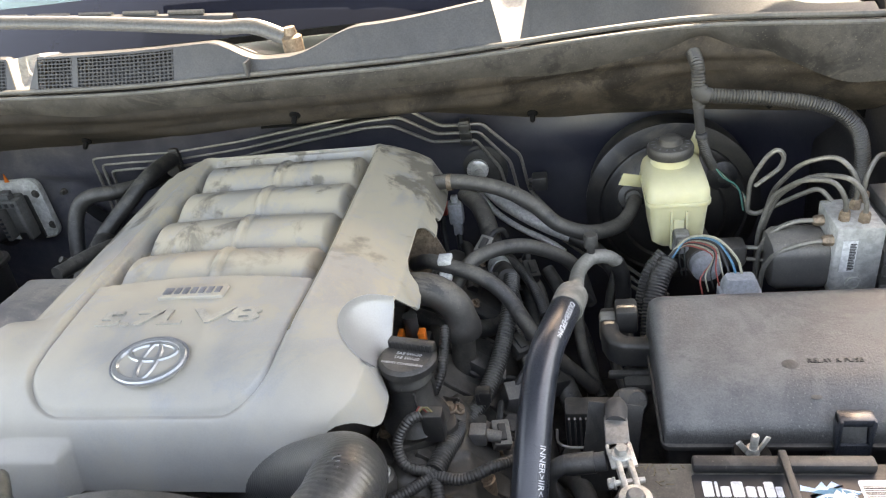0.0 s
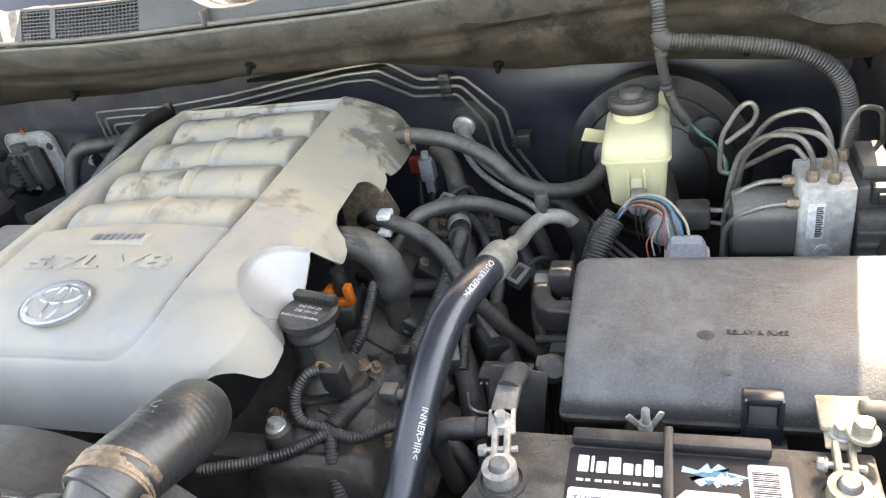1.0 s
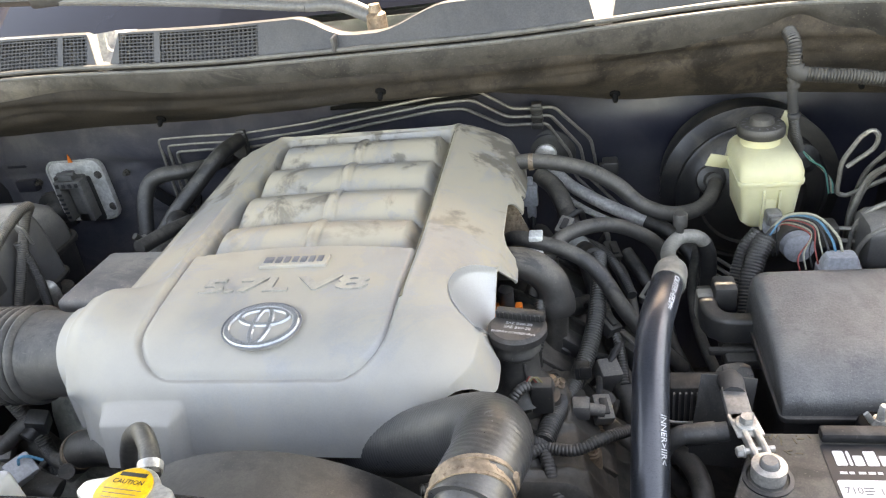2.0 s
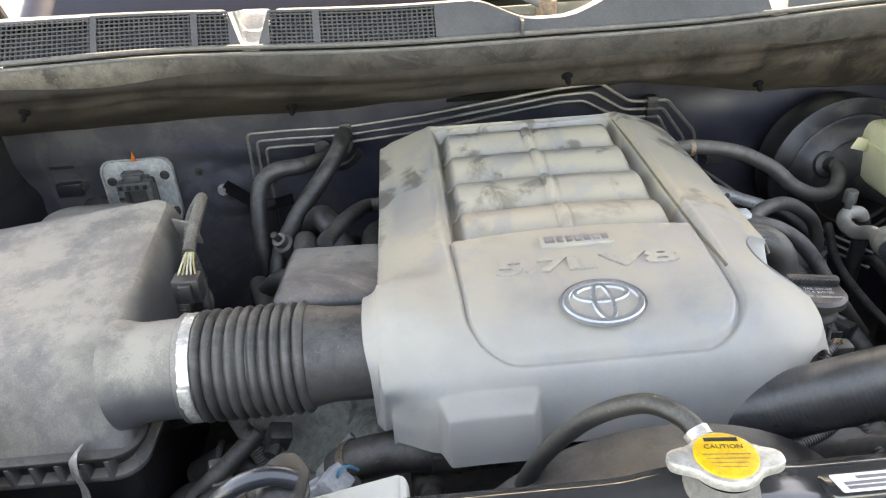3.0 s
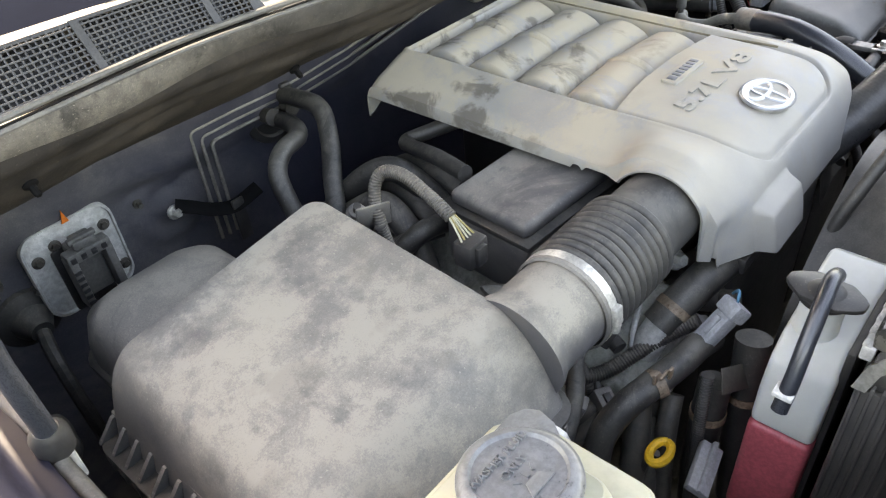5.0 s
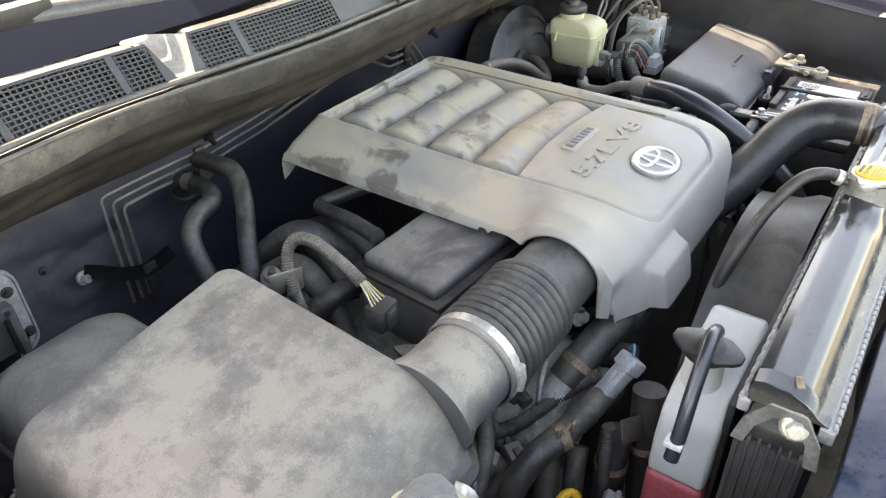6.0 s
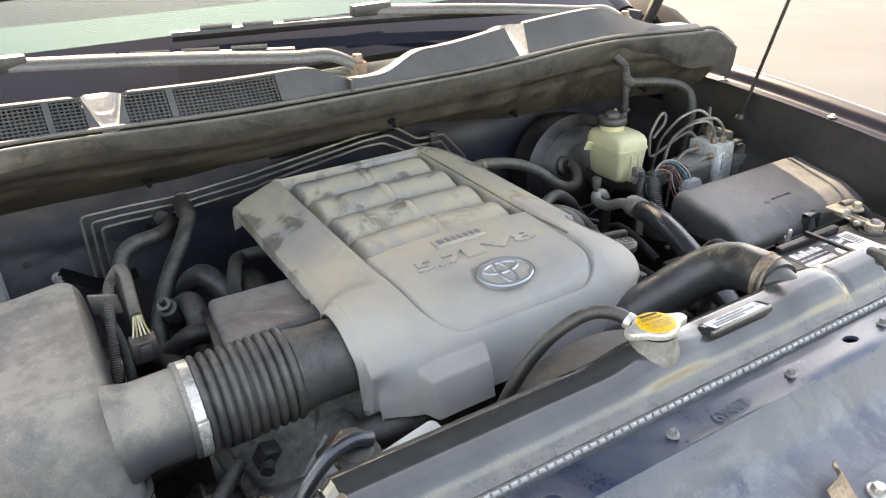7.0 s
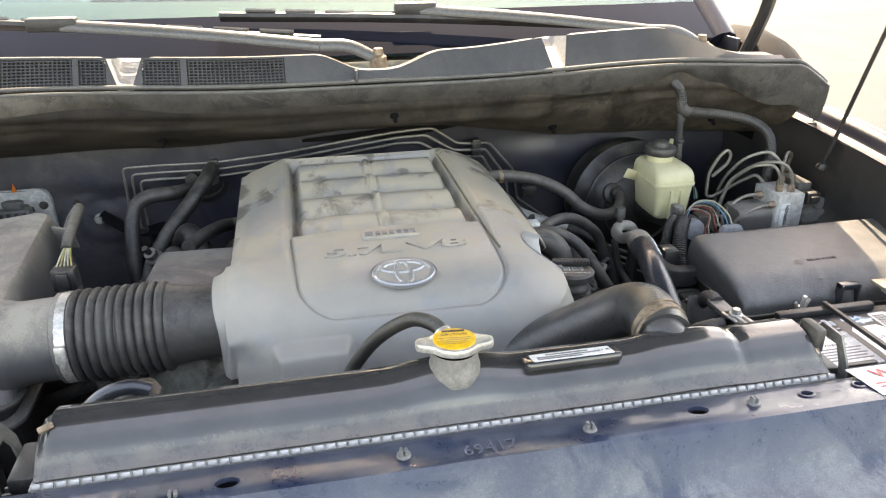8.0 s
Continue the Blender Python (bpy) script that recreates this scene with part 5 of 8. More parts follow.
for k in range(5):
    part("wire", tube([(-0.524 + 0.002 * k, 0.760, 1.152), (-0.529 + 0.0035 * k, 0.745, 1.142), (-0.534 + 0.0055 * k, 0.732, 1.131)], 0.0013, 5, 0.006), ("wire_w", "wire_y", "wire_w", "wire_w", "wire_y")[k], lead)
solo("sensor_lead_branch", ribbed([(-0.555, 0.845, 1.12), (-0.545, 0.84, 1.06), (-0.545, 0.83, 0.98), (-0.54, 0.82, 0.88)], 0.008, 0.0036, 0.0009), "conduit", "black corrugated wire conduit beside the filter box", "wiring")

# ---- washer filler, reservoir and what lies between ----
washer = thing("washer_bottle", (-0.80, 0.46, 0.9), "yellowed translucent washer fluid bottle with grey cap", "washer bottle")
def bottle_ring(z, a, b, c, d, r=0.022):
    return [(x, y, z) for x, y in rounded(-0.80 - a, -0.80 + b, 0.452 - c, 0.452 + d, r, 5)]


part("bottle", loft([bottle_ring(*q) for q in ((1.092, 0.098, 0.102, 0.056, 0.058, 0.016), (1.130, 0.098, 0.099, 0.056, 0.060, 0.016), (1.154, 0.097, 0.096, 0.055, 0.060, 0.014), (1.161, 0.095, 0.092, 0.052, 0.059, 0.014), (1.164, 0.093, 0.066, 0.050, 0.058, 0.014), (1.168, 0.091, 0.056, 0.050, 0.058, 0.014), (1.186, 0.084, 0.051, 0.047, 0.057, 0.013), (1.205, 0.075, 0.046, 0.043, 0.056, 0.012), (1.214, 0.071, 0.043, 0.041, 0.054, 0.012), (1.218, 0.066, 0.040, 0.039, 0.050, 0.012))]), "cream2", washer)
part("bottle_neck", lathe([(0.037, -0.014), (0.036, -0.002)], 32, Matrix.Translation((-0.798, 0.458, 1.226)) @ pose(0, 0, 0, -7, 3, 0)), "cream2", washer)
part("fluid_level", loft([bottle_ring(*q) for q in ((0.62, 0.09, 0.12, 0.05, 0.05, 0.016), (0.98, 0.098, 0.110, 0.055, 0.056, 0.016), (1.0915, 0.098, 0.102, 0.056, 0.058, 0.016))]), "fluid", washer, "pale blue fluid showing through the bottle")
WC = Matrix.Translation((-0.798, 0.458, 1.226)) @ pose(0, 0, 0, -7, 3, 0)
cap = part("cap", lathe([(0.036, -0.004), (0.0420, 0.001), (0.0425, 0.004), (0.0415, 0.009), (0.038, 0.0125), (0.033, 0.0130), (0.031, 0.0105), (0.0, 0.0115)], 40, WC, caps=False), "washcap", washer, "round clouded grey snap cap")
part("cap_tab", prism([(0.030, -0.026), (0.048, -0.018), (0.059, -0.007), (0.060, 0.004), (0.053, 0.014), (0.030, 0.026)], 0.002, 0.009, 0.002, m=WC @ pose(0, 0, 0, 0, 0, 28)), "washcap", cap)
part("cap_strap", prism([(-0.062, -0.006), (-0.036, -0.008), (-0.036, 0.008), (-0.062, 0.006)], 0.0, 0.004, 0.001, m=WC @ pose(0, 0, 0, 0, 0, 38)), "greypl", cap)
lettering("WASHER FLUID", 0.0085, WC @ pose(0, 0.016, 0.0122), "washcap", cap, 0.0012, "raised_lettering")
lettering("ONLY", 0.0085, WC @ pose(0, 0.004, 0.0122), "washcap", cap, 0.0012, "raised_lettering")
part("spray_symbol", prism([(-0.012, -0.020), (0.012, -0.020), (0.006, -0.010), (-0.006, -0.010)], 0.0112, 0.0128, 0.0005, m=WC), "washcap", cap)
for x_, w_ in ((-0.008, 40), (0.0, 0), (0.008, -40)):
    part("spray_mark", turned(box(-0.0012, 0.0012, -0.003, 0.003, 0.0112, 0.0128), WC @ pose(x_, -0.005, 0, 0, 0, w_)), "washcap", cap)

ps = thing("steering_fluid_cap", (-0.655, 0.45, 0.95), "black ribbed fluid reservoir cap", "cap")
part("cap", lathe([(0.036, -0.03), (0.038, 0.0), (0.038, 0.014), (0.034, 0.018), (0.0, 0.019)], 36, Matrix.Translation((-0.655, 0.455, 0.955)), caps=False), "dusty", ps)
part("grip", box(-0.685, -0.625, 0.449, 0.461, 0.972, 0.980, 0.003), "dusty", ps)
part("pot", lathe([(0.045, -0.20), (0.045, -0.03)], 28, Matrix.Translation((-0.655, 0.455, 0.955))), "black", ps)
solo("bracket_block", box(-0.70, -0.60, 0.50, 0.555, 0.80, 0.93, 0.008), "black", "black plastic bracket below the filter box", "bracket")

res = thing("coolant_reservoir", (-0.33, 0.39, 0.85), "milky white coolant reservoir holding pink-red coolant", "reservoir")
part("upper_shell", prism([(-0.255, 0.958), (-0.257, 1.094), (-0.266, 1.099), (-0.392, 1.068), (-0.417, 1.050), (-0.430, 1.012), (-0.433, 0.958)], -0.411, -0.343, 0.008, 3, pose(0, 0, 0, 90)), "white", res)
part("lower_shell", prism([(-0.254, 0.80), (-0.254, 0.957), (-0.433, 0.957), (-0.437, 0.80)], -0.4115, -0.3425, 0.008, 3, pose(0, 0, 0, 90)), "coolant", res, "coolant showing pink-red through the plastic")
part("filler_neck", lathe([(0.026, 0), (0.022, 0.012), (0.022, 0.042)], 24, Matrix.Translation((-0.369, 0.385, 1.064))), "white", res)
RC = Matrix.Translation((-0.367, 0.386, 1.106)) @ pose(0, 0, 0, 0, 0, 85)
rcap = part("cap", lathe([(0.024, 0.0), (0.026, 0.002), (0.026, 0.008), (0.020, 0.012), (0.012, 0.018), (0.0, 0.019)], 32, RC, caps=False), "black", res, "black twist cap with wings")
part("wing", prism([(-0.040, -0.006), (-0.034, -0.013), (-0.018, -0.024), (0.018, -0.024), (0.034, -0.013), (0.040, -0.006), (0.040, 0.006), (0.034, 0.013), (0.018, 0.024), (-0.018, 0.024), (-0.034, 0.013), (-0.040, 0.006)], 0.007, 0.013, 0.002, m=RC), "black", rcap)
rvh = thing("reservoir_hose", (-0.40, 0.38, 1.12), "short black hose from the reservoir cap", "hose")
part("hose", tube([(-0.350, 0.384, 1.128), (-0.372, 0.384, 1.136), (-0.402, 0.381, 1.128), (-0.432, 0.379, 1.098), (-0.450, 0.378, 1.062), (-0.463, 0.379, 1.028)], 0.0085, 14, 0.006), "shinyhose", rvh)
part("clip", box(-0.466, -0.448, 0.370, 0.390, 1.046, 1.052, 0.001), "whitepl", rvh, "pale nylon clip")

# hoses and wiring low between the filter box and the reservoir
rh = thing("lower_coolant_hose", (-0.47, 0.53, 0.90), "thick black rubber coolant hose with spring clamp", "hose")
part("hose", tube([(-0.535, 0.53, 0.72), (-0.532, 0.54, 0.82), (-0.520, 0.545, 0.90), (-0.490, 0.535, 0.940), (-0.455, 0.520, 0.958), (-0.415, 0.505, 0.972), (-0.375, 0.500, 0.972), (-0.33, 0.50, 0.95)], 0.0175, 18, 0.007), "rubber", rh)
part("clamp", band((-0.447, 0.515, 0.961), (0.7, -0.45, 0.2), 0.0178, 0.012, 0.0012), "rusty", rh)
part("clamp_ear", merge(box(-0.466, -0.458, 0.510, 0.514, 0.976, 0.992, 0.001), box(-0.448, -0.440, 0.500, 0.504, 0.976, 0.992, 0.001), box(-0.462, -0.444, 0.504, 0.508, 0.984, 0.988, 0.001)), "rusty", rh)
wh = thing("water_outlet_hose", (-0.30, 0.55, 0.95), "thick black hose under the engine cover with spring clamp", "hose")
part("hose", tube([(-0.20, 0.53, 0.99), (-0.26, 0.54, 0.99), (-0.315, 0.553, 0.972), (-0.345, 0.565, 0.945)], 0.024, 18, 0.007), "rubber", wh)
part("clamp", band((-0.325, 0.556, 0.966), (-0.7, 0.25, -0.55), 0.0242, 0.012, 0.0012), "rusty", wh)
part("pipe", tube([(-0.335, 0.56, 0.955), (-0.36, 0.57, 0.92), (-0.37, 0.58, 0.86)], 0.021, 16, 0.01), "cast", wh)
hl = thing("sensor_harness", (-0.42, 0.58, 0.90), "taped and corrugated engine wiring with a grey plug", "wiring")
part("branch", ribbed([(-0.475, 0.625, 1.00), (-0.462, 0.625, 0.95), (-0.445, 0.615, 0.905), (-0.44, 0.60, 0.87)], 0.011, 0.004, 0.0011), "dusthose", hl)
part("branch", ribbed([(-0.450, 0.615, 0.905), (-0.42, 0.595, 0.905), (-0.38, 0.572, 0.922), (-0.345, 0.545, 0.945), (-0.325, 0.52, 0.965)], 0.0105, 0.004, 0.0011), "dusthose", hl)
part("branch", ribbed([(-0.395, 0.475, 0.955), (-0.405, 0.47, 0.90), (-0.410, 0.465, 0.82), (-0.41, 0.46, 0.72)], 0.0085, 0.004, 0.001), "conduit", hl)
GP = Matrix.Translation((-0.352, 0.488, 0.998)) @ pose(0, 0, 0, 0, -46, -30) @ Matrix.Scale(0.84, 4)
gp = part("plug", turned(box(-0.038, 0.030, -0.014, 0.014, -0.013, 0.013, 0.004), GP), "greypl", hl, "grey wire connector")
part("plug_collar", turned(box(0.018, 0.042, -0.018, 0.018, -0.017, 0.017, 0.004), GP), "greypl", gp)
part("latch", turned(box(-0.02, 0.012, -0.005, 0.005, 0.012, 0.018, 0.002), GP), "greypl", gp)
part("wire", turned(tube([(0.04, 0, 0.004), (0.052, 0.004, 0.010), (0.055, 0.014, 0.004), (0.045, 0.026, -0.01)], 0.0022, 6, 0.005), GP), "wire_b", hl)
part("wire", turned(tube([(-0.036, 0.003, 0), (-0.055, 0.002, -0.004), (-0.075, 0, -0.02)], 0.0024, 6, 0.005), GP), "wire_r", hl)
part("wire", turned(tube([(-0.036, -0.004, 0), (-0.058, -0.004, -0.008), (-0.078, -0.002, -0.028)], 0.0026, 6, 0.005), GP), "wire_k", hl)
for k in range(5):
    part("wire", tube([(-0.245, 0.535, 0.955), (-0.238 + 0.003 * k, 0.522, 0.985 + 0.002 * k), (-0.215 + 0.004 * k, 0.512 - 0.002 * k, 1.005)], 0.0013, 5, 0.006), ("wire_y", "wire_w", "wire_g", "wire_y", "wire_k")[k], hl)
part("end_plug", box(-0.235, -0.185, 0.505, 0.535, 0.985, 1.010, 0.004), "black", hl)
dip = thing("dipstick", (-0.478, 0.477, 0.80), "yellow plastic ring handle of the dipstick", "dipstick")
part("ring", turned(tube([(0.019 * math.cos(2 * math.pi * k / 10), 0.011 * math.sin(2 * math.pi * k / 10), 0) for k in range(11)], 0.0058, 8, 0.004), Matrix.Translation((-0.472, 0.488, 0.875)) @ pose(0, 0, 0, -5)), "yellow", dip)
part("stem", tube([(-0.472, 0.492, 0.870), (-0.470, 0.505, 0.83), (-0.46, 0.52, 0.70)], 0.005, 8, 0.02), "black", dip)
for pts, r in (([(-0.375, 0.47, 0.93), (-0.385, 0.468, 0.88), (-0.392, 0.465, 0.80), (-0.39, 0.46, 0.70)], 0.021), ([(-0.33, 0.45, 0.98), (-0.345, 0.44, 0.90), (-0.35, 0.43, 0.80), (-0.35, 0.42, 0.70)], 0.022)):
    c_ = thing("cooler_hose", pts[0], "black rubber hose with rusty clamp beside the reservoir", "hose", "cooler hoses")
    part("hose", tube(pts, r, 16, 0.01), "rubber", c_)
    part("clamp", band(pts[1], Vector(pts[2]) - Vector(pts[1]), r + 0.0004, 0.011, 0.0014), "rusty", c_)
for pts, r, m_ in (([(-0.56, 0.60, 0.80), (-0.50, 0.58, 0.86), (-0.44, 0.555, 0.875), (-0.40, 0.53, 0.86)], 0.015, "grimy"), ([(-0.50, 0.53, 0.70), (-0.475, 0.52, 0.80), (-0.45, 0.53, 0.86), (-0.42, 0.55, 0.90)], 0.018, "grimy"), ([(-0.44, 0.48, 0.68), (-0.445, 0.49, 0.78), (-0.43, 0.50, 0.86), (-0.40, 0.51, 0.90)], 0.014, "grimy"), ([(-0.55, 0.66, 0.86), (-0.50, 0.64, 0.90), (-0.46, 0.63, 0.88), (-0.44, 0.62, 0.82)], 0.020, "grimy"), ([(-0.565, 0.52, 0.86), (-0.545, 0.515, 0.84), (-0.52, 0.50, 0.80), (-0.51, 0.49, 0.72)], 0.011, "dusthose")):
    solo("engine_hose", tube(pts, r, 14, 0.008), m_, "grimy pipe low beside the engine", "hose", "low engine hoses")
for pts, r, m_ in (([(-0.58, 0.58, 0.84), (-0.53, 0.585, 0.90), (-0.49, 0.60, 0.93), (-0.45, 0.63, 0.955)], 0.012, "dusthose"), ([(-0.60, 0.64, 0.80), (-0.56, 0.62, 0.86), (-0.51, 0.61, 0.88), (-0.46, 0.585, 0.87)], 0.016, "grimy"), ([(-0.47, 0.50, 0.74), (-0.455, 0.505, 0.80), (-0.43, 0.52, 0.84), (-0.39, 0.54, 0.86)], 0.013, "grimy"), ([(-0.58, 0.70, 0.92), (-0.52, 0.68, 0.95), (-0.47, 0.66, 0.97), (-0.42, 0.64, 0.985)], 0.010, "dusthose")):
    solo("engine_hose", tube(pts, r, 12, 0.008), m_, "grimy pipe low beside the engine", "hose", "low engine hoses")
for x, y, z, a in ((-0.50, 0.60, 0.915, 20), (-0.455, 0.575, 0.885, -25), (-0.54, 0.56, 0.85, 10)):
    wc_ = thing("small_wire_plug", (x, y, z), "small black wire plug among the engine hoses", "connector", "small wire plugs")
    T = Matrix.Translation((x, y, z)) @ pose(0, 0, 0, 20, 10, a)
    part("body", turned(box(-0.013, 0.013, -0.020, 0.020, -0.011, 0.011, 0.003), T), "dusty", wc_)
    part("latch", turned(box(-0.005, 0.005, -0.012, 0.010, 0.010, 0.015, 0.001), T), "black", wc_)
    part("lead", turned(tube([(0, 0.018, 0), (0.004, 0.034, 0.002), (0.010, 0.05, -0.010), (0.012, 0.06, -0.04)], 0.005, 8, 0.008), T), "tape", wc_)
for k in range(3):
    solo("loose_wire", tube([(-0.447, 0.61, 0.90), (-0.44 + 0.004 * k, 0.60, 0.885), (-0.43 + 0.006 * k, 0.585, 0.87 - 0.004 * k), (-0.415, 0.57, 0.855)], 0.003, 6, 0.008), "tape", "thin black wire leaving the loom", "wire", "loose wires")
wpl = thing("flat_grey_plug", (-0.45, 0.44, 0.855), "flat light grey wire plug low beside the reservoir", "connector")
part("body", turned(box(-0.034, 0.034, -0.014, 0.014, -0.007, 0.007, 0.002), Matrix.Translation((-0.448, 0.44, 0.855)) @ pose(0, 0, 0, 25, -8, 10)), "greypl", wpl)
part("rim", turned(box(-0.036, 0.036, -0.003, 0.003, 0.006, 0.013, 0.001), Matrix.Translation((-0.448, 0.44, 0.855)) @ pose(0, 0, 0, 25, -8, 10)), "greypl", wpl)
pl = thing("low_wire_plug", (-0.57, 0.52, 0.87), "grey-brown wire plug hanging below the filter box", "connector")
part("body", turned(box(-0.03, 0.03, -0.014, 0.014, -0.012, 0.012, 0.004), Matrix.Translation((-0.575, 0.520, 0.875)) @ pose(0, 0, 0, 0, 30, -20)), "dusty", pl)
part("lead", tube([(-0.553, 0.512, 0.862), (-0.535, 0.505, 0.83), (-0.52, 0.50, 0.78)], 0.006, 8, 0.01), "tape", pl)
bb = thing("sensor_block", (-0.41, 0.60, 0.97), "small black sensor body on the front casting", "sensor")
part("body", turned(box(-0.014, 0.014, -0.012, 0.012, -0.017, 0.017, 0.004), Matrix.Translation((-0.418, 0.600, 0.972)) @ pose(0, 0, 0, 20, 20, 15)), "black", bb)
part("socket", lathe([(0.010, 0), (0.010, 0.014)], 14, along((-0.3, -0.8, -0.2), (-0.421, 0.590, 0.966))), "black", bb)
solo("heat_tab", turned(box(-0.03, 0.03, -0.001, 0.001, -0.016, 0.016, 0.0008), Matrix.Translation((-0.372, 0.447, 0.948)) @ pose(0, 0, 0, -30, 20, -20)), "grimy", "rusty steel shield tab by the hoses", "shield")

# ---- radiator, support panel and shroud ----
rad = thing("radiator", (0, 0.28, 0.6), "radiator with a grey plastic top tank and aluminium crimp seam", "radiator")
prof = [(0.326, 1.128), (0.328, 1.150), (0.3245, 1.162), (0.315, 1.1662), (0.303, 1.1666), (0.289, 1.1645), (0.276, 1.157), (0.267, 1.148), (0.262, 1.1405), (0.256, 1.1355), (0.2505, 1.1325)]


def tank_at(u, v):
    x = -0.432 + 0.832 * u
    k = v * (len(prof) - 1)
    i = min(int(k), len(prof) - 2)
    y = prof[i][0] + (prof[i + 1][0] - prof[i][0]) * (k - i)
    z = prof[i][1] + (prof[i + 1][1] - prof[i][1]) * (k - i)
    end = ease(0.0, 0.012, min(u, 1 - u))
    z = 1.128 + (z - 1.128) * (0.72 + 0.28 * end)
    z += 0.008 * math.exp(-(((x + 0.024) / 0.055) ** 4)) * ease(1.13, 1.16, z) + 0.006 * math.exp(-(((x - 0.245) / 0.05) ** 4)) * ease(1.12, 1.16, z)
    z -= 0.0035 * math.exp(-(((x - 0.305) / 0.006) ** 2)) * ease(1.13, 1.15, z)
    return x, y, z


tank_bm = sheet(tank_at, 170, 40, 0.003)
part("top_tank", tank_bm, "tank", rad, "glossy dusty dark grey top tank, ground reflection painted along its foot")
for s, x in ((-1, -0.432), (1, 0.400)):
    part("tank_end", prism([(y, 1.128 + (z - 1.128) * 0.72) for y, z in prof], -0.002, 0.002, m=Matrix.Translation((x, 0, 0)) @ Matrix(((0, 0, 1, 0), (1, 0, 0, 0), (0, 1, 0, 0), (0, 0, 0, 1)))), "tank", rad)
part("crimp_strip", merge(box(-0.437, 0.405, 0.243, 0.258, 1.112, 1.129, 0.002), box(-0.437, 0.405, 0.322, 0.334, 1.112, 1.129, 0.002)), "crimp", rad, "aluminium seam strip")
tooth = box(-0.0043, 0.0043, -0.002, 0.002, -0.0029, 0.0029, 0.0008)
tooth_me = mesh_of("crimp", tooth, "crimp")
for k in range(75):
    piece("crimp", tooth_me, rad, Matrix.Translation((-0.430 + 0.0112 * k, 0.2450, 1.1305)) @ pose(0, 0, 0, -28))
for k in range(40):
    piece("crimp", tooth_me, rad, Matrix.Translation((-0.432 + 0.0205 * k, 0.332, 1.1305)) @ pose(0, 0, 0, 20))
part("core", box(-0.425, 0.393, 0.250, 0.326, 0.50, 1.113), "core", rad, "dark finned radiator core")
for s, x in ((-1, -0.450), (1, 0.406)):
    b = part("side_bracket", merge(box(x - 0.016, x + 0.016, 0.258, 0.325, 0.55, 1.105, 0.004), box(x - 0.012, x + 0.020, 0.262, 0.320, 1.105, 1.128, 0.004)), "black", rad, "black ribbed side bracket")
    face = Matrix(((0, 0, s, x + s * 0.017), (1, 0, 0, 0), (0, 1, 0, 0), (0, 0, 0, 1)))
    part("end_plate", prism([(0.248, 1.106), (0.252, 1.136), (0.270, 1.166), (0.302, 1.166), (0.322, 1.136), (0.328, 1.106), (0.316, 1.106), (0.310, 1.132), (0.296, 1.152), (0.274, 1.152), (0.264, 1.132), (0.260, 1.106)], 0.0, 0.003, m=face), "lead", rad, "bent steel end plate")
    for k in range(7):
        part("bracket_rib", box(x - 0.019, x + 0.019, 0.262 + 0.0095 * k, 0.2655 + 0.0095 * k, 0.80, 1.112, 0.001), "black", b)
part("bracket_bolt", bolt((-0.468, 0.277, 1.150), (-1, -0.15, 0.35), 0.0085, 0.010, 1.5), "steel", rad, "weathered hex bolt on the end plate")
part("bolt_washer", lathe([(0.0145, 0), (0.0145, 0.002), (0.010, 0.003)], 14, along((-1, -0.15, 0.35), (-0.4675, 0.277, 1.1495))), "rusty", rad)
part("rusty_tab", turned(box(-0.007, 0.007, -0.004, 0.004, -0.001, 0.002, 0.001), Matrix.Translation((-0.425, 0.287, 1.1645)) @ pose(0, 0, 0, 0, -10, 25)), "rusty", rad, "rusty bent tab on the tank end")
part("corner_tab", box(0.396, 0.410, 0.276, 0.308, 1.14, 1.172, 0.004), "grimy", rad, "worn metal corner tab")
part("filler_neck", lathe([(0.030, -0.006), (0.029, 0.004), (0.026, 0.012), (0.024, 0.026)], 32, Matrix.Translation((-0.024, 0.300, 1.165)), caps=False), "lead", rad, "pale corroded filler neck")
part("overflow_spout", tube([(-0.024, 0.322, 1.180), (-0.026, 0.340, 1.182)], 0.0055, 10, 0.006), "tank", rad)
part("hose_neck", tube([(0.2345, 0.345, 1.1545), (0.236, 0.325, 1.156), (0.243, 0.306, 1.155), (0.254, 0.289, 1.147), (0.263, 0.276, 1.135), (0.268, 0.268, 1.122)], 0.0250, 28, 0.005, lambda s, L: 0.0280 - 0.0180 * ease(0.010, 0.060, s)), "bighose", rad)

CAPM = Matrix.Translation((-0.024, 0.300, 1.192)) @ pose(0, 0, 0, -4, 0, -6)
n = 56
outline = []
for k in range(n):
    a = 2 * math.pi * k / n
    outline.append(((0.0265 + 0.0150 * ease(0.86, 0.98, abs(math.cos(a)))) * math.cos(a), 0.0265 * math.sin(a)))
rc = part("cap", prism(outline, 0.0, 0.0095, 0.0025, 2, CAPM), "steel", rad, "pressed steel pressure cap")
part("disc", lathe([(0.0225, 0.0085), (0.0225, 0.0112), (0.021, 0.0118), (0, 0.0119)], 40, CAPM, caps=False), "yellow", rc, "yellow caution disc")
lettering("CAUTION", 0.0062, CAPM @ pose(0, 0.007, 0.0120), "plain_black", rc, 0.0001, "printed_word")
part("warning_bar", turned(box(-0.012, 0.012, 0.0128, 0.0165, 0.0119, 0.0122), CAPM), "plain_black", rc)
for k in range(4):
    part("print_line", turned(box(-0.017 + 0.002 * k, 0.017 - 0.002 * k, -0.001 - 0.0042 * k, -0.0002 - 0.0042 * k, 0.0119, 0.0121), CAPM), "rusty", rc)
tag = thing("radiator_label_plate", (0.105, 0.284, 1.168), "white printed label on a raised plastic pad", "label")
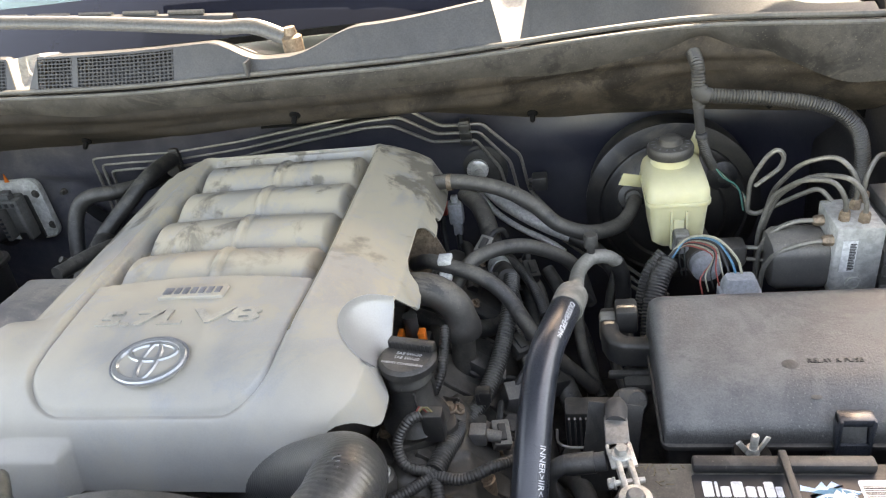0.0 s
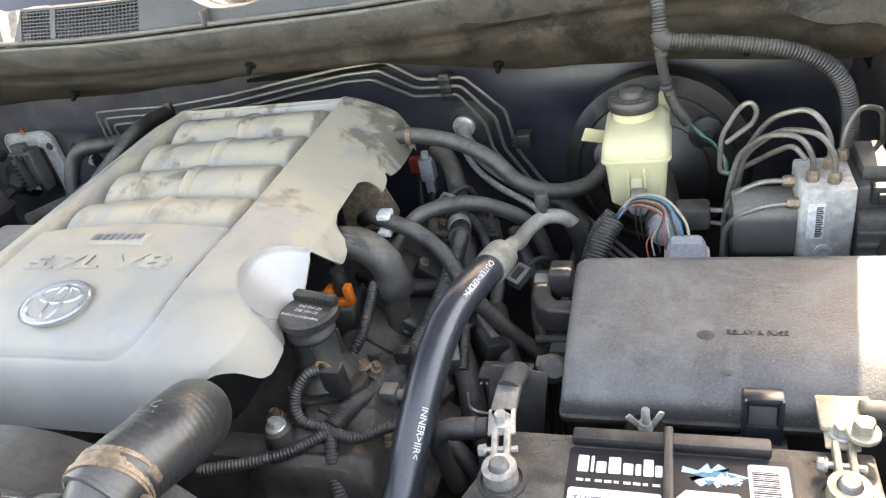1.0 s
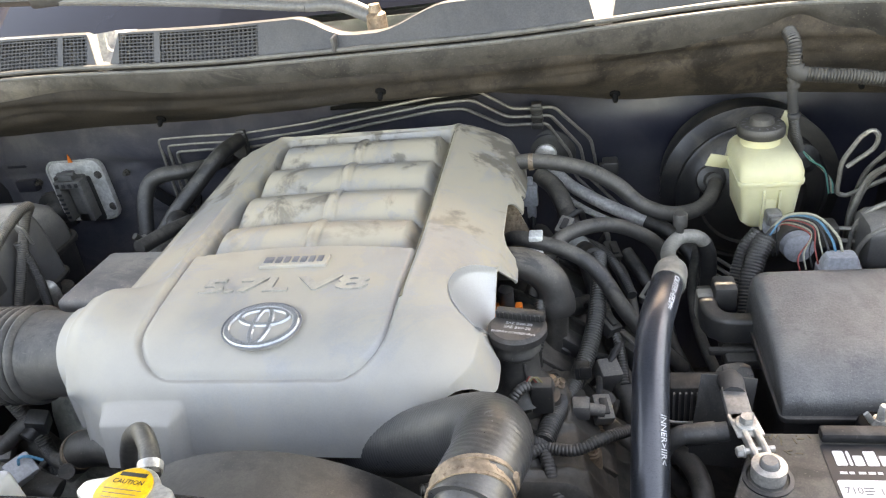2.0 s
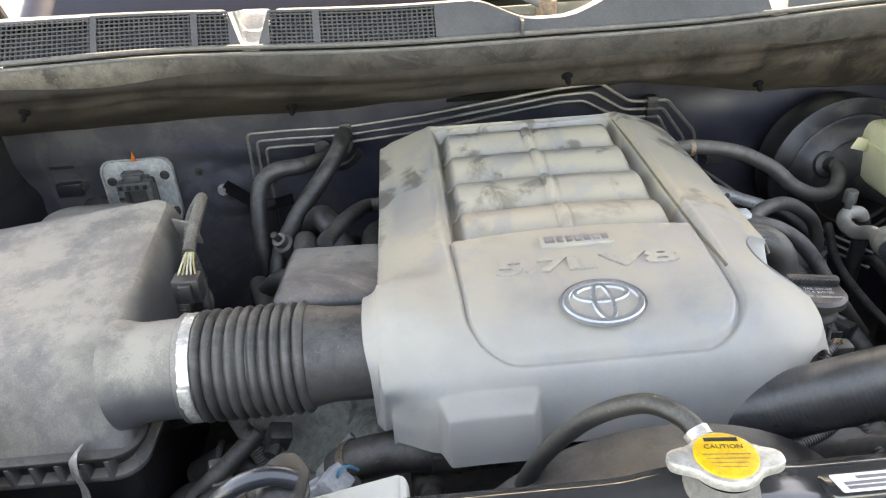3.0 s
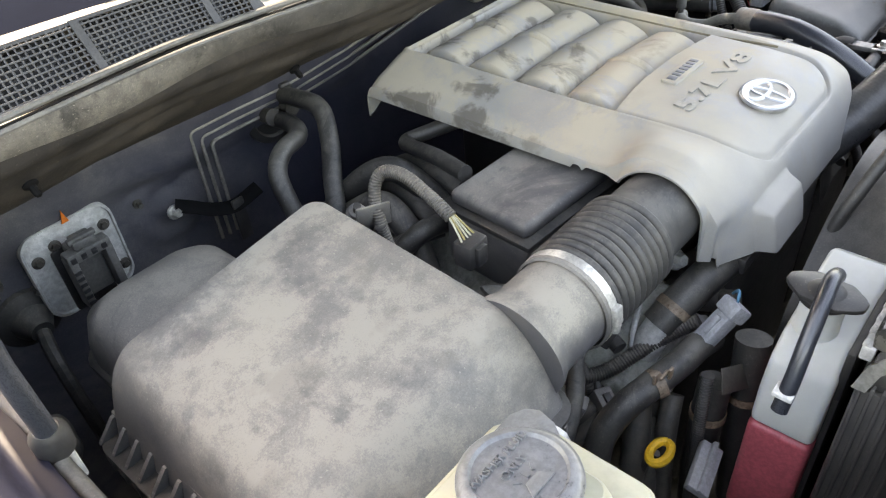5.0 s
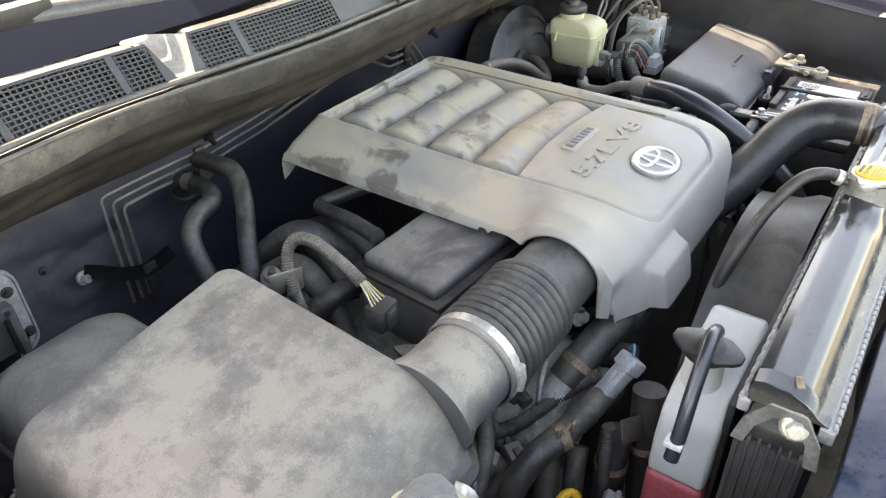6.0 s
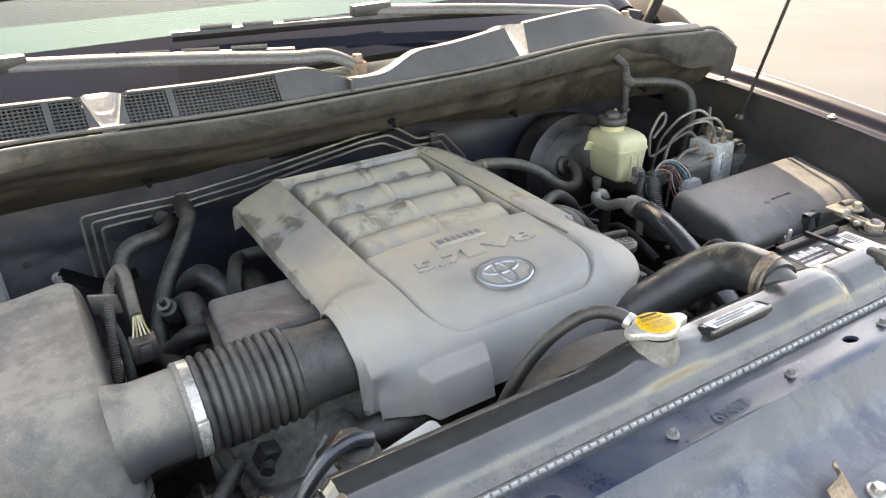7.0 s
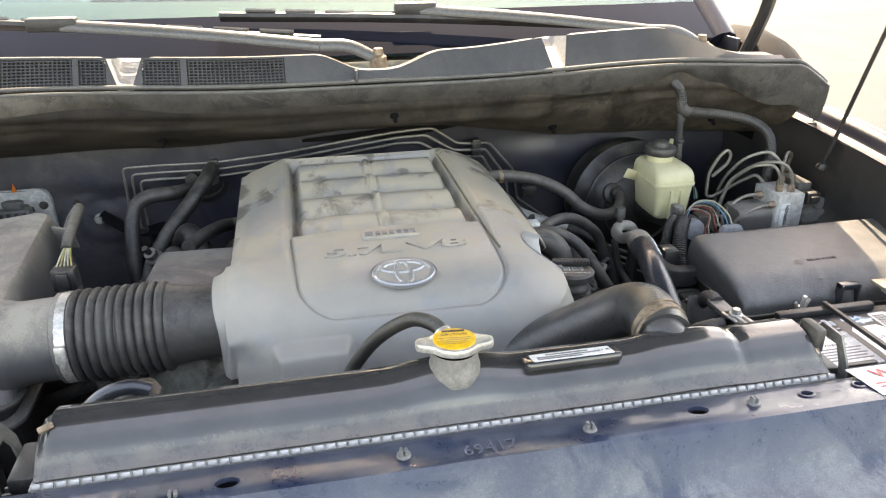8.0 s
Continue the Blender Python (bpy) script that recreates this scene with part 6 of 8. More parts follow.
PM = Matrix.Translation((0.105, 0.292, 1.1675)) @ pose(0, 0, 0, -13, 0, 0)
part("pad", prism(rounded(-0.055, 0.055, -0.014, 0.014, 0.006), -0.006, 0.003, 0.002, m=PM), "tank", tag)
part("paper", prism(rounded(-0.046, 0.046, -0.0105, 0.0105, 0.002), 0.0031, 0.0036, m=PM), "paper", tag)
for k, (a, b, y) in enumerate(((-0.028, 0.020, 0.005), (-0.040, 0.032, -0.001), (-0.040, 0.010, -0.006))):
    part("print_bar", turned(box(a, b, y - 0.0016, y + 0.0016, 0.0036, 0.0039), PM), "inkgrey", tag)
lettering("U R", 0.008, PM @ pose(0.038, 0.001, 0.0037), "plain_black", tag, 0.0001, "printed_letters")
oh = thing("overflow_hose", (-0.08, 0.40, 1.1), "thin black overflow hose from the radiator neck", "hose")
part("hose", tube([(-0.025, 0.332, 1.182), (-0.034, 0.352, 1.190), (-0.058, 0.378, 1.185), (-0.095, 0.402, 1.150), (-0.128, 0.420, 1.095), (-0.150, 0.435, 1.03), (-0.165, 0.44, 0.95), (-0.19, 0.44, 0.88)], 0.0085, 14, 0.006), "rubber", oh)
part("band", lathe([(0.0092, -0.004), (0.0105, -0.004), (0.0105, 0.004), (0.0092, 0.004)], 18, along((-0.3, 0.9, 0.3), (-0.0275, 0.338, 1.185)), caps=False), "steel", oh)

shroud = thing("fan_shroud", (0, 0.37, 0.8), "black plastic fan shroud behind the radiator", "fan shroud")
part("frame_panel", merge(box(-0.41, 0.38, 0.336, 0.345, 1.02, 1.088, 0.003), box(-0.41, -0.25, 0.336, 0.345, 0.5, 1.02, 0.003), box(0.24, 0.38, 0.336, 0.345, 0.5, 1.02, 0.003)), "black", shroud)
part("ring", lathe([(0.262, 0.0), (0.262, 0.02), (0.250, 0.045), (0.246, 0.10), (0.242, 0.10), (0.246, 0.045), (0.256, 0.02), (0.256, 0.0)], 64, along((0, 1, 0), (-0.005, 0.345, 0.845)), caps=False), "black", shroud)
fan = thing("cooling_fan", (-0.005, 0.41, 0.845), "black plastic cooling fan inside the shroud", "fan")
part("hub", lathe([(0.07, -0.02), (0.07, 0.03), (0.05, 0.04)], 24, along((0, 1, 0), (-0.005, 0.41, 0.845))), "black", fan)
blade_me = mesh_of("blade", sheet(lambda u, v: (0.065 + 0.165 * u, (v - 0.5) * (0.06 + 0.05 * u), 0.02 * (v - 0.5) + 0.012 * u), 6, 4, 0.003), "black")
for k in range(8):
    piece("blade", blade_me, fan, along((0, 1, 0), (-0.005, 0.41, 0.845)) @ pose(0, 0, 0, 0, 0, 45 * k))

# upper radiator hose
uh = thing("upper_radiator_hose", (0.2, 0.42, 1.12), "thick ribbed black radiator hose bending down to the tank", "hose")
UP = [(0.02, 0.562, 0.985), (0.08, 0.536, 1.006), (0.130, 0.508, 1.036), (0.178, 0.481, 1.076), (0.222, 0.455, 1.112), (0.244, 0.426, 1.136), (0.246, 0.388, 1.150), (0.238, 0.350, 1.156), (0.234, 0.328, 1.154)]
part("hose", tube(UP, 0.035, 32, 0.0016, lambda s, L: 0.0350 + 0.00018 * math.sin(s / 0.0052 * 2 * math.pi) - 0.002 * ease(L - 0.075, L - 0.05, s)), "bighose", uh)
part("clamp", merge(band((0.2358, 0.338, 1.1555), (0.15, -1, -0.02), 0.0335, 0.004, 0.0016), band((0.2380, 0.352, 1.1560), (0.15, -1, -0.02), 0.0335, 0.004, 0.0016), band((0.2369, 0.345, 1.1558), (0.15, -1, -0.02), 0.0334, 0.012, 0.0008)), "rusty", uh, "rusty spring clamp")
part("clamp_ear", merge(box(0.269, 0.279, 0.332, 0.338, 1.142, 1.158, 0.002), box(0.266, 0.274, 0.350, 0.358, 1.152, 1.168, 0.002)), "rusty", uh)

um_ = Matrix.Translation((0.247, 0.400, 1.1815)) @ pose(0, 0, 0, 14, 0, -88)
lettering("U R", 0.012, um_, "inkgrey", uh, 0.0003, "printed_letters")

# ---- the painted support panel at the front ----
sup = thing("radiator_support", (0, 0.15, 0.9), "dusty dark blue painted radiator support panel with holes and studs", "radiator support", kind="structure")
sprof = [(0.230, 1.06), (0.231, 1.130), (0.229, 1.137), (0.222, 1.140), (0.200, 1.1445), (0.187, 1.1470), (0.180, 1.1468), (0.1755, 1.1425), (0.152, 1.108), (0.146, 1.101), (0.137, 1.096), (0.104, 1.088), (0.070, 1.084), (0.030, 1.080), (0.010, 1.066), (0.004, 1.04), (0.0, 0.96)]
HOLES = [(0.210, 0.2045, 0.011, 0.008), (-0.255, 0.197, 0.011, 0.008), (0.338, 0.208, 0.007, 0.005), (0.405, 0.212, 0.006, 0.005), (-0.395, 0.20, 0.008, 0.006)]
STUDS = [(0.090, 0.199), (0.272, 0.203), (-0.095, 0.200), (-0.300, 0.188), (0.46, 0.2)]

rows_ = spline([(0, y, z) for y, z in sprof], 0.006)
bm_ = bmesh.new()
NX = 260
grid = []
for q in rows_:
    line_ = []
    for i in range(NX + 1):
        x = -0.80 + 1.60 * i / NX
        y, z = q.y, q.z
        back = 0.10 * ease(0.50, 0.80, abs(x))
        z -= 0.03 * ease(0.48, 0.60, abs(x))
        if 0.18 < y < 0.215 and z > 1.14:
            z += 0.0015 * math.sin(x * 13) - 0.004 * math.exp(-(((x - 0.0) / 0.10) ** 4) - (((y - 0.19) / 0.02) ** 4))
        if z < 1.086:
            y += 0.012 * math.exp(-(((x + 0.02) / 0.05) ** 4)) + 0.006 * math.sin(x * 20)
            z += 0.008 * math.sin(x * 9) - 0.014 * math.exp(-(((x - 0.2) / 0.06) ** 2))
        line_.append(bm_.verts.new((x, y + back, z)))
    grid.append(line_)
for a, b in zip(grid, grid[1:]):
    for i in range(NX):
        c = (a[i].co + b[i + 1].co) / 2
        if c.z > 1.128 and any(((c.x - hx) / ra) ** 2 + ((c.y - hy) / rb) ** 2 < 1 for hx, hy, ra, rb in HOLES):
            continue
        bm_.faces.new((a[i], a[i + 1], b[i + 1], b[i]))
for hx, hy, ra, rb in HOLES:
    for v in bm_.verts:
        e = math.hypot((v.co.x - hx) / ra, (v.co.y - hy) / rb)
        if v.co.z > 1.128 and 0.6 < e < 1.35 and len(v.link_faces) < 4:
            v.co.x, v.co.y = hx + (v.co.x - hx) / e * 1.08, hy + (v.co.y - hy) / e * 1.08
bmesh.ops.delete(bm_, geom=[v for v in bm_.verts if not v.link_faces], context="VERTS")
bmesh.ops.recalc_face_normals(bm_, faces=bm_.faces[:])
low_ = [[f.verts[k].co.copy() - Vector((0, -0.0008, 0.002)) for k in range(4)] for f in bm_.faces]
part("panel", bm_, "support", sup)
under_ = bmesh.new()
for q4 in low_:
    under_.faces.new([under_.verts.new(c) for c in q4])
bmesh.ops.remove_doubles(under_, verts=under_.verts[:], dist=0.0002)
part("panel_underside", under_, "support", sup)
for hx, hy, ra, rb in HOLES:
    nv_, hm_ = 36, pose(hx, hy, 1.1448 - (hy - 0.2) * 0.2, -8)
    rim_ = [[hm_ @ Vector(((ra + e) * 1.06 * math.cos(2 * math.pi * k / nv_), (rb + e) * 1.06 * math.sin(2 * math.pi * k / nv_), h)) for e, h in ((-0.0012, -0.004), (-0.0006, 0.0002), (0.0010, 0.0003), (0.0022, -0.0004))] for k in range(nv_)]
    part("hole_rim", loft(rim_ + rim_[:1], False, False), "support", sup)
lettering("69417", 0.022, pose(-0.012, 0.196, 1.1432, -5, 0, 2), "chalk", sup, 0.0003, "chalk_mark")
for x, y in STUDS:
    st = thing("support_clip", (x, y, 1.145), "small grey plastic clip stud in the support panel", "clip", "support panel clips")
    part("flange", lathe([(0.007, 0), (0.007, 0.0015), (0.005, 0.0025)], 16, Matrix.Translation((x, y, 1.1445))), "washcap", st)
    part("post", merge(box(x - 0.0038, x - 0.0008, y - 0.0033, y + 0.0033, 1.146, 1.1530, 0.001), box(x + 0.0008, x + 0.0038, y - 0.0033, y + 0.0033, 1.146, 1.152, 0.001)), "washcap", st)
for x, y, z in ((0.065, 0.070, 1.088), (0.19, 0.062, 1.083), (-0.12, 0.07, 1.09), (0.30, 0.06, 1.085), (-0.28, 0.07, 1.09)):
    part("panel_bolt", bolt((x, y, z), (0, -0.1, 1), 0.0075, 0.008), "steel", sup)
latch = thing("hood_latch", (0.03, 0.06, 1.06), "rusty hood latch with bent steel flap on the support", "latch")
part("flap", turned(sheet(lambda u, v: (-0.03 + 0.06 * u, -0.02 + 0.04 * v, 0.012 * math.sin(u * 5) + 0.016 * v), 12, 8, 0.0015), Matrix.Translation((0.025, 0.085, 1.095)) @ pose(0, 0, 0, 30, 0, 20)), "rusty", latch)
part("body", box(-0.04, 0.05, 0.03, 0.075, 1.03, 1.088, 0.006), "steel", latch)
part("lever", box(0.05, 0.085, 0.02, 0.05, 1.09, 1.10, 0.003), "black", latch)
solo("bumper_cover", sheet(lambda u, v: (-0.95 + 1.9 * u, -0.10 - 0.12 * v + 0.10 * abs(2 * u - 1) ** 2.5, 1.02 - 0.06 * v - 0.4 * v * v), 40, 12, 0.004), "black", "black plastic grille panel ahead of the support", "grille", kind="structure")
wtag = thing("warning_sticker", (0.43, 0.215, 1.14), "white warning sticker with red print on the support panel", "sticker")
part("paper", turned(box(-0.035, 0.10, -0.030, 0.026, 0.0, 0.0006), Matrix.Translation((0.445, 0.214, 1.1435)) @ pose(0, 0, 0, -6, 0, 0)), "paper", wtag)
lettering("WA", 0.026, Matrix.Translation((0.452, 0.222, 1.1442)) @ pose(0, 0, 0, -6, 0, 0), "redprint", wtag, 0.0002, "printed_word")
for k in range(3):
    part("print_bar", turned(box(-0.025, 0.085, -0.010 - 0.007 * k, -0.0075 - 0.007 * k, 0.0007, 0.0010), Matrix.Translation((0.445, 0.214, 1.1435)) @ pose(0, 0, 0, -6, 0, 0)), "redprint", wtag)

# ---- battery ----
bat = thing("battery", (0.65, 0.47, 0.80), "black car battery with a black and white top label", "battery")
part("case", prism([(0.468, 0.375), (0.815, 0.375), (0.815, 0.550), (0.500, 0.550), (0.468, 0.470)], 0.80, 0.990, 0.005), "black", bat)
part("top_cover", prism([(0.464, 0.372), (0.818, 0.372), (0.818, 0.553), (0.498, 0.553), (0.464, 0.470)], 0.992, 1.012, 0.004), "battery_top", bat, "black gritty battery top")
lab = part("label", prism(rounded(0.558, 0.750, 0.400, 0.536, 0.004, 4), 1.0121, 1.0128), "plain_black", bat, "black printed label with white fields")
part("label_field", prism(rounded(0.561, 0.642, 0.404, 0.490, 0.003, 3), 1.0129, 1.0132), "paper", lab)
part("label_field", prism([(0.654, 0.404), (0.712, 0.404), (0.712, 0.488), (0.704, 0.497), (0.662, 0.497), (0.654, 0.488)], 1.0129, 1.0132), "paper", lab)
part("label_field", prism(rounded(0.714, 0.747, 0.404, 0.530, 0.003, 3), 1.0129, 1.0132), "paper", lab)
for j, (e, f) in enumerate(((1.0, 0.0), (0.7, 0.8), (0.5, 2.1))):
    burst = [(0.686 + 0.004 * j + e * (0.022 + 0.010 * math.sin(5 * k + 1 + f)) * math.cos(2 * math.pi * k / 22), 0.515 - 0.002 * j + e * (0.010 + 0.005 * math.sin(3 * k + f)) * math.sin(2 * math.pi * k / 22)) for k in range(22)]
    part("label_picture", prism(burst, 1.0129, 1.0131 + 0.0001 * j), ("blueprint", "wire_b", "paleprint")[j], lab)
for a, b, h in ((0.567, 0.577, 0.019), (0.579, 0.582, 0.019), (0.584, 0.593, 0.013), (0.595, 0.606, 0.019), (0.608, 0.617, 0.013), (0.619, 0.624, 0.013), (0.626, 0.635, 0.019), (0.636, 0.6425, 0.013)):
    part("brand_shape", prism(rounded(a, b, 0.508, 0.508 + h, 0.0015, 3), 1.0129, 1.0132), "paleprint", lab)
for k in range(9):
    part("print_bar", box(0.567 + 0.0084 * k, 0.5735 + 0.0084 * k - 0.002 * (k % 3 == 1), 0.4975, 0.5005, 1.0129, 1.0131), "paleprint", lab)
lettering("710", 0.011, pose(0.573, 0.477, 1.0134), "inkgrey", lab, 0.0001, "printed_number")
lettering("165", 0.011, pose(0.603, 0.476, 1.0134), "inkgrey", lab, 0.0001, "printed_number")
lettering("27F-3", 0.011, pose(0.632, 0.475, 1.0134) @ Matrix.Diagonal((0.75, 1, 1, 1)), "inkgrey", lab, 0.0001, "printed_number")
lettering("WARNING", 0.008, pose(0.600, 0.457, 1.0134), "plain_black", lab, 0.0001, "printed_word")
lettering("SILVER", 0.012, pose(0.684, 0.462, 1.0134), "inkgrey", lab, 0.0001, "printed_word")
part("warning_mark", prism([(0.570, 0.4535), (0.577, 0.4535), (0.5735, 0.4605)], 1.0132, 1.0134), "yellow", lab)
for k in range(3):
    for x in (0.582, 0.612):
        part("print_bar", box(x, x + 0.009 - 0.002 * (k == 2), 0.4795 - 0.0035 * k, 0.4810 - 0.0035 * k, 1.0132, 1.0134), "inkgrey", lab)
for k in range(5):
    part("print_bar", box(0.565, 0.636 - 0.006 * (k % 2), 0.446 - 0.007 * k, 0.449 - 0.007 * k, 1.0132, 1.0134), "inkgrey", lab)
for k in range(17):
    part("barcode_bar", box(0.717, 0.7385, 0.486 + 0.0022 * k, 0.4869 + 0.0022 * k + 0.0006 * (k % 3 == 0), 1.0132, 1.0134), "plain_black", lab)
part("carry_ledge", box(0.560, 0.735, 0.537, 0.552, 1.0125, 1.025, 0.003), "black", bat)
for x, y in ((0.499, 0.491), (0.788, 0.500)):
    part("post", lathe([(0.016, 0), (0.016, 0.005), (0.0095, 0.006), (0.0088, 0.024), (0.007, 0.026)], 24, Matrix.Translation((x, y, 1.012))), "lead", bat, "lead battery post")
    part("post_ring", lathe([(0.024, 0.0), (0.024, 0.002), (0.020, 0.003), (0.019, 0.001)], 28, Matrix.Translation((x, y, 1.0118)), caps=False), "black", bat)
for x in (0.585, 0.715):
    cap_ = part("vent_cap", box(x - 0.03, x + 0.03, 0.378, 0.398, 1.013, 1.026, 0.003), "black", bat)
    part("vent_grip", box(x - 0.024, x + 0.024, 0.385, 0.391, 1.026, 1.029, 0.001), "black", cap_)
hd = thing("battery_hold_down", (0.648, 0.47, 1.03), "thin black steel bar clamping the battery down", "clamp")
part("bar", box(0.644, 0.652, 0.345, 0.552, 1.0255, 1.033, 0.002), "black", hd)
part("bar_end", box(0.634, 0.664, 0.335, 0.352, 1.010, 1.034, 0.003), "black", hd)
rng = random.Random(5)
grit_me = mesh_of("leaf_crumb", prism([(-0.004, -0.0006), (0.003, -0.0010), (0.004, 0.0003), (-0.002, 0.0009)], 0, 0.0006), "grime")
crumbs = thing("battery_top_litter", (0.77, 0.50, 1.012), "dry leaf crumbs scattered on the battery top", "litter")
for k in range(44):
    u, v = rng.random(), rng.random()
    x, y = (0.755 + 0.055 * u, 0.42 + 0.125 * v) if k % 3 else (0.505 + 0.05 * u, 0.52 + 0.028 * v)
    piece("crumb", grit_me, crumbs, Matrix.Translation((x, y, 1.0122)) @ pose(0, 0, 0, 0, 0, 360 * rng.random()) @ Matrix.Diagonal((0.4 + 0.8 * rng.random(), 1, 1, 1)))


def terminal(x, y, name, label, mat_, turn):
    t = thing(name, (x, y, 1.02), label, "terminal", "battery terminals")
    T = Matrix.Translation((x, y, 1.016)) @ pose(0, 0, 0, 0, 0, turn)
    part("ring", turned(lathe([(0.0098, 0), (0.0165, 0), (0.0165, 0.015), (0.0098, 0.016)], 28, None, caps=False), T), mat_, t)
    part("jaw", turned(merge(box(-0.009, -0.003, 0.012, 0.05, 0.002, 0.014, 0.0015), box(0.003, 0.009, 0.012, 0.05, 0.002, 0.014, 0.0015)), T), mat_, t)
    part("cross_bolt", turned(tube([(-0.022, 0.026, 0.008), (0.016, 0.026, 0.008)], 0.0032, 8, 0.006), T), "steel", t)
    part("cross_nut", turned(bolt((-0.014, 0.026, 0.008), (-1, 0, 0), 0.006, 0.006, 1.1), T), "steel", t)
    part("pad", turned(box(-0.014, 0.014, 0.044, 0.078, 0.006, 0.010, 0.002), T), mat_, t)
    part("stud_nut", turned(bolt((0, 0.060, 0.010), (0, 0, 1), 0.0075, 0.009, 1.5), T), "steel", t)
    return t


terminal(0.499, 0.491, "battery_terminal", "zinc battery clamp with stud nut and black cable", "steel", 9)
terminal(0.788, 0.500, "battery_terminal", "gold-toned battery clamp with white corrosion", "brass", -4)
gc = thing("ground_cable", (0.46, 0.56, 1.02), "taped black ground cable with crimped lug", "cable")
part("lug", box(0.474, 0.500, 0.555, 0.610, 1.016, 1.026, 0.003), "lead", gc)
part("cable", tube([(0.474, 0.556, 1.010), (0.452, 0.556, 1.006), (0.425, 0.558, 1.000), (0.408, 0.566, 0.965), (0.41, 0.58, 0.88)], 0.0105, 12, 0.006), "tape", gc)
part("cable_sleeve", tube([(0.462, 0.556, 1.008), (0.430, 0.557, 1.002)], 0.0120, 12, 0.004), "rubber", gc)
part("cable", tube([(0.487, 0.600, 1.020), (0.489, 0.625, 1.018), (0.488, 0.650, 0.99), (0.48, 0.68, 0.92)], 0.013, 12, 0.006), "tape", gc)
jx = thing("junction_box", (0.46, 0.685, 0.95), "ribbed black wire junction box behind the battery", "junction box")
part("body", box(0.428, 0.494, 0.668, 0.700, 0.905, 0.968, 0.004), "black", jx)
for k in range(9):
    part("body_rib", box(0.432 + 0.007 * k, 0.4345 + 0.007 * k, 0.664, 0.669, 0.910, 0.962), "dusty", jx)
part("clip", tube([(0.418, 0.655, 0.955), (0.42, 0.65, 0.935), (0.445, 0.648, 0.93), (0.49, 0.65, 0.935), (0.492, 0.655, 0.955)], 0.0018, 6, 0.006), "steel", jx)
solo("cable_shield", turned(box(-0.032, 0.032, -0.0012, 0.0012, -0.06, 0.06, 0.001), Matrix.Translation((0.482, 0.625, 0.955)) @ pose(0, 0, 0, -15, 8, 0)), "black", "thin black plastic shield behind the terminal", "shield")
pc = thing("positive_cable", (0.79, 0.58, 1.03), "stout positive cable with brass links", "cable")
part("link", box(0.775, 0.82, 0.560, 0.60, 1.028, 1.034, 0.002), "brass", pc)
part("cable", tube([(0.81, 0.585, 1.03), (0.84, 0.58, 1.03), (0.87, 0.56, 1.0), (0.88, 0.55, 0.92)], 0.010, 12, 0.008), "tape", pc)
part("link_nut", bolt((0.806, 0.552, 1.036), (0, 0, 1), 0.009, 0.012), "brass", pc)

# ---- relay and fuse box ----
fb = thing("relay_fuse_box", (0.74, 0.71, 0.9), "black grained plastic relay and fuse box with clipped lid", "fuse box")


FP = [(0.598, 0.990), (0.5985, 1.000), (0.601, 1.009), (0.607, 1.0155), (0.632, 1.0305), (0.644, 1.0365), (0.656, 1.0405), (0.700, 1.0480), (0.740, 1.0550), (0.772, 1.0605), (0.781, 1.0605), (0.787, 1.0570), (0.790, 1.050), (0.791, 0.990)]
ENDS = [(0.5390, 0.30), (0.5395, 0.66), (0.5410, 0.84), (0.5445, 0.925), (0.551, 0.98), (0.558, 1.0), (0.60, 1.0), (0.70, 1.0), (0.80, 1.0), (0.90, 1.0), (0.930, 1.0), (0.938, 0.96), (0.943, 0.85), (0.945, 0.5)]
fl = loft([[(x, 0.70 + (y - 0.70) * (0.985 + 0.015 * f), 0.990 + (z - 0.990) * f) for y, z in FP] for x, f in ENDS])
flid = part("lid", fl, "fuse", fb, "dusty grained black lid")
lettering("RELAY & FUSE", 0.0082, pose(0.7325, 0.672, 1.0436, 10) @ Matrix.Diagonal((1.16, 1, 1, 1)), "black", flid, 0.0007, "raised_lettering")
for x, y, r in ((0.684, 0.668, 0.0075), (0.703, 0.630, 0.005)):
    part("oil_spot", lathe([(r, 0.0), (r * 0.7, 0.0004), (0.0, 0.0005)], 14, pose(x, y, trace([(q, h) for q, h in FP if 0.60 < q < 0.775], y) + 0.0002, 10) @ Matrix.Diagonal((1.2, 0.9, 1, 1)), caps=False), "black", flid, "dark dried spot on the lid")
part("lid_rim", prism(rounded(0.536, 0.950, 0.593, 0.796, 0.010, 4), 0.984, 0.991, 0.001), "black", fb)
part("base", loft([[(x, y, z) for x, y in rounded(0.546 + g, 0.938 - g, 0.603 + g, 0.786 - g, 0.012, 4)] for z, g in ((0.80, 0.015), (0.90, 0.004), (0.985, 0.0))]), "black", fb, "glossy black lower half")
lt = part("latch", merge(box(0.714, 0.7185, 0.588, 0.606, 0.972, 1.032, 0.002), box(0.7465, 0.751, 0.588, 0.606, 0.972, 1.032, 0.002), box(0.714, 0.751, 0.590, 0.607, 1.022, 1.033, 0.003), box(0.716, 0.749, 0.5885, 0.600, 0.972, 0.998, 0.002)), "shinyhose", fb, "glossy black snap latch")
part("latch_tongue", turned(box(-0.013, 0.013, -0.003, 0.003, -0.013, 0.013, 0.002), Matrix.Translation((0.7325, 0.597, 1.009)) @ pose(0, 0, 0, -14)), "fuse", lt)
part("latch_foot", box(0.709, 0.756, 0.584, 0.606, 0.962, 0.974, 0.002), "black", lt)
wing_nut = thing("hold_down_wing_nut", (0.626, 0.572, 1.0), "zinc wing nut on a threaded hold-down rod", "wing nut")
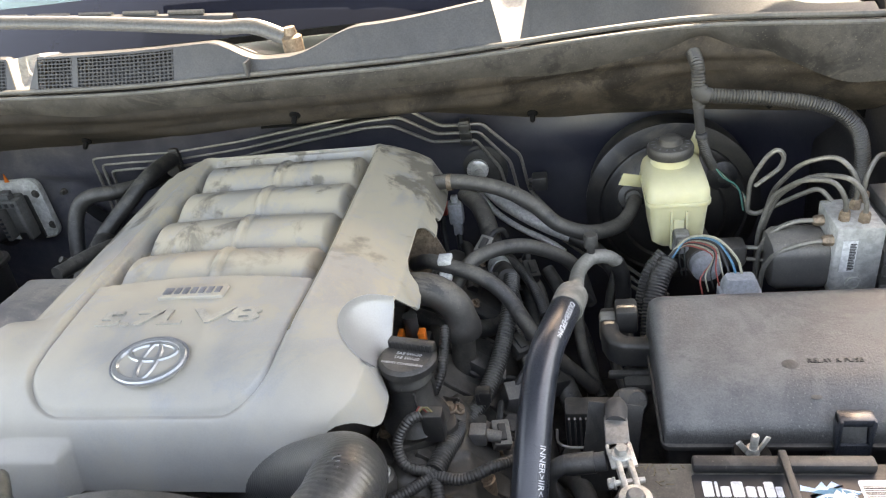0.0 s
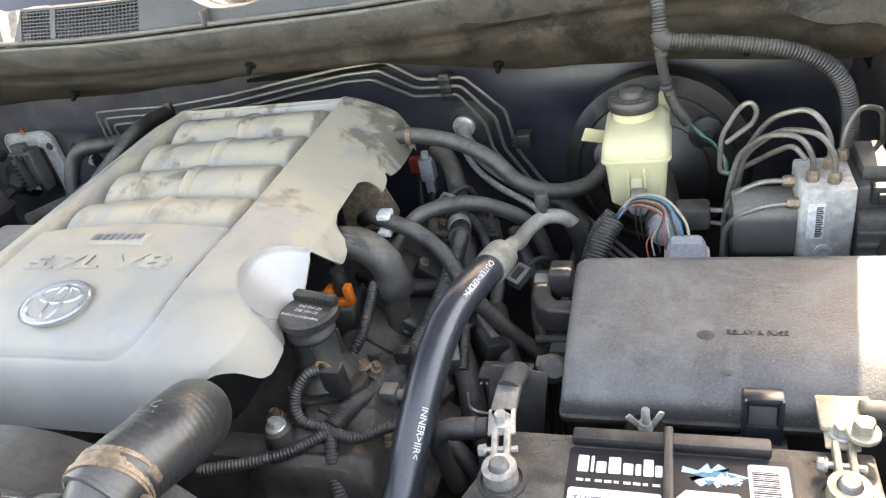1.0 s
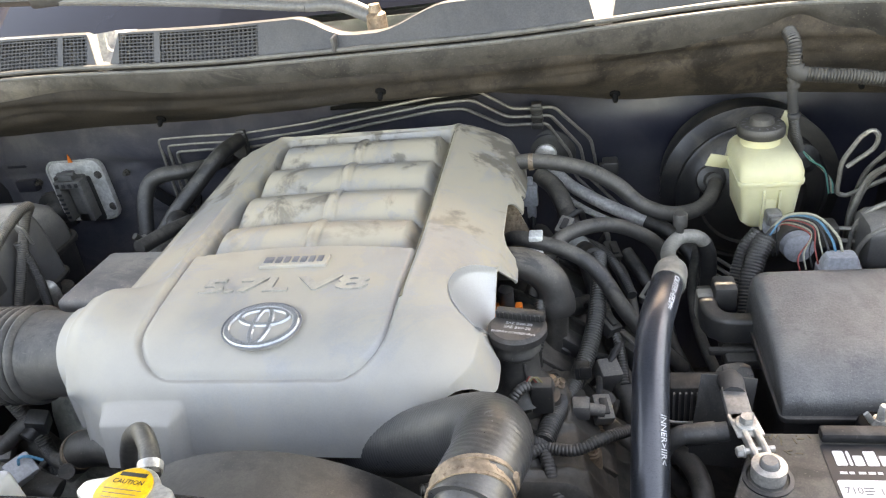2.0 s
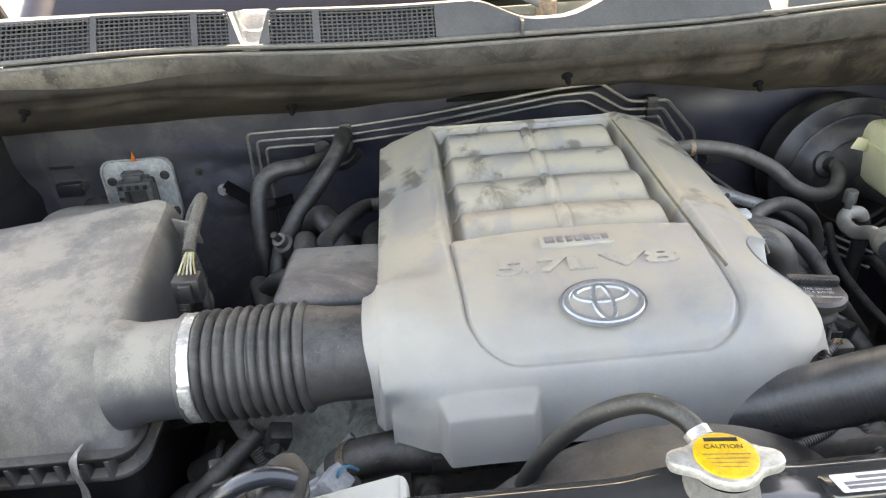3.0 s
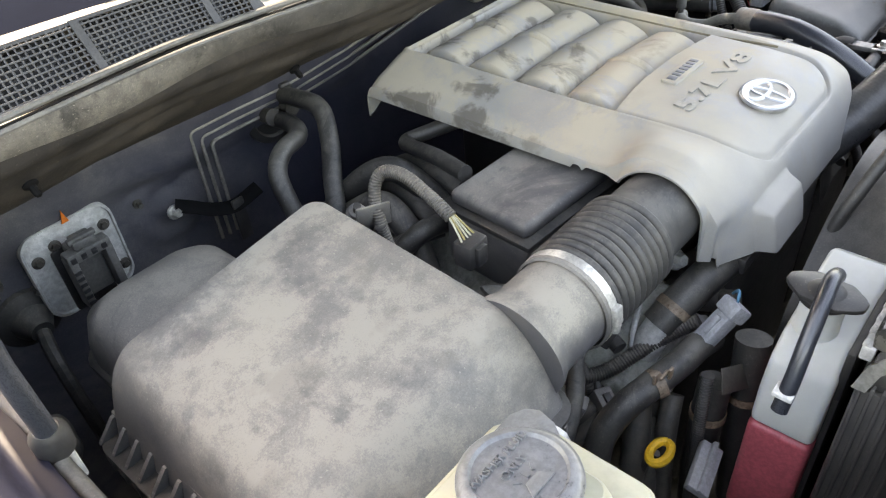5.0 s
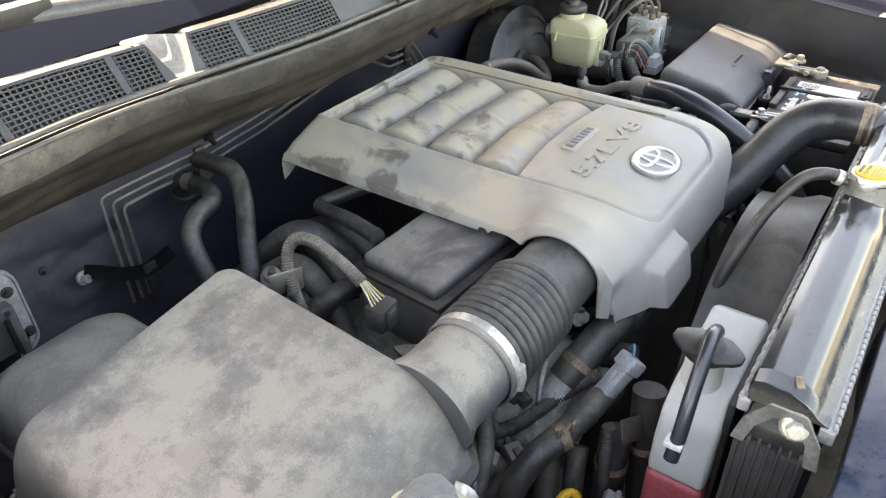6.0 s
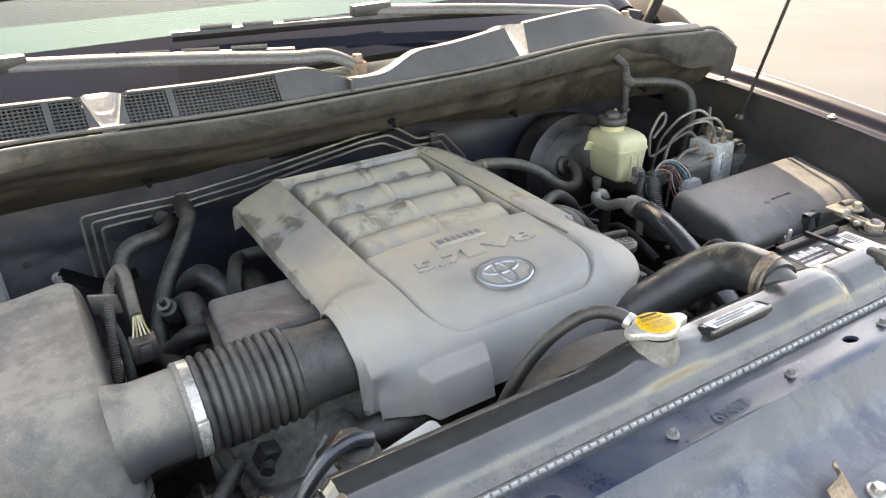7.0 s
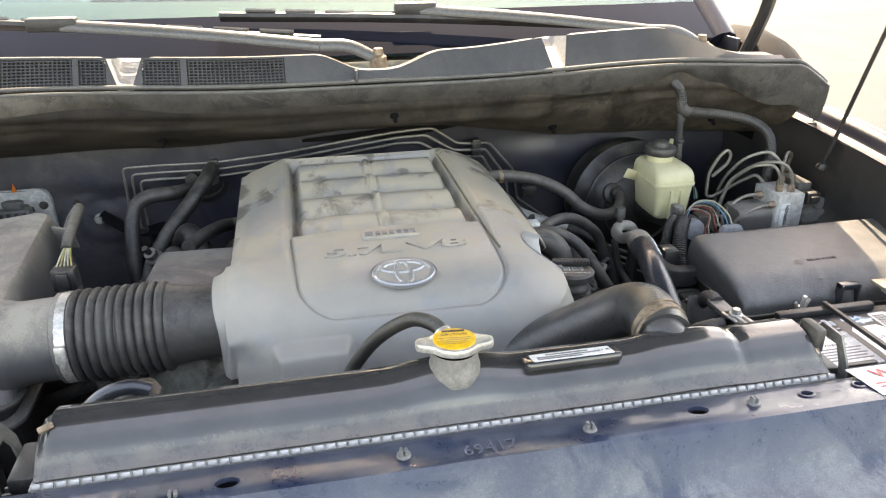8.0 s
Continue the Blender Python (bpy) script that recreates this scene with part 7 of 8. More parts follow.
part("washer", lathe([(0.019, 0), (0.020, 0.004), (0.020, 0.015), (0.018, 0.018), (0, 0.0185)], 32, Matrix.Translation((0.626, 0.572, 0.988)), caps=False), "pocket", wing_nut, "black rubber washer")
part("rod", lathe([(0.0042, 0.0), (0.0042, 0.042), (0.003, 0.044)], 12, along((0.02, -0.05, 1), (0.626, 0.572, 0.99))), "steel", wing_nut)
for s in (-1, 1):
    part("wing", turned(box(-0.003, 0.003, -0.0015, 0.0015, 0.0, 0.020, 0.001), Matrix.Translation((0.626 + s * 0.006, 0.572, 1.008)) @ pose(0, 0, 0, 0, s * 32, 20)), "steel", wing_nut)
part("nut", lathe([(0.008, 0), (0.006, 0.008)], 12, Matrix.Translation((0.626, 0.572, 1.006))), "steel", wing_nut)

# ---- brake booster, master cylinder and reservoir ----
boo = thing("brake_booster", (0.627, 1.25, 0.96), "black ribbed round brake booster on the firewall", "booster")
part("shell", lathe([(0.148, -0.02), (0.150, 0.03), (0.143, 0.040), (0.143, 0.046), (0.152, 0.050), (0.152, 0.056), (0.140, 0.064), (0.128, 0.078), (0.124, 0.074), (0.118, 0.078), (0.112, 0.090), (0.088, 0.102), (0.084, 0.096), (0.078, 0.098), (0.05, 0.116), (0.0, 0.12)], 64, along((-0.05, -1, 0.10), (0.627, 1.255, 0.955)), caps=False), "booster", boo)
part("hose_elbow", lathe([(0.026, 0), (0.024, 0.008), (0.014, 0.012), (0.0135, 0.035)], 24, along((0, -0.9, 0.35), (0.552, 1.158, 1.005))), "rubber", boo)
part("sensor_cap", lathe([(0.026, 0), (0.026, 0.010), (0.018, 0.014), (0.010, 0.022)], 20, along((0.1, -1, 0.1), (0.700, 1.17, 1.03))), "black", boo)
mc = thing("master_cylinder", (0.625, 1.03, 0.99), "cast brake master cylinder with pipe fittings", "master cylinder")
part("barrel", tube([(0.625, 1.15, 0.965), (0.632, 1.06, 0.985), (0.640, 0.95, 0.995)], 0.026, 20, 0.02), "grimy", mc)
part("port_block", box(0.655, 0.70, 0.95, 0.985, 0.985, 1.02, 0.006), "grimy", mc)
part("nose", lathe([(0.024, 0), (0.022, 0.02), (0.012, 0.024)], 20, along((0.06, -1, 0.1), (0.640, 0.955, 0.994))), "greypl", mc)
for k in range(2):
    part("outlet_pipe", tube([(0.69, 0.965, 1.012 - 0.02 * k), (0.735, 0.955, 1.012 - 0.022 * k), (0.760, 0.95, 1.005 - 0.03 * k)], 0.0035, 8, 0.006), "line", mc)
bres = thing("brake_fluid_reservoir", (0.604, 1.035, 1.02), "translucent cream brake fluid reservoir with black cap", "reservoir")
part("lower_half", loft([[(x, y, z) for x, y in rounded(0.605 - a, 0.604 + a, 1.030 - c, 1.030 + c, 0.014, 5)] for z, a, c in ((1.008, 0.030, 0.046), (1.018, 0.038, 0.054), (1.06, 0.041, 0.058), (1.084, 0.043, 0.060))]), "cream", bres)
part("seam", prism(rounded(0.557, 0.651, 0.968, 1.094, 0.016), 1.082, 1.090, 0.002), "cream", bres)
part("upper_half", loft([[(x, y, z) for x, y in rounded(0.604 - a, 0.604 + a, 1.030 - c, 1.030 + d, 0.014, 5)] for z, a, c, d in ((1.088, 0.0455, 0.060, 0.062), (1.102, 0.0450, 0.059, 0.062), (1.112, 0.0425, 0.052, 0.060), (1.118, 0.0385, 0.040, 0.057), (1.121, 0.033, 0.030, 0.052))]), "cream", bres)
part("neck", lathe([(0.029, 0), (0.029, 0.020)], 28, Matrix.Translation((0.600, 1.048, 1.118))), "cream", bres)
bcap = part("cap", lathe([(0.0335, 0), (0.0345, 0.003), (0.0345, 0.012), (0.032, 0.016), (0.018, 0.018), (0.016, 0.026), (0.013, 0.028), (0, 0.0285)], 40, Matrix.Translation((0.600, 1.048, 1.134)), caps=False), "black", bres, "black ribbed screw cap")
for k in range(1, 30, 2):
    part("cap_print", turned(box(0.0225, 0.0285, -0.0011, 0.0011, 0.0176, 0.0179), Matrix.Translation((0.600, 1.048, 1.134)) @ pose(0, 0, -0.0006, 0, 0, 12 * k)), "inkgrey", bcap)
part("fin", prism([(-0.026, -0.020), (0.004, -0.030), (0.004, 0.034), (-0.004, 0.036), (-0.016, 0.006)], -0.0015, 0.0015, 0.0008, m=Matrix.Translation((0.645, 1.085, 1.118)) @ pose(0, 0, 0, 90, 0, 12)), "cream", bres)
sens = part("level_sensor", merge(box(0.596, 0.618, 0.950, 0.972, 1.026, 1.048, 0.004), box(0.600, 0.614, 0.942, 0.952, 1.030, 1.044, 0.002)), "lead", bres, "grey wire plug of the level sensor")
for k in range(2):
    part("wire", tube([(0.604 + 0.006 * k, 0.946, 1.028), (0.602 + 0.007 * k, 0.940, 1.012), (0.606 + 0.006 * k, 0.936, 0.985)], 0.0013, 5, 0.006), "wire_k", sens)
part("level_window", box(0.596, 0.612, 0.969, 0.973, 1.035, 1.062, 0.001), "cream", bres)
part("rib", box(0.592, 0.595, 0.966, 0.976, 1.012, 1.076, 0.001), "cream", bres)
part("rib", box(0.614, 0.617, 0.966, 0.976, 1.012, 1.076, 0.001), "cream", bres)
part("side_tab", turned(box(-0.022, 0.022, -0.001, 0.001, -0.011, 0.011, 0.0008), Matrix.Translation((0.546, 1.06, 1.086)) @ pose(0, 0, 0, 10, 20, 20)), "cream", bres, "cream paper-like tag")
part("level_plug", lathe([(0.012, 0), (0.012, 0.016), (0.009, 0.018)], 16, along((0, -1, -0.3), (0.606, 0.974, 1.022))), "greypl", bres)

# ---- anti-lock unit and its pipes ----
ab = thing("abs_unit", (0.83, 0.93, 0.98), "aluminium anti-lock brake block with motor and steel pipes", "abs unit")
blk = part("valve_block", box(0.800, 0.862, 0.900, 0.985, 0.965, 1.074, 0.004), "cast", ab, "bare aluminium valve block")
part("block_label", box(0.809, 0.828, 0.8985, 0.8995, 1.005, 1.055), "paper", ab)
for k in range(17):
    part("label_bar", box(0.8185, 0.8265 - 0.0015 * (k % 3 == 0), 0.8977, 0.8984, 1.008 + 0.0026 * k, 1.0093 + 0.0026 * k), "plain_black", blk)
part("block_plug", lathe([(0.011, 0), (0.011, 0.003), (0.007, 0.0032), (0.007, 0.001)], 20, along((0, -1, 0), (0.830, 0.8995, 0.985))), "cast", blk)
part("motor", loft([[(x, y, z) for y, z in rounded(0.945 - h, 0.945 + h, 1.004 - h, 1.004 + h, 0.018, 6)] for x, h in ((0.800, 0.036), (0.796, 0.038), (0.735, 0.038), (0.726, 0.034), (0.723, 0.026))]), "dusty", ab, "black electric pump motor")
part("control_box", merge(box(0.866, 0.925, 0.905, 1.015, 0.955, 1.030, 0.005), box(0.866, 0.918, 0.925, 1.015, 1.030, 1.062, 0.004), box(0.872, 0.905, 0.940, 1.010, 1.062, 1.082, 0.004), box(0.905, 0.930, 0.915, 0.960, 1.010, 1.052, 0.003)), "connector", ab, "dark grey control module")
for k in range(3):
    part("module_rib", box(0.868, 0.925, 0.9005, 0.906, 0.970 + 0.018 * k, 0.976 + 0.018 * k, 0.001), "connector", ab)
part("module_plug", merge(box(0.880, 0.912, 0.915, 0.935, 1.040, 1.066, 0.003), box(0.886, 0.906, 0.908, 0.918, 1.046, 1.060, 0.002)), "black", ab, "black multi-pin plug")
PIPES = [
    [(0.815, 0.925, 1.074), (0.815, 0.925, 1.105), (0.800, 0.935, 1.130), (0.765, 0.955, 1.125), (0.735, 0.985, 1.085), (0.722, 0.990, 1.02), (0.722, 0.985, 0.92)],
    [(0.838, 0.918, 1.074), (0.838, 0.918, 1.108), (0.820, 0.930, 1.135), (0.78, 0.958, 1.130), (0.745, 0.995, 1.080), (0.730, 1.000, 1.02), (0.730, 0.995, 0.92)],
    [(0.838, 0.955, 1.074), (0.838, 0.955, 1.118), (0.815, 0.975, 1.148), (0.775, 1.00, 1.128), (0.748, 1.03, 1.07), (0.740, 1.04, 1.0), (0.74, 1.04, 0.92)],
    [(0.800, 0.957, 1.056), (0.762, 0.957, 1.057), (0.735, 0.957, 1.044), (0.717, 0.957, 1.015), (0.717, 0.962, 0.92)],
    [(0.800, 0.912, 1.050), (0.762, 0.912, 1.048), (0.727, 0.914, 1.031), (0.714, 0.920, 1.002), (0.714, 0.930, 0.90)],
    [(0.722, 1.030, 1.078), (0.757, 1.030, 1.107), (0.760, 1.030, 1.126), (0.750, 1.030, 1.138), (0.736, 1.032, 1.126), (0.716, 1.035, 1.086), (0.714, 1.030, 1.034), (0.728, 1.030, 1.029), (0.779, 1.003, 1.074), (0.800, 0.988, 1.092), (0.815, 0.978, 1.074)],
    [(0.855, 0.975, 1.072), (0.855, 0.978, 1.110), (0.872, 0.995, 1.135), (0.905, 1.02, 1.120), (0.918, 1.05, 1.06), (0.92, 1.08, 0.98)],
]
for p_ in PIPES:
    part("brake_pipe", tube(bent(p_, 0.012 if len(p_) > 8 else 0.022), 0.0036, 8, 0.005), "line", ab, "bent steel brake pipe")
for x, y, z, w in ((0.815, 0.925, 1.074, (0, 0, 1)), (0.838, 0.918, 1.074, (0, 0, 1)), (0.838, 0.955, 1.074, (0, 0, 1)), (0.855, 0.975, 1.074, (0, 0, 1)), (0.800, 0.957, 1.056, (-1, 0, 0)), (0.800, 0.912, 1.050, (-1, 0, 0))):
    part("pipe_nut", lathe([(0.0078, 0), (0.0078, 0.010), (0.006, 0.014)], 6, along(w, (x, y, z))), "rusty", ab, "rusty pipe nut")

# ---- wiring by the booster ----
mh = thing("cowl_harness", (0.65, 1.08, 1.2), "thick corrugated black wiring harness out of the cowl", "wiring")
part("stub", ribbed([(0.634, 1.085, 1.275), (0.637, 1.060, 1.262), (0.638, 1.050, 1.232)], 0.0105, 0.0042, 0.0016, 14), "conduit", mh)
part("main", ribbed([(0.642, 1.046, 1.224), (0.674, 1.045, 1.220), (0.741, 1.045, 1.210), (0.805, 1.045, 1.194), (0.850, 1.045, 1.165), (0.872, 1.05, 1.12), (0.88, 1.06, 1.05), (0.88, 1.08, 0.93)], 0.0112, 0.0044, 0.0018, 14), "conduit", mh)
part("branch", tube([(0.638, 1.050, 1.226), (0.639, 1.050, 1.20), (0.644, 1.055, 1.165)], 0.0072, 12, 0.006), "tape", mh)
part("branch_ribbed", ribbed([(0.643, 1.055, 1.172), (0.650, 1.062, 1.140), (0.660, 1.076, 1.110), (0.672, 1.095, 1.083)], 0.0080, 0.0040, 0.0012), "conduit", mh)
part("tape_wrap", tube([(0.638, 1.050, 1.236), (0.641, 1.047, 1.226), (0.652, 1.046, 1.222)], 0.0122, 12, 0.004), "tape", mh)
for z_ in (1.215, 1.205, 1.158):
    part("tape_turn", lathe([(0.0076, -0.004), (0.0090, -0.002), (0.0090, 0.002), (0.0076, 0.004)], 14, along((0.1, 0.1, -1), (0.6385 + (1.215 - z_) * 0.12, 1.051, z_))), "tape", mh)
for k in range(5):
    part("wire", tube([(0.677, 1.10, 1.08), (0.690 + 0.003 * k, 1.095, 1.062 - 0.002 * k), (0.712 + 0.004 * k, 1.09, 1.045 - 0.006 * k), (0.722 + 0.002 * k, 1.085, 1.005)], 0.0015, 5, 0.006), ("wire_g", "wire_k", "wire_w", "wire_g", "wire_k")[k], mh)
fh = thing("fuse_box_harness", (0.60, 0.89, 1.03), "split corrugated harness with coloured wires into the fuse box", "wiring")
part("conduit", ribbed([(0.545, 0.800, 0.955), (0.552, 0.838, 1.000), (0.565, 0.865, 1.030), (0.580, 0.885, 1.048)], 0.0145, 0.0046, 0.0016, 14), "conduit", fh)
part("conduit", ribbed([(0.535, 0.86, 0.97), (0.553, 0.895, 1.020), (0.575, 0.91, 1.045)], 0.010, 0.0046, 0.0014, 12), "conduit", fh)
for k in range(8):
    e = k / 7
    part("wire", tube([(0.578 + 0.004 * math.sin(k * 2.1), 0.886 + 0.004 * math.cos(k * 1.7), 1.047), (0.605, 0.892 + 0.012 * e, 1.078 - 0.020 * e), (0.640, 0.885 + 0.008 * e, 1.080 - 0.035 * e), (0.665 - 0.045 * e, 0.868, 1.058 - 0.032 * e), (0.672 - 0.05 * e, 0.858, 1.036 - 0.03 * e)], 0.0011 if k > 2 else 0.0018, 6, 0.006), ("wire_w", "wire_b", "wire_k", "wire_w", "wire_r", "wire_k", "wire_w", "wire_r")[k], fh)
part("plug", loft([[(x, y, z) for x, y in rounded(0.668 - a, 0.668 + a, 0.852 - c, 0.852 + c, 0.006, 4)] for z, a, c in ((1.0, 0.027, 0.016), (1.018, 0.027, 0.016), (1.020, 0.024, 0.014), (1.030, 0.022, 0.012), (1.038, 0.018, 0.010))]), "greypl", fh, "grey wire plug")
jb = thing("side_bracket_clip", (0.515, 0.70, 0.98), "black plastic clip and bracket beside the fuse box", "bracket")
part("arm", merge(prism([(0.480, 0.838), (0.480, 0.784), (0.487, 0.764), (0.502, 0.752), (0.545, 0.748), (0.545, 0.772), (0.512, 0.775), (0.504, 0.786), (0.503, 0.838)], 0.968, 1.006, 0.006, 3), box(0.500, 0.530, 0.800, 0.836, 0.985, 1.022, 0.005)), "black", jb)
part("arm_edge", box(0.486, 0.55, 0.742, 0.752, 0.956, 0.966, 0.003), "black", jb)
part("band_wrap", box(0.4785, 0.5045, 0.806, 0.828, 0.966, 1.0075, 0.005), "dullpipe", jb, "grey tape wrapped round the bracket")
part("foot", box(0.505, 0.555, 0.725, 0.765, 0.945, 0.962, 0.006), "black", jb)
part("lower_plug", lathe([(0.018, -0.02), (0.018, 0.012), (0.012, 0.02)], 18, along((0.3, -0.6, 0.6), (0.512, 0.699, 0.958))), "dusty", jb)
part("plug_ribs", box(0.495, 0.530, 0.688, 0.708, 0.962, 0.972, 0.003), "dusty", jb)
for k in range(3):
    part("wire", tube([(0.508 + 0.006 * k, 0.705, 0.945), (0.506 + 0.007 * k, 0.70, 0.91), (0.50 + 0.01 * k, 0.70, 0.84)], 0.003, 6, 0.01), "wire_k", jb)

# ---- hoses between the cover and the fuse box ----
bh = thing("booster_vacuum_hose", (0.38, 1.05, 1.07), "brown-black rubber vacuum hose to the brake booster", "hose")
part("hose", tube([(0.215, 1.075, 1.098), (0.262, 1.072, 1.100), (0.330, 1.062, 1.088), (0.385, 1.048, 1.062), (0.425, 1.035, 1.028), (0.475, 1.045, 1.003), (0.525, 1.075, 0.997), (0.550, 1.110, 1.010), (0.553, 1.140, 1.012)], 0.0128, 16, 0.007), "dusthose", bh)
part("clamp", band((0.250, 1.0725, 1.0995), (0.95, -0.05, 0.02), 0.0131, 0.008, 0.001), "rusty", bh)
ac = thing("air_conditioning_pipes", (0.33, 1.24, 0.96), "bare aluminium air conditioning pipes from the firewall", "pipes")
part("large_pipe", tube([(0.262, 1.320, 0.992), (0.275, 1.292, 0.980), (0.310, 1.250, 0.962), (0.350, 1.215, 0.950), (0.395, 1.185, 0.938), (0.450, 1.155, 0.926)], 0.0120, 14, 0.006), "alu", ac)
part("large_hose", tube([(0.445, 1.157, 0.927), (0.485, 1.13, 0.915), (0.520, 1.09, 0.88), (0.53, 1.05, 0.80)], 0.014, 14, 0.008), "rubber", ac)
part("small_pipe", tube([(0.250, 1.322, 0.985), (0.268, 1.285, 0.962), (0.300, 1.245, 0.940), (0.345, 1.205, 0.926), (0.400, 1.170, 0.913), (0.43, 1.15, 0.90)], 0.0062, 10, 0.006), "alu", ac)
part("joint_block", merge(lathe([(0.022, 0), (0.022, 0.016), (0.016, 0.020)], 24, along((0, -1, 0), (0.262, 1.338, 0.996)))), "alu", ac)
part("grommet", lathe([(0.062, 0), (0.060, 0.008), (0.048, 0.012), (0.046, 0.009), (0.036, 0.014), (0.0, 0.015)], 36, along((0, -1, 0), (0.262, 1.345, 0.990)), caps=False), "dusthose", ac, "round rubber firewall grommet")
big = thing("air_conditioning_hose", (0.41, 0.65, 1.0), "stout glossy black hose with aluminium fitting", "hose")
BIG = [(0.437, 0.785, 1.050), (0.425, 0.735, 1.057), (0.410, 0.680, 1.056), (0.400, 0.620, 1.039), (0.393, 0.55, 1.006), (0.387, 0.48, 0.962), (0.382, 0.42, 0.90), (0.37, 0.39, 0.80)]
part("hose", tube(BIG, 0.0205, 24, 0.007), "shinyhose", big)
part("ferrule", lathe([(0.0215, -0.020), (0.0222, -0.016), (0.0222, 0.004), (0.0208, 0.008), (0.0222, 0.012), (0.0208, 0.020)], 24, along((0.22, 0.97, -0.10), (0.440, 0.792, 1.050))), "dullpipe", big)
part("pipe", tube([(0.441, 0.800, 1.049), (0.447, 0.832, 1.042), (0.450, 0.855, 1.034), (0.450, 0.885, 1.018), (0.456, 0.925, 1.012), (0.475, 0.952, 1.014), (0.500, 0.958, 1.010), (0.515, 0.964, 0.992)], 0.0110, 14, 0.006), "dullpipe", big)
part("return_hose", tube([(0.511, 0.963, 0.998), (0.520, 0.966, 0.97), (0.522, 0.97, 0.92), (0.52, 0.97, 0.84)], 0.0125, 14, 0.008), "rubber", big)
part("charge_port", lathe([(0.006, 0), (0.006, 0.014), (0.0105, 0.015), (0.0105, 0.034), (0.009, 0.036)], 16, Matrix.Translation((0.474, 0.952, 1.020))), "grimy", big, "brown capped charging port")


TURN = radians(38)


def hose_words(text, at, way, size):
    x = Vector(way).normalized()
    y = (Vector((1, 0, 0)) - x * x.x).normalized()
    z = x.cross(y)
    y, z = y * math.cos(TURN) - z * math.sin(TURN), z * math.cos(TURN) + y * math.sin(TURN)
    m = Matrix.Translation(Vector(at) + z * 0.0209) @ Matrix((x, y, z)).transposed().to_4x4()
    lettering(text, size, m, "paleprint", big, 0.0002, "printed_line")


hose_words("INNER>IIR<", (0.3925, 0.545, 1.0030), (-0.07, -0.86, -0.48), 0.0105)
hose_words("OUTER>EPDM<", (0.4235, 0.728, 1.0570), (-0.25, -0.96, 0.02), 0.0105)
part("print_dash", tube([(0.4045, 0.645, 1.0675), (0.4075, 0.665, 1.0730)], 0.0008, 5, 0.01), "paleprint", big)

ch = thing("crossover_coolant_hose", (0.28, 0.78, 1.04), "thick dusty rubber hose elbow beside the cover", "hose")
part("hose", tube([(0.17, 0.835, 1.045), (0.215, 0.818, 1.064), (0.255, 0.808, 1.066), (0.281, 0.803, 1.046), (0.289, 0.800, 1.020), (0.290, 0.799, 0.998)], 0.0235, 20, 0.006, lambda s, L: 0.0235 + 0.003 * ease(L - 0.03, L - 0.012, s)), "dusthose", ch)
part("pipe", tube([(0.290, 0.799, 1.01), (0.287, 0.795, 0.97), (0.284, 0.79, 0.92), (0.28, 0.78, 0.86)], 0.0175, 18, 0.008), "grimy", ch, "grimy metal pipe stub")
dh = thing("thin_coolant_hose", (0.35, 0.85, 1.02), "grey-black rubber hose held by pale nylon clips", "hose", "coolant hoses")
part("hose", tube([(0.205, 0.925, 1.035), (0.232, 0.900, 1.056), (0.262, 0.883, 1.058), (0.312, 0.866, 1.048), (0.350, 0.850, 1.022), (0.385, 0.828, 0.970), (0.420, 0.826, 0.920), (0.468, 0.832, 0.858)], 0.0115, 14, 0.007), "dusthose", dh)
for x, y, z in ((0.262, 0.883, 1.058), (0.262, 0.874, 1.036), (0.244, 0.868, 1.018)):
    part("clip", box(x - 0.010, x + 0.010, y - 0.011, y + 0.011, z + 0.006, z + 0.015, 0.002), "whitepl", dh, "pale nylon clip")
fc = thing("flat_connector", (0.395, 0.827, 0.90), "long black wire connector between the hoses", "connector")
part("body", turned(box(-0.018, 0.018, -0.045, 0.045, -0.014, 0.014, 0.006), Matrix.Translation((0.395, 0.827, 0.895)) @ pose(0, 0, 0, 0, 15, 35)), "black", fc)
part("latch", turned(box(-0.006, 0.006, -0.03, 0.03, 0.013, 0.019, 0.002), Matrix.Translation((0.395, 0.827, 0.895)) @ pose(0, 0, 0, 0, 15, 35)), "dusty", fc)
wp = thing("square_connector", (0.352, 0.772, 0.91), "small square black wire connector", "connector")
part("body", turned(box(-0.016, 0.016, -0.016, 0.016, -0.02, 0.02, 0.004), Matrix.Translation((0.355, 0.765, 0.905)) @ pose(0, 0, 0, 15, 10, 20)), "dusty", wp)
part("lead", tube([(0.357, 0.768, 0.92), (0.37, 0.79, 0.93), (0.38, 0.82, 0.92), (0.375, 0.86, 0.88)], 0.005, 8, 0.01), "tape", wp)
eh = thing("thin_coolant_hose", (0.36, 0.95, 1.03), "grey-black rubber hose arching over the wiring", "hose", "coolant hoses")
part("hose", tube([(0.250, 0.850, 0.985), (0.275, 0.888, 1.025), (0.305, 0.920, 1.046), (0.362, 0.953, 1.042), (0.415, 0.978, 1.010), (0.450, 0.990, 0.97), (0.470, 0.99, 0.90)], 0.0115, 14, 0.007), "dusthose", eh)
oil = thing("oil_filler", (0.245, 0.64, 0.98), "black oil filler neck with winged cap", "oil filler")
part("neck", lathe([(0.042, -0.078), (0.036, -0.068), (0.027, -0.056), (0.0255, -0.020), (0.0290, -0.016), (0.0290, -0.011), (0.0265, -0.008), (0.0265, 0.0)], 32, along((0.0, 0.05, 1), (0.247, 0.645, 1.072))), "rubber", oil)
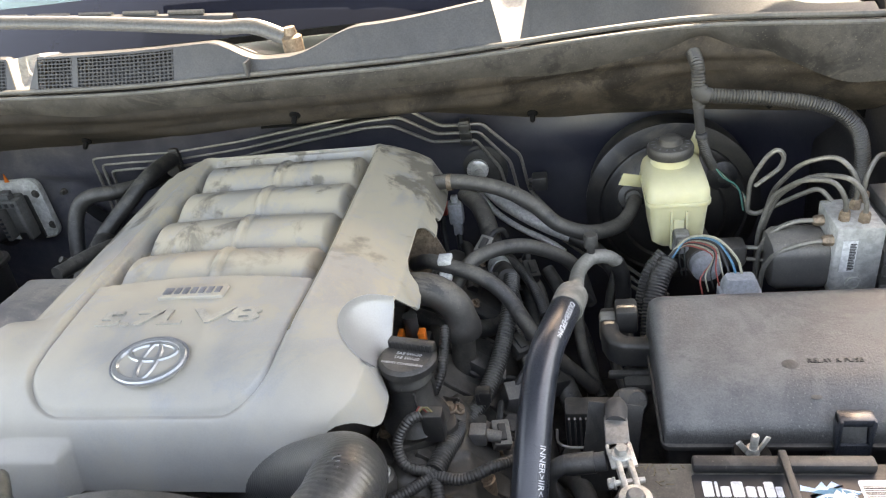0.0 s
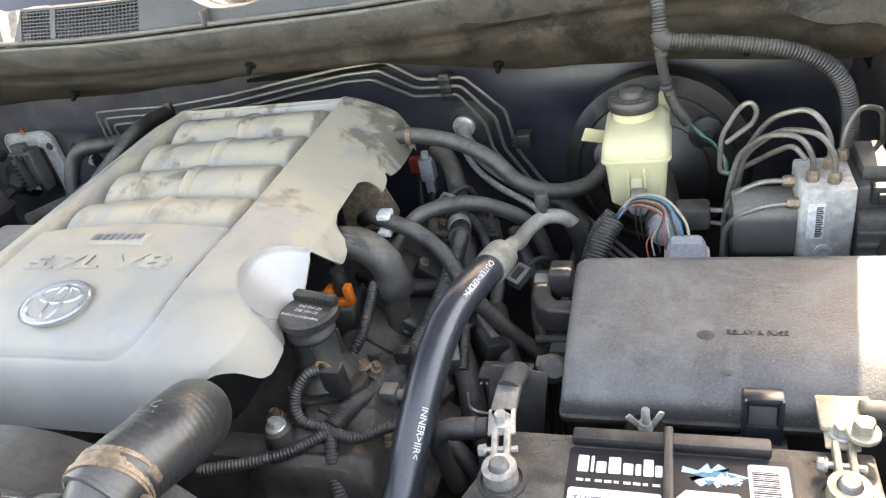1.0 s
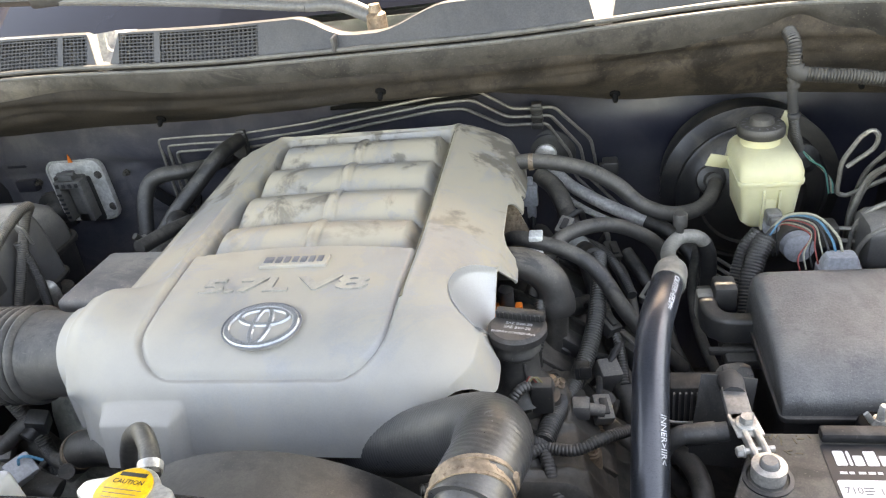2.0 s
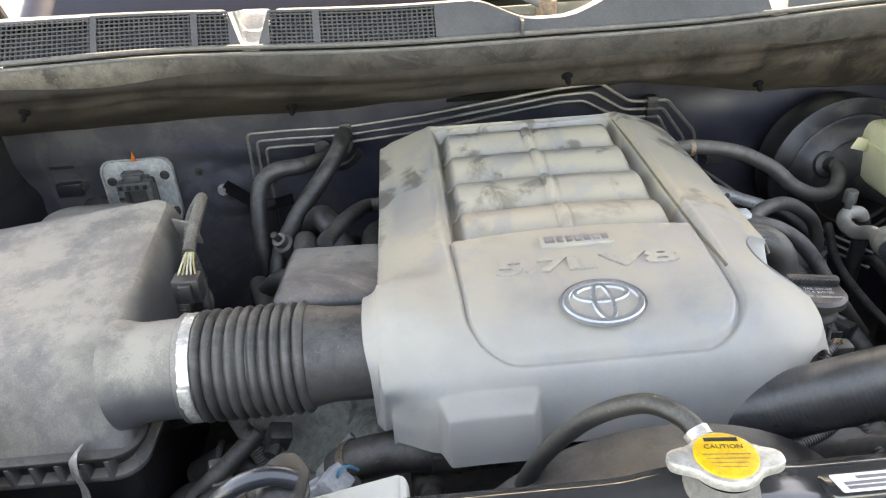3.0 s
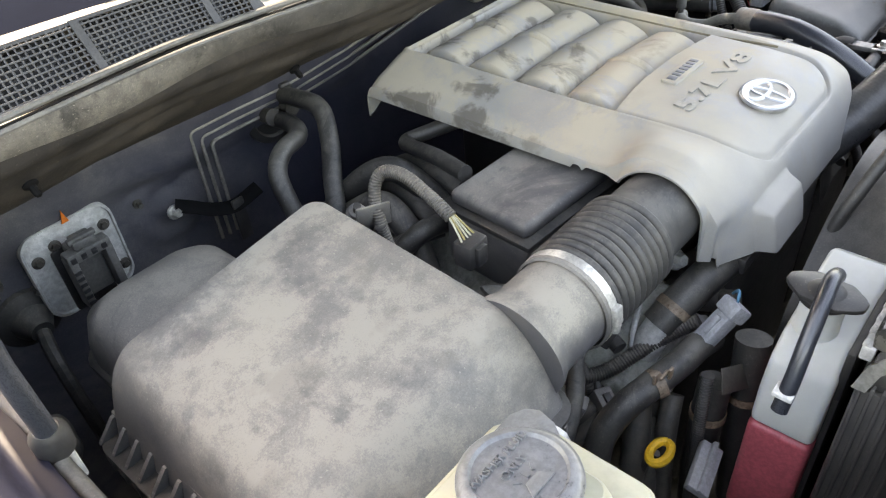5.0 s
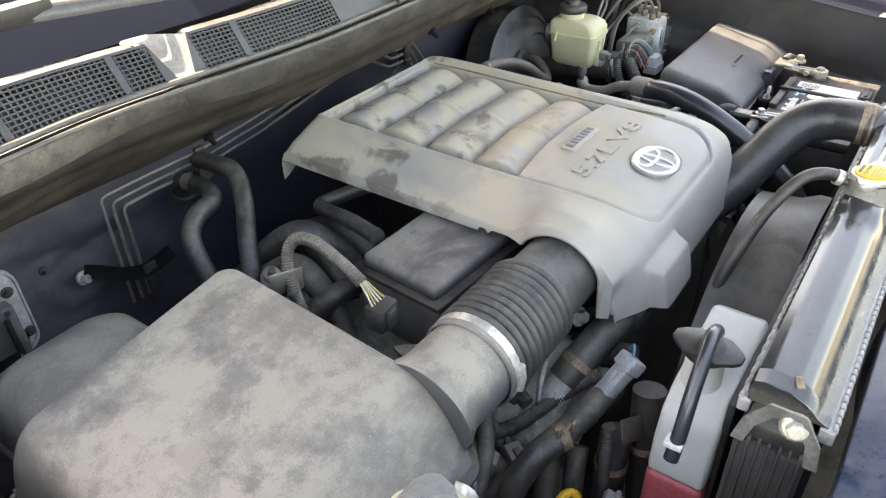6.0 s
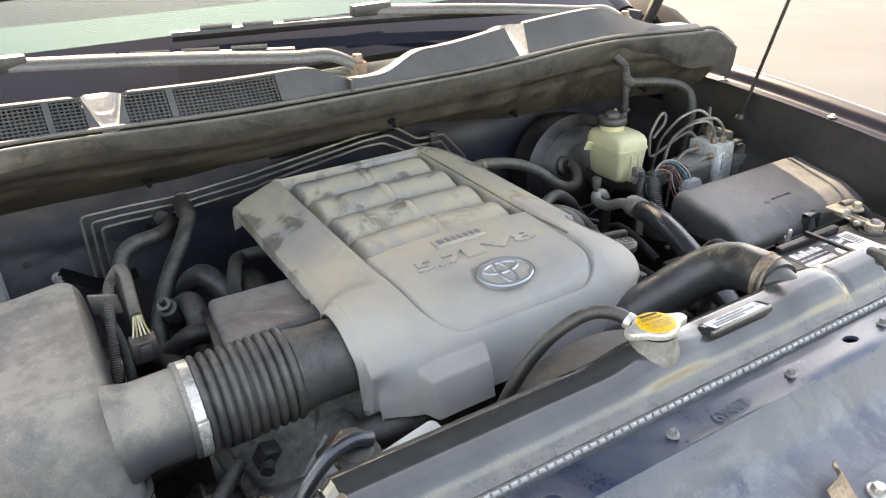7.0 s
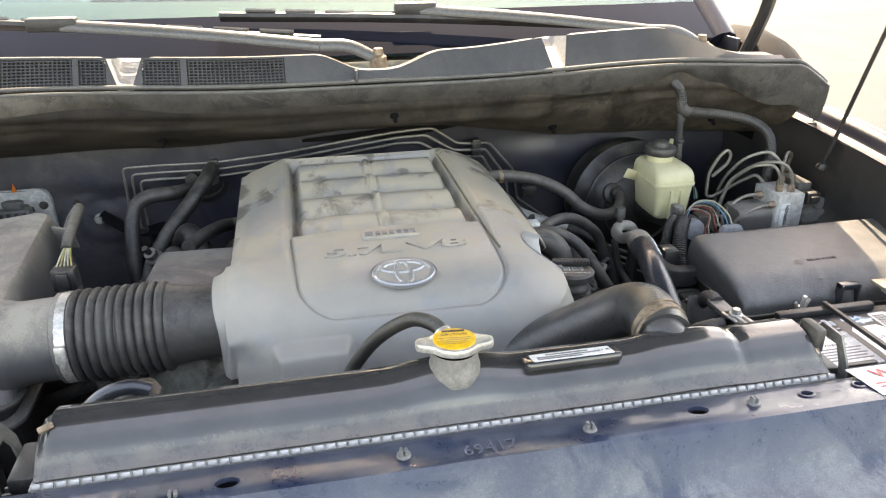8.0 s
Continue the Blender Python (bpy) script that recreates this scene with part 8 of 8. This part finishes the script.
for a_ in (20, 110, 200, 290):
    part("neck_rib", turned(box(0.025, 0.030, -0.0015, 0.0015, -0.056, -0.02, 0.0008), Matrix.Translation((0.247, 0.645, 1.072)) @ pose(0, 0, 0, 0, 0, a_)), "rubber", oil)
OC = Matrix.Translation((0.249, 0.648, 1.072)) @ pose(0, 0, 0, -3, 0, -12)
ocap = part("cap", lathe([(0.032, 0), (0.0355, 0.002), (0.0355, 0.0105), (0.0335, 0.0125), (0.0315, 0.0130), (0.0305, 0.0140), (0.0, 0.0145)], 36, OC, caps=False), "black", oil, "black oil filler cap")
part("grip", turned(prism(rounded(-0.030, 0.030, -0.0065, 0.0065, 0.003), 0.012, 0.024, 0.003), OC @ pose(0, 0.017, 0)), "black", ocap)
for k in range(10):
    part("grip_rib", turned(box(-0.026 + 0.0055 * k, -0.0242 + 0.0055 * k, 0.0095, 0.0108, 0.0145, 0.0225), OC), "black", ocap)
lettering("SAE 0W-20", 0.0068, OC @ pose(0.002, 0.002, 0.0147), "paleprint", ocap, 0.0001, "printed_line")
lettering("SAE 5W-20", 0.0068, OC @ pose(0.002, -0.006, 0.0147), "paleprint", ocap, 0.0001, "printed_line")
lettering("ENERGY CONSERVING", 0.0052, OC @ pose(0, -0.0165, 0.0147), "paleprint", ocap, 0.0001, "printed_line")
eh2 = thing("engine_harness", (0.31, 0.68, 0.95), "ribbed black engine wiring harness with branches and plugs", "wiring")
part("trunk", ribbed([(0.352, 0.930, 1.00), (0.350, 0.87, 0.985), (0.340, 0.80, 0.962), (0.322, 0.735, 0.945), (0.300, 0.675, 0.945), (0.285, 0.615, 0.965), (0.275, 0.575, 0.968)], 0.0128, 0.0046, 0.0016, 12), "conduit", eh2)
part("trunk_clip", merge(box(0.312, 0.332, 0.697, 0.716, 0.955, 0.975, 0.003), box(0.318, 0.334, 0.694, 0.698, 0.962, 0.979, 0.002)), "black", eh2)
part("side_plug", merge(box(0.308, 0.330, 0.640, 0.662, 0.940, 0.962, 0.003), lathe([(0.008, 0), (0.008, 0.02)], 12, along((1, 0, -0.2), (0.328, 0.651, 0.950)))), "dusty", eh2)
part("branch", ribbed([(0.275, 0.575, 0.968), (0.245, 0.570, 0.985), (0.235, 0.585, 1.005), (0.248, 0.600, 1.025), (0.262, 0.610, 1.028)], 0.0070, 0.004, 0.0010), "conduit", eh2)
part("branch", ribbed([(0.275, 0.572, 0.968), (0.235, 0.540, 0.965), (0.19, 0.52, 0.965), (0.14, 0.50, 0.97)], 0.0075, 0.004, 0.0010), "conduit", eh2)
part("branch", ribbed([(0.275, 0.572, 0.966), (0.31, 0.565, 0.968), (0.345, 0.580, 0.972), (0.375, 0.605, 0.96)], 0.0075, 0.004, 0.0010), "conduit", eh2)
part("branch", ribbed([(0.276, 0.570, 0.964), (0.285, 0.54, 0.945), (0.300, 0.51, 0.91), (0.305, 0.49, 0.84)], 0.0085, 0.004, 0.0010), "conduit", eh2)
part("branch", ribbed([(0.268, 0.785, 1.02), (0.268, 0.755, 1.005), (0.264, 0.72, 0.985), (0.250, 0.695, 0.965)], 0.0075, 0.004, 0.0010), "conduit", eh2)
part("plug", box(0.262, 0.288, 0.605, 0.625, 0.985, 1.028, 0.003), "black", eh2, "black wire plug")
for k in range(3):
    part("wire", tube([(0.256, 0.606, 1.027), (0.262 + 0.003 * k, 0.612, 1.038), (0.270 + 0.003 * k, 0.614, 1.027)], 0.0012, 5, 0.005), ("wire_r", "wire_w", "wire_y")[k], eh2)
coil = thing("ignition_coil", (0.29, 0.70, 1.0), "black ignition coil with an orange connector", "ignition coil")
part("body", box(0.208, 0.246, 0.745, 0.80, 0.94, 1.005, 0.005), "black", coil)
part("orange_lock", merge(box(0.205, 0.246, 0.752, 0.762, 1.006, 1.016, 0.002), box(0.205, 0.213, 0.752, 0.776, 1.006, 1.028, 0.002), box(0.236, 0.246, 0.752, 0.766, 1.006, 1.036, 0.002)), "orange", coil, "orange connector lock")
part("stem", lathe([(0.010, 0), (0.010, 0.05)], 14, Matrix.Translation((0.224, 0.775, 1.00))), "black", coil)
inj = thing("wire_connector_pair", (0.225, 1.17, 0.97), "red and grey wire plugs behind the cover", "connector")
part("red_plug", box(0.188, 0.215, 1.185, 1.205, 0.972, 1.000, 0.003), "red", inj)
part("grey_plug", merge(box(0.226, 0.252, 1.135, 1.158, 0.980, 1.022, 0.003), box(0.231, 0.247, 1.138, 1.155, 0.955, 0.98, 0.002), box(0.233, 0.245, 1.14, 1.15, 1.022, 1.036, 0.002)), "greypl", inj)
part("lead", tube([(0.202, 1.195, 0.975), (0.205, 1.17, 0.93), (0.22, 1.12, 0.89), (0.26, 1.05, 0.86)], 0.006, 8, 0.01), "wire_k", inj)
part("lead", tube([(0.239, 1.145, 0.96), (0.243, 1.12, 0.92), (0.26, 1.07, 0.88)], 0.006, 8, 0.01), "wire_k", inj)
th = thing("taped_harness", (0.31, 1.1, 0.98), "dusty taped wiring loom behind the cover", "wiring")
part("loom", tube([(0.255, 1.165, 1.030), (0.285, 1.135, 1.015), (0.305, 1.09, 0.985), (0.318, 1.03, 0.965), (0.335, 0.98, 0.975), (0.345, 0.94, 0.99)], 0.0165, 14, 0.008), "dusthose", th)
part("loom", tube([(0.330, 0.99, 0.97), (0.345, 0.96, 0.93), (0.355, 0.93, 0.88), (0.36, 0.90, 0.80)], 0.016, 14, 0.008), "tape", th)
part("tape_band", lathe([(0.019, -0.010), (0.019, 0.010)], 16, along((0.3, -0.9, 0.1), (0.325, 1.005, 0.968))), "cast", th)
for pts, r, m_ in (([(0.20, 0.88, 0.97), (0.26, 0.86, 0.96), (0.31, 0.88, 0.94), (0.33, 0.92, 0.92)], 0.014, "rubber"), ([(0.40, 1.05, 0.93), (0.43, 1.0, 0.90), (0.46, 0.95, 0.84), (0.47, 0.9, 0.76)], 0.012, "rubber"), ([(0.40, 0.88, 0.90), (0.43, 0.80, 0.88), (0.46, 0.74, 0.82), (0.47, 0.70, 0.74)], 0.016, "rubber"), ([(0.36, 0.80, 0.90), (0.385, 0.75, 0.88), (0.40, 0.70, 0.83)], 0.018, "grimy"), ([(0.52, 1.06, 0.93), (0.50, 0.98, 0.90), (0.50, 0.88, 0.88), (0.52, 0.78, 0.86)], 0.008, "rubber")):
    solo("engine_hose", tube(pts, r, 14, 0.008), m_, "grimy black hose low beside the engine", "hose", "low engine hoses")
for pts, r, m_ in (([(0.35, 1.12, 0.90), (0.37, 1.05, 0.92), (0.39, 0.98, 0.93), (0.40, 0.90, 0.915), (0.39, 0.84, 0.87)], 0.010, "dusthose"), ([(0.30, 1.16, 0.90), (0.335, 1.10, 0.915), (0.36, 1.04, 0.90), (0.375, 0.98, 0.86)], 0.012, "rubber"), ([(0.46, 1.06, 0.87), (0.45, 0.98, 0.89), (0.455, 0.90, 0.87), (0.48, 0.83, 0.84)], 0.009, "dusthose"), ([(0.55, 0.98, 0.90), (0.53, 0.93, 0.93), (0.52, 0.87, 0.93), (0.525, 0.80, 0.90)], 0.009, "rubber"), ([(0.33, 0.70, 0.90), (0.36, 0.66, 0.905), (0.40, 0.62, 0.90), (0.44, 0.60, 0.86)], 0.011, "grimy"), ([(0.42, 0.66, 0.86), (0.44, 0.62, 0.90), (0.455, 0.57, 0.90), (0.45, 0.50, 0.86)], 0.013, "rubber"), ([(0.24, 1.16, 0.92), (0.26, 1.10, 0.95), (0.275, 1.03, 0.965), (0.28, 0.97, 0.95)], 0.010, "dusthose")):
    solo("engine_hose", tube(pts, r, 12, 0.008), m_, "grimy black hose low beside the engine", "hose", "low engine hoses")
for pts, r in (([(0.33, 1.05, 0.955), (0.36, 1.0, 0.965), (0.385, 0.95, 0.955), (0.40, 0.90, 0.945)], 0.0085), ([(0.345, 0.90, 0.955), (0.36, 0.86, 0.945), (0.375, 0.80, 0.925), (0.38, 0.75, 0.90)], 0.0075), ([(0.225, 0.95, 1.00), (0.26, 0.94, 1.005), (0.30, 0.945, 0.995), (0.335, 0.955, 0.985)], 0.0070)):
    solo("wire_conduit", ribbed(pts, r, 0.0042, 0.0011), "conduit", "black corrugated wire conduit between the hoses", "wiring", "loose conduits")
for x, y, z, a, m_ in ((0.375, 1.01, 0.955, 20, "black"), (0.43, 0.93, 0.925, -30, "dusty"), (0.36, 0.83, 0.945, 40, "black"), (0.345, 0.665, 0.935, 15, "dusty"), (0.30, 1.03, 0.995, -20, "dusty")):
    wc_ = thing("small_wire_plug", (x, y, z), "small black wire plug among the engine hoses", "connector", "small wire plugs")
    T = Matrix.Translation((x, y, z)) @ pose(0, 0, 0, 20, 10, a)
    part("body", turned(box(-0.012, 0.012, -0.018, 0.018, -0.010, 0.010, 0.003), T), m_, wc_)
    part("latch", turned(box(-0.005, 0.005, -0.012, 0.010, 0.009, 0.014, 0.001), T), "black", wc_)
    part("lead", turned(tube([(0, 0.016, 0), (0.004, 0.032, 0.002), (0.010, 0.05, -0.010), (0.012, 0.06, -0.04)], 0.0045, 8, 0.008), T), "tape", wc_)
solo("heat_shield", turned(prism([(-0.06, -0.05), (0.025, -0.052), (0.036, -0.02), (0.005, 0.052), (-0.06, 0.06)], -0.001, 0.001), Matrix.Translation((0.212, 0.97, 1.045)) @ pose(0, 0, 0, 82, 0, 0)), "rusty", "brown rusted heat shield plate under the cover edge", "shield")
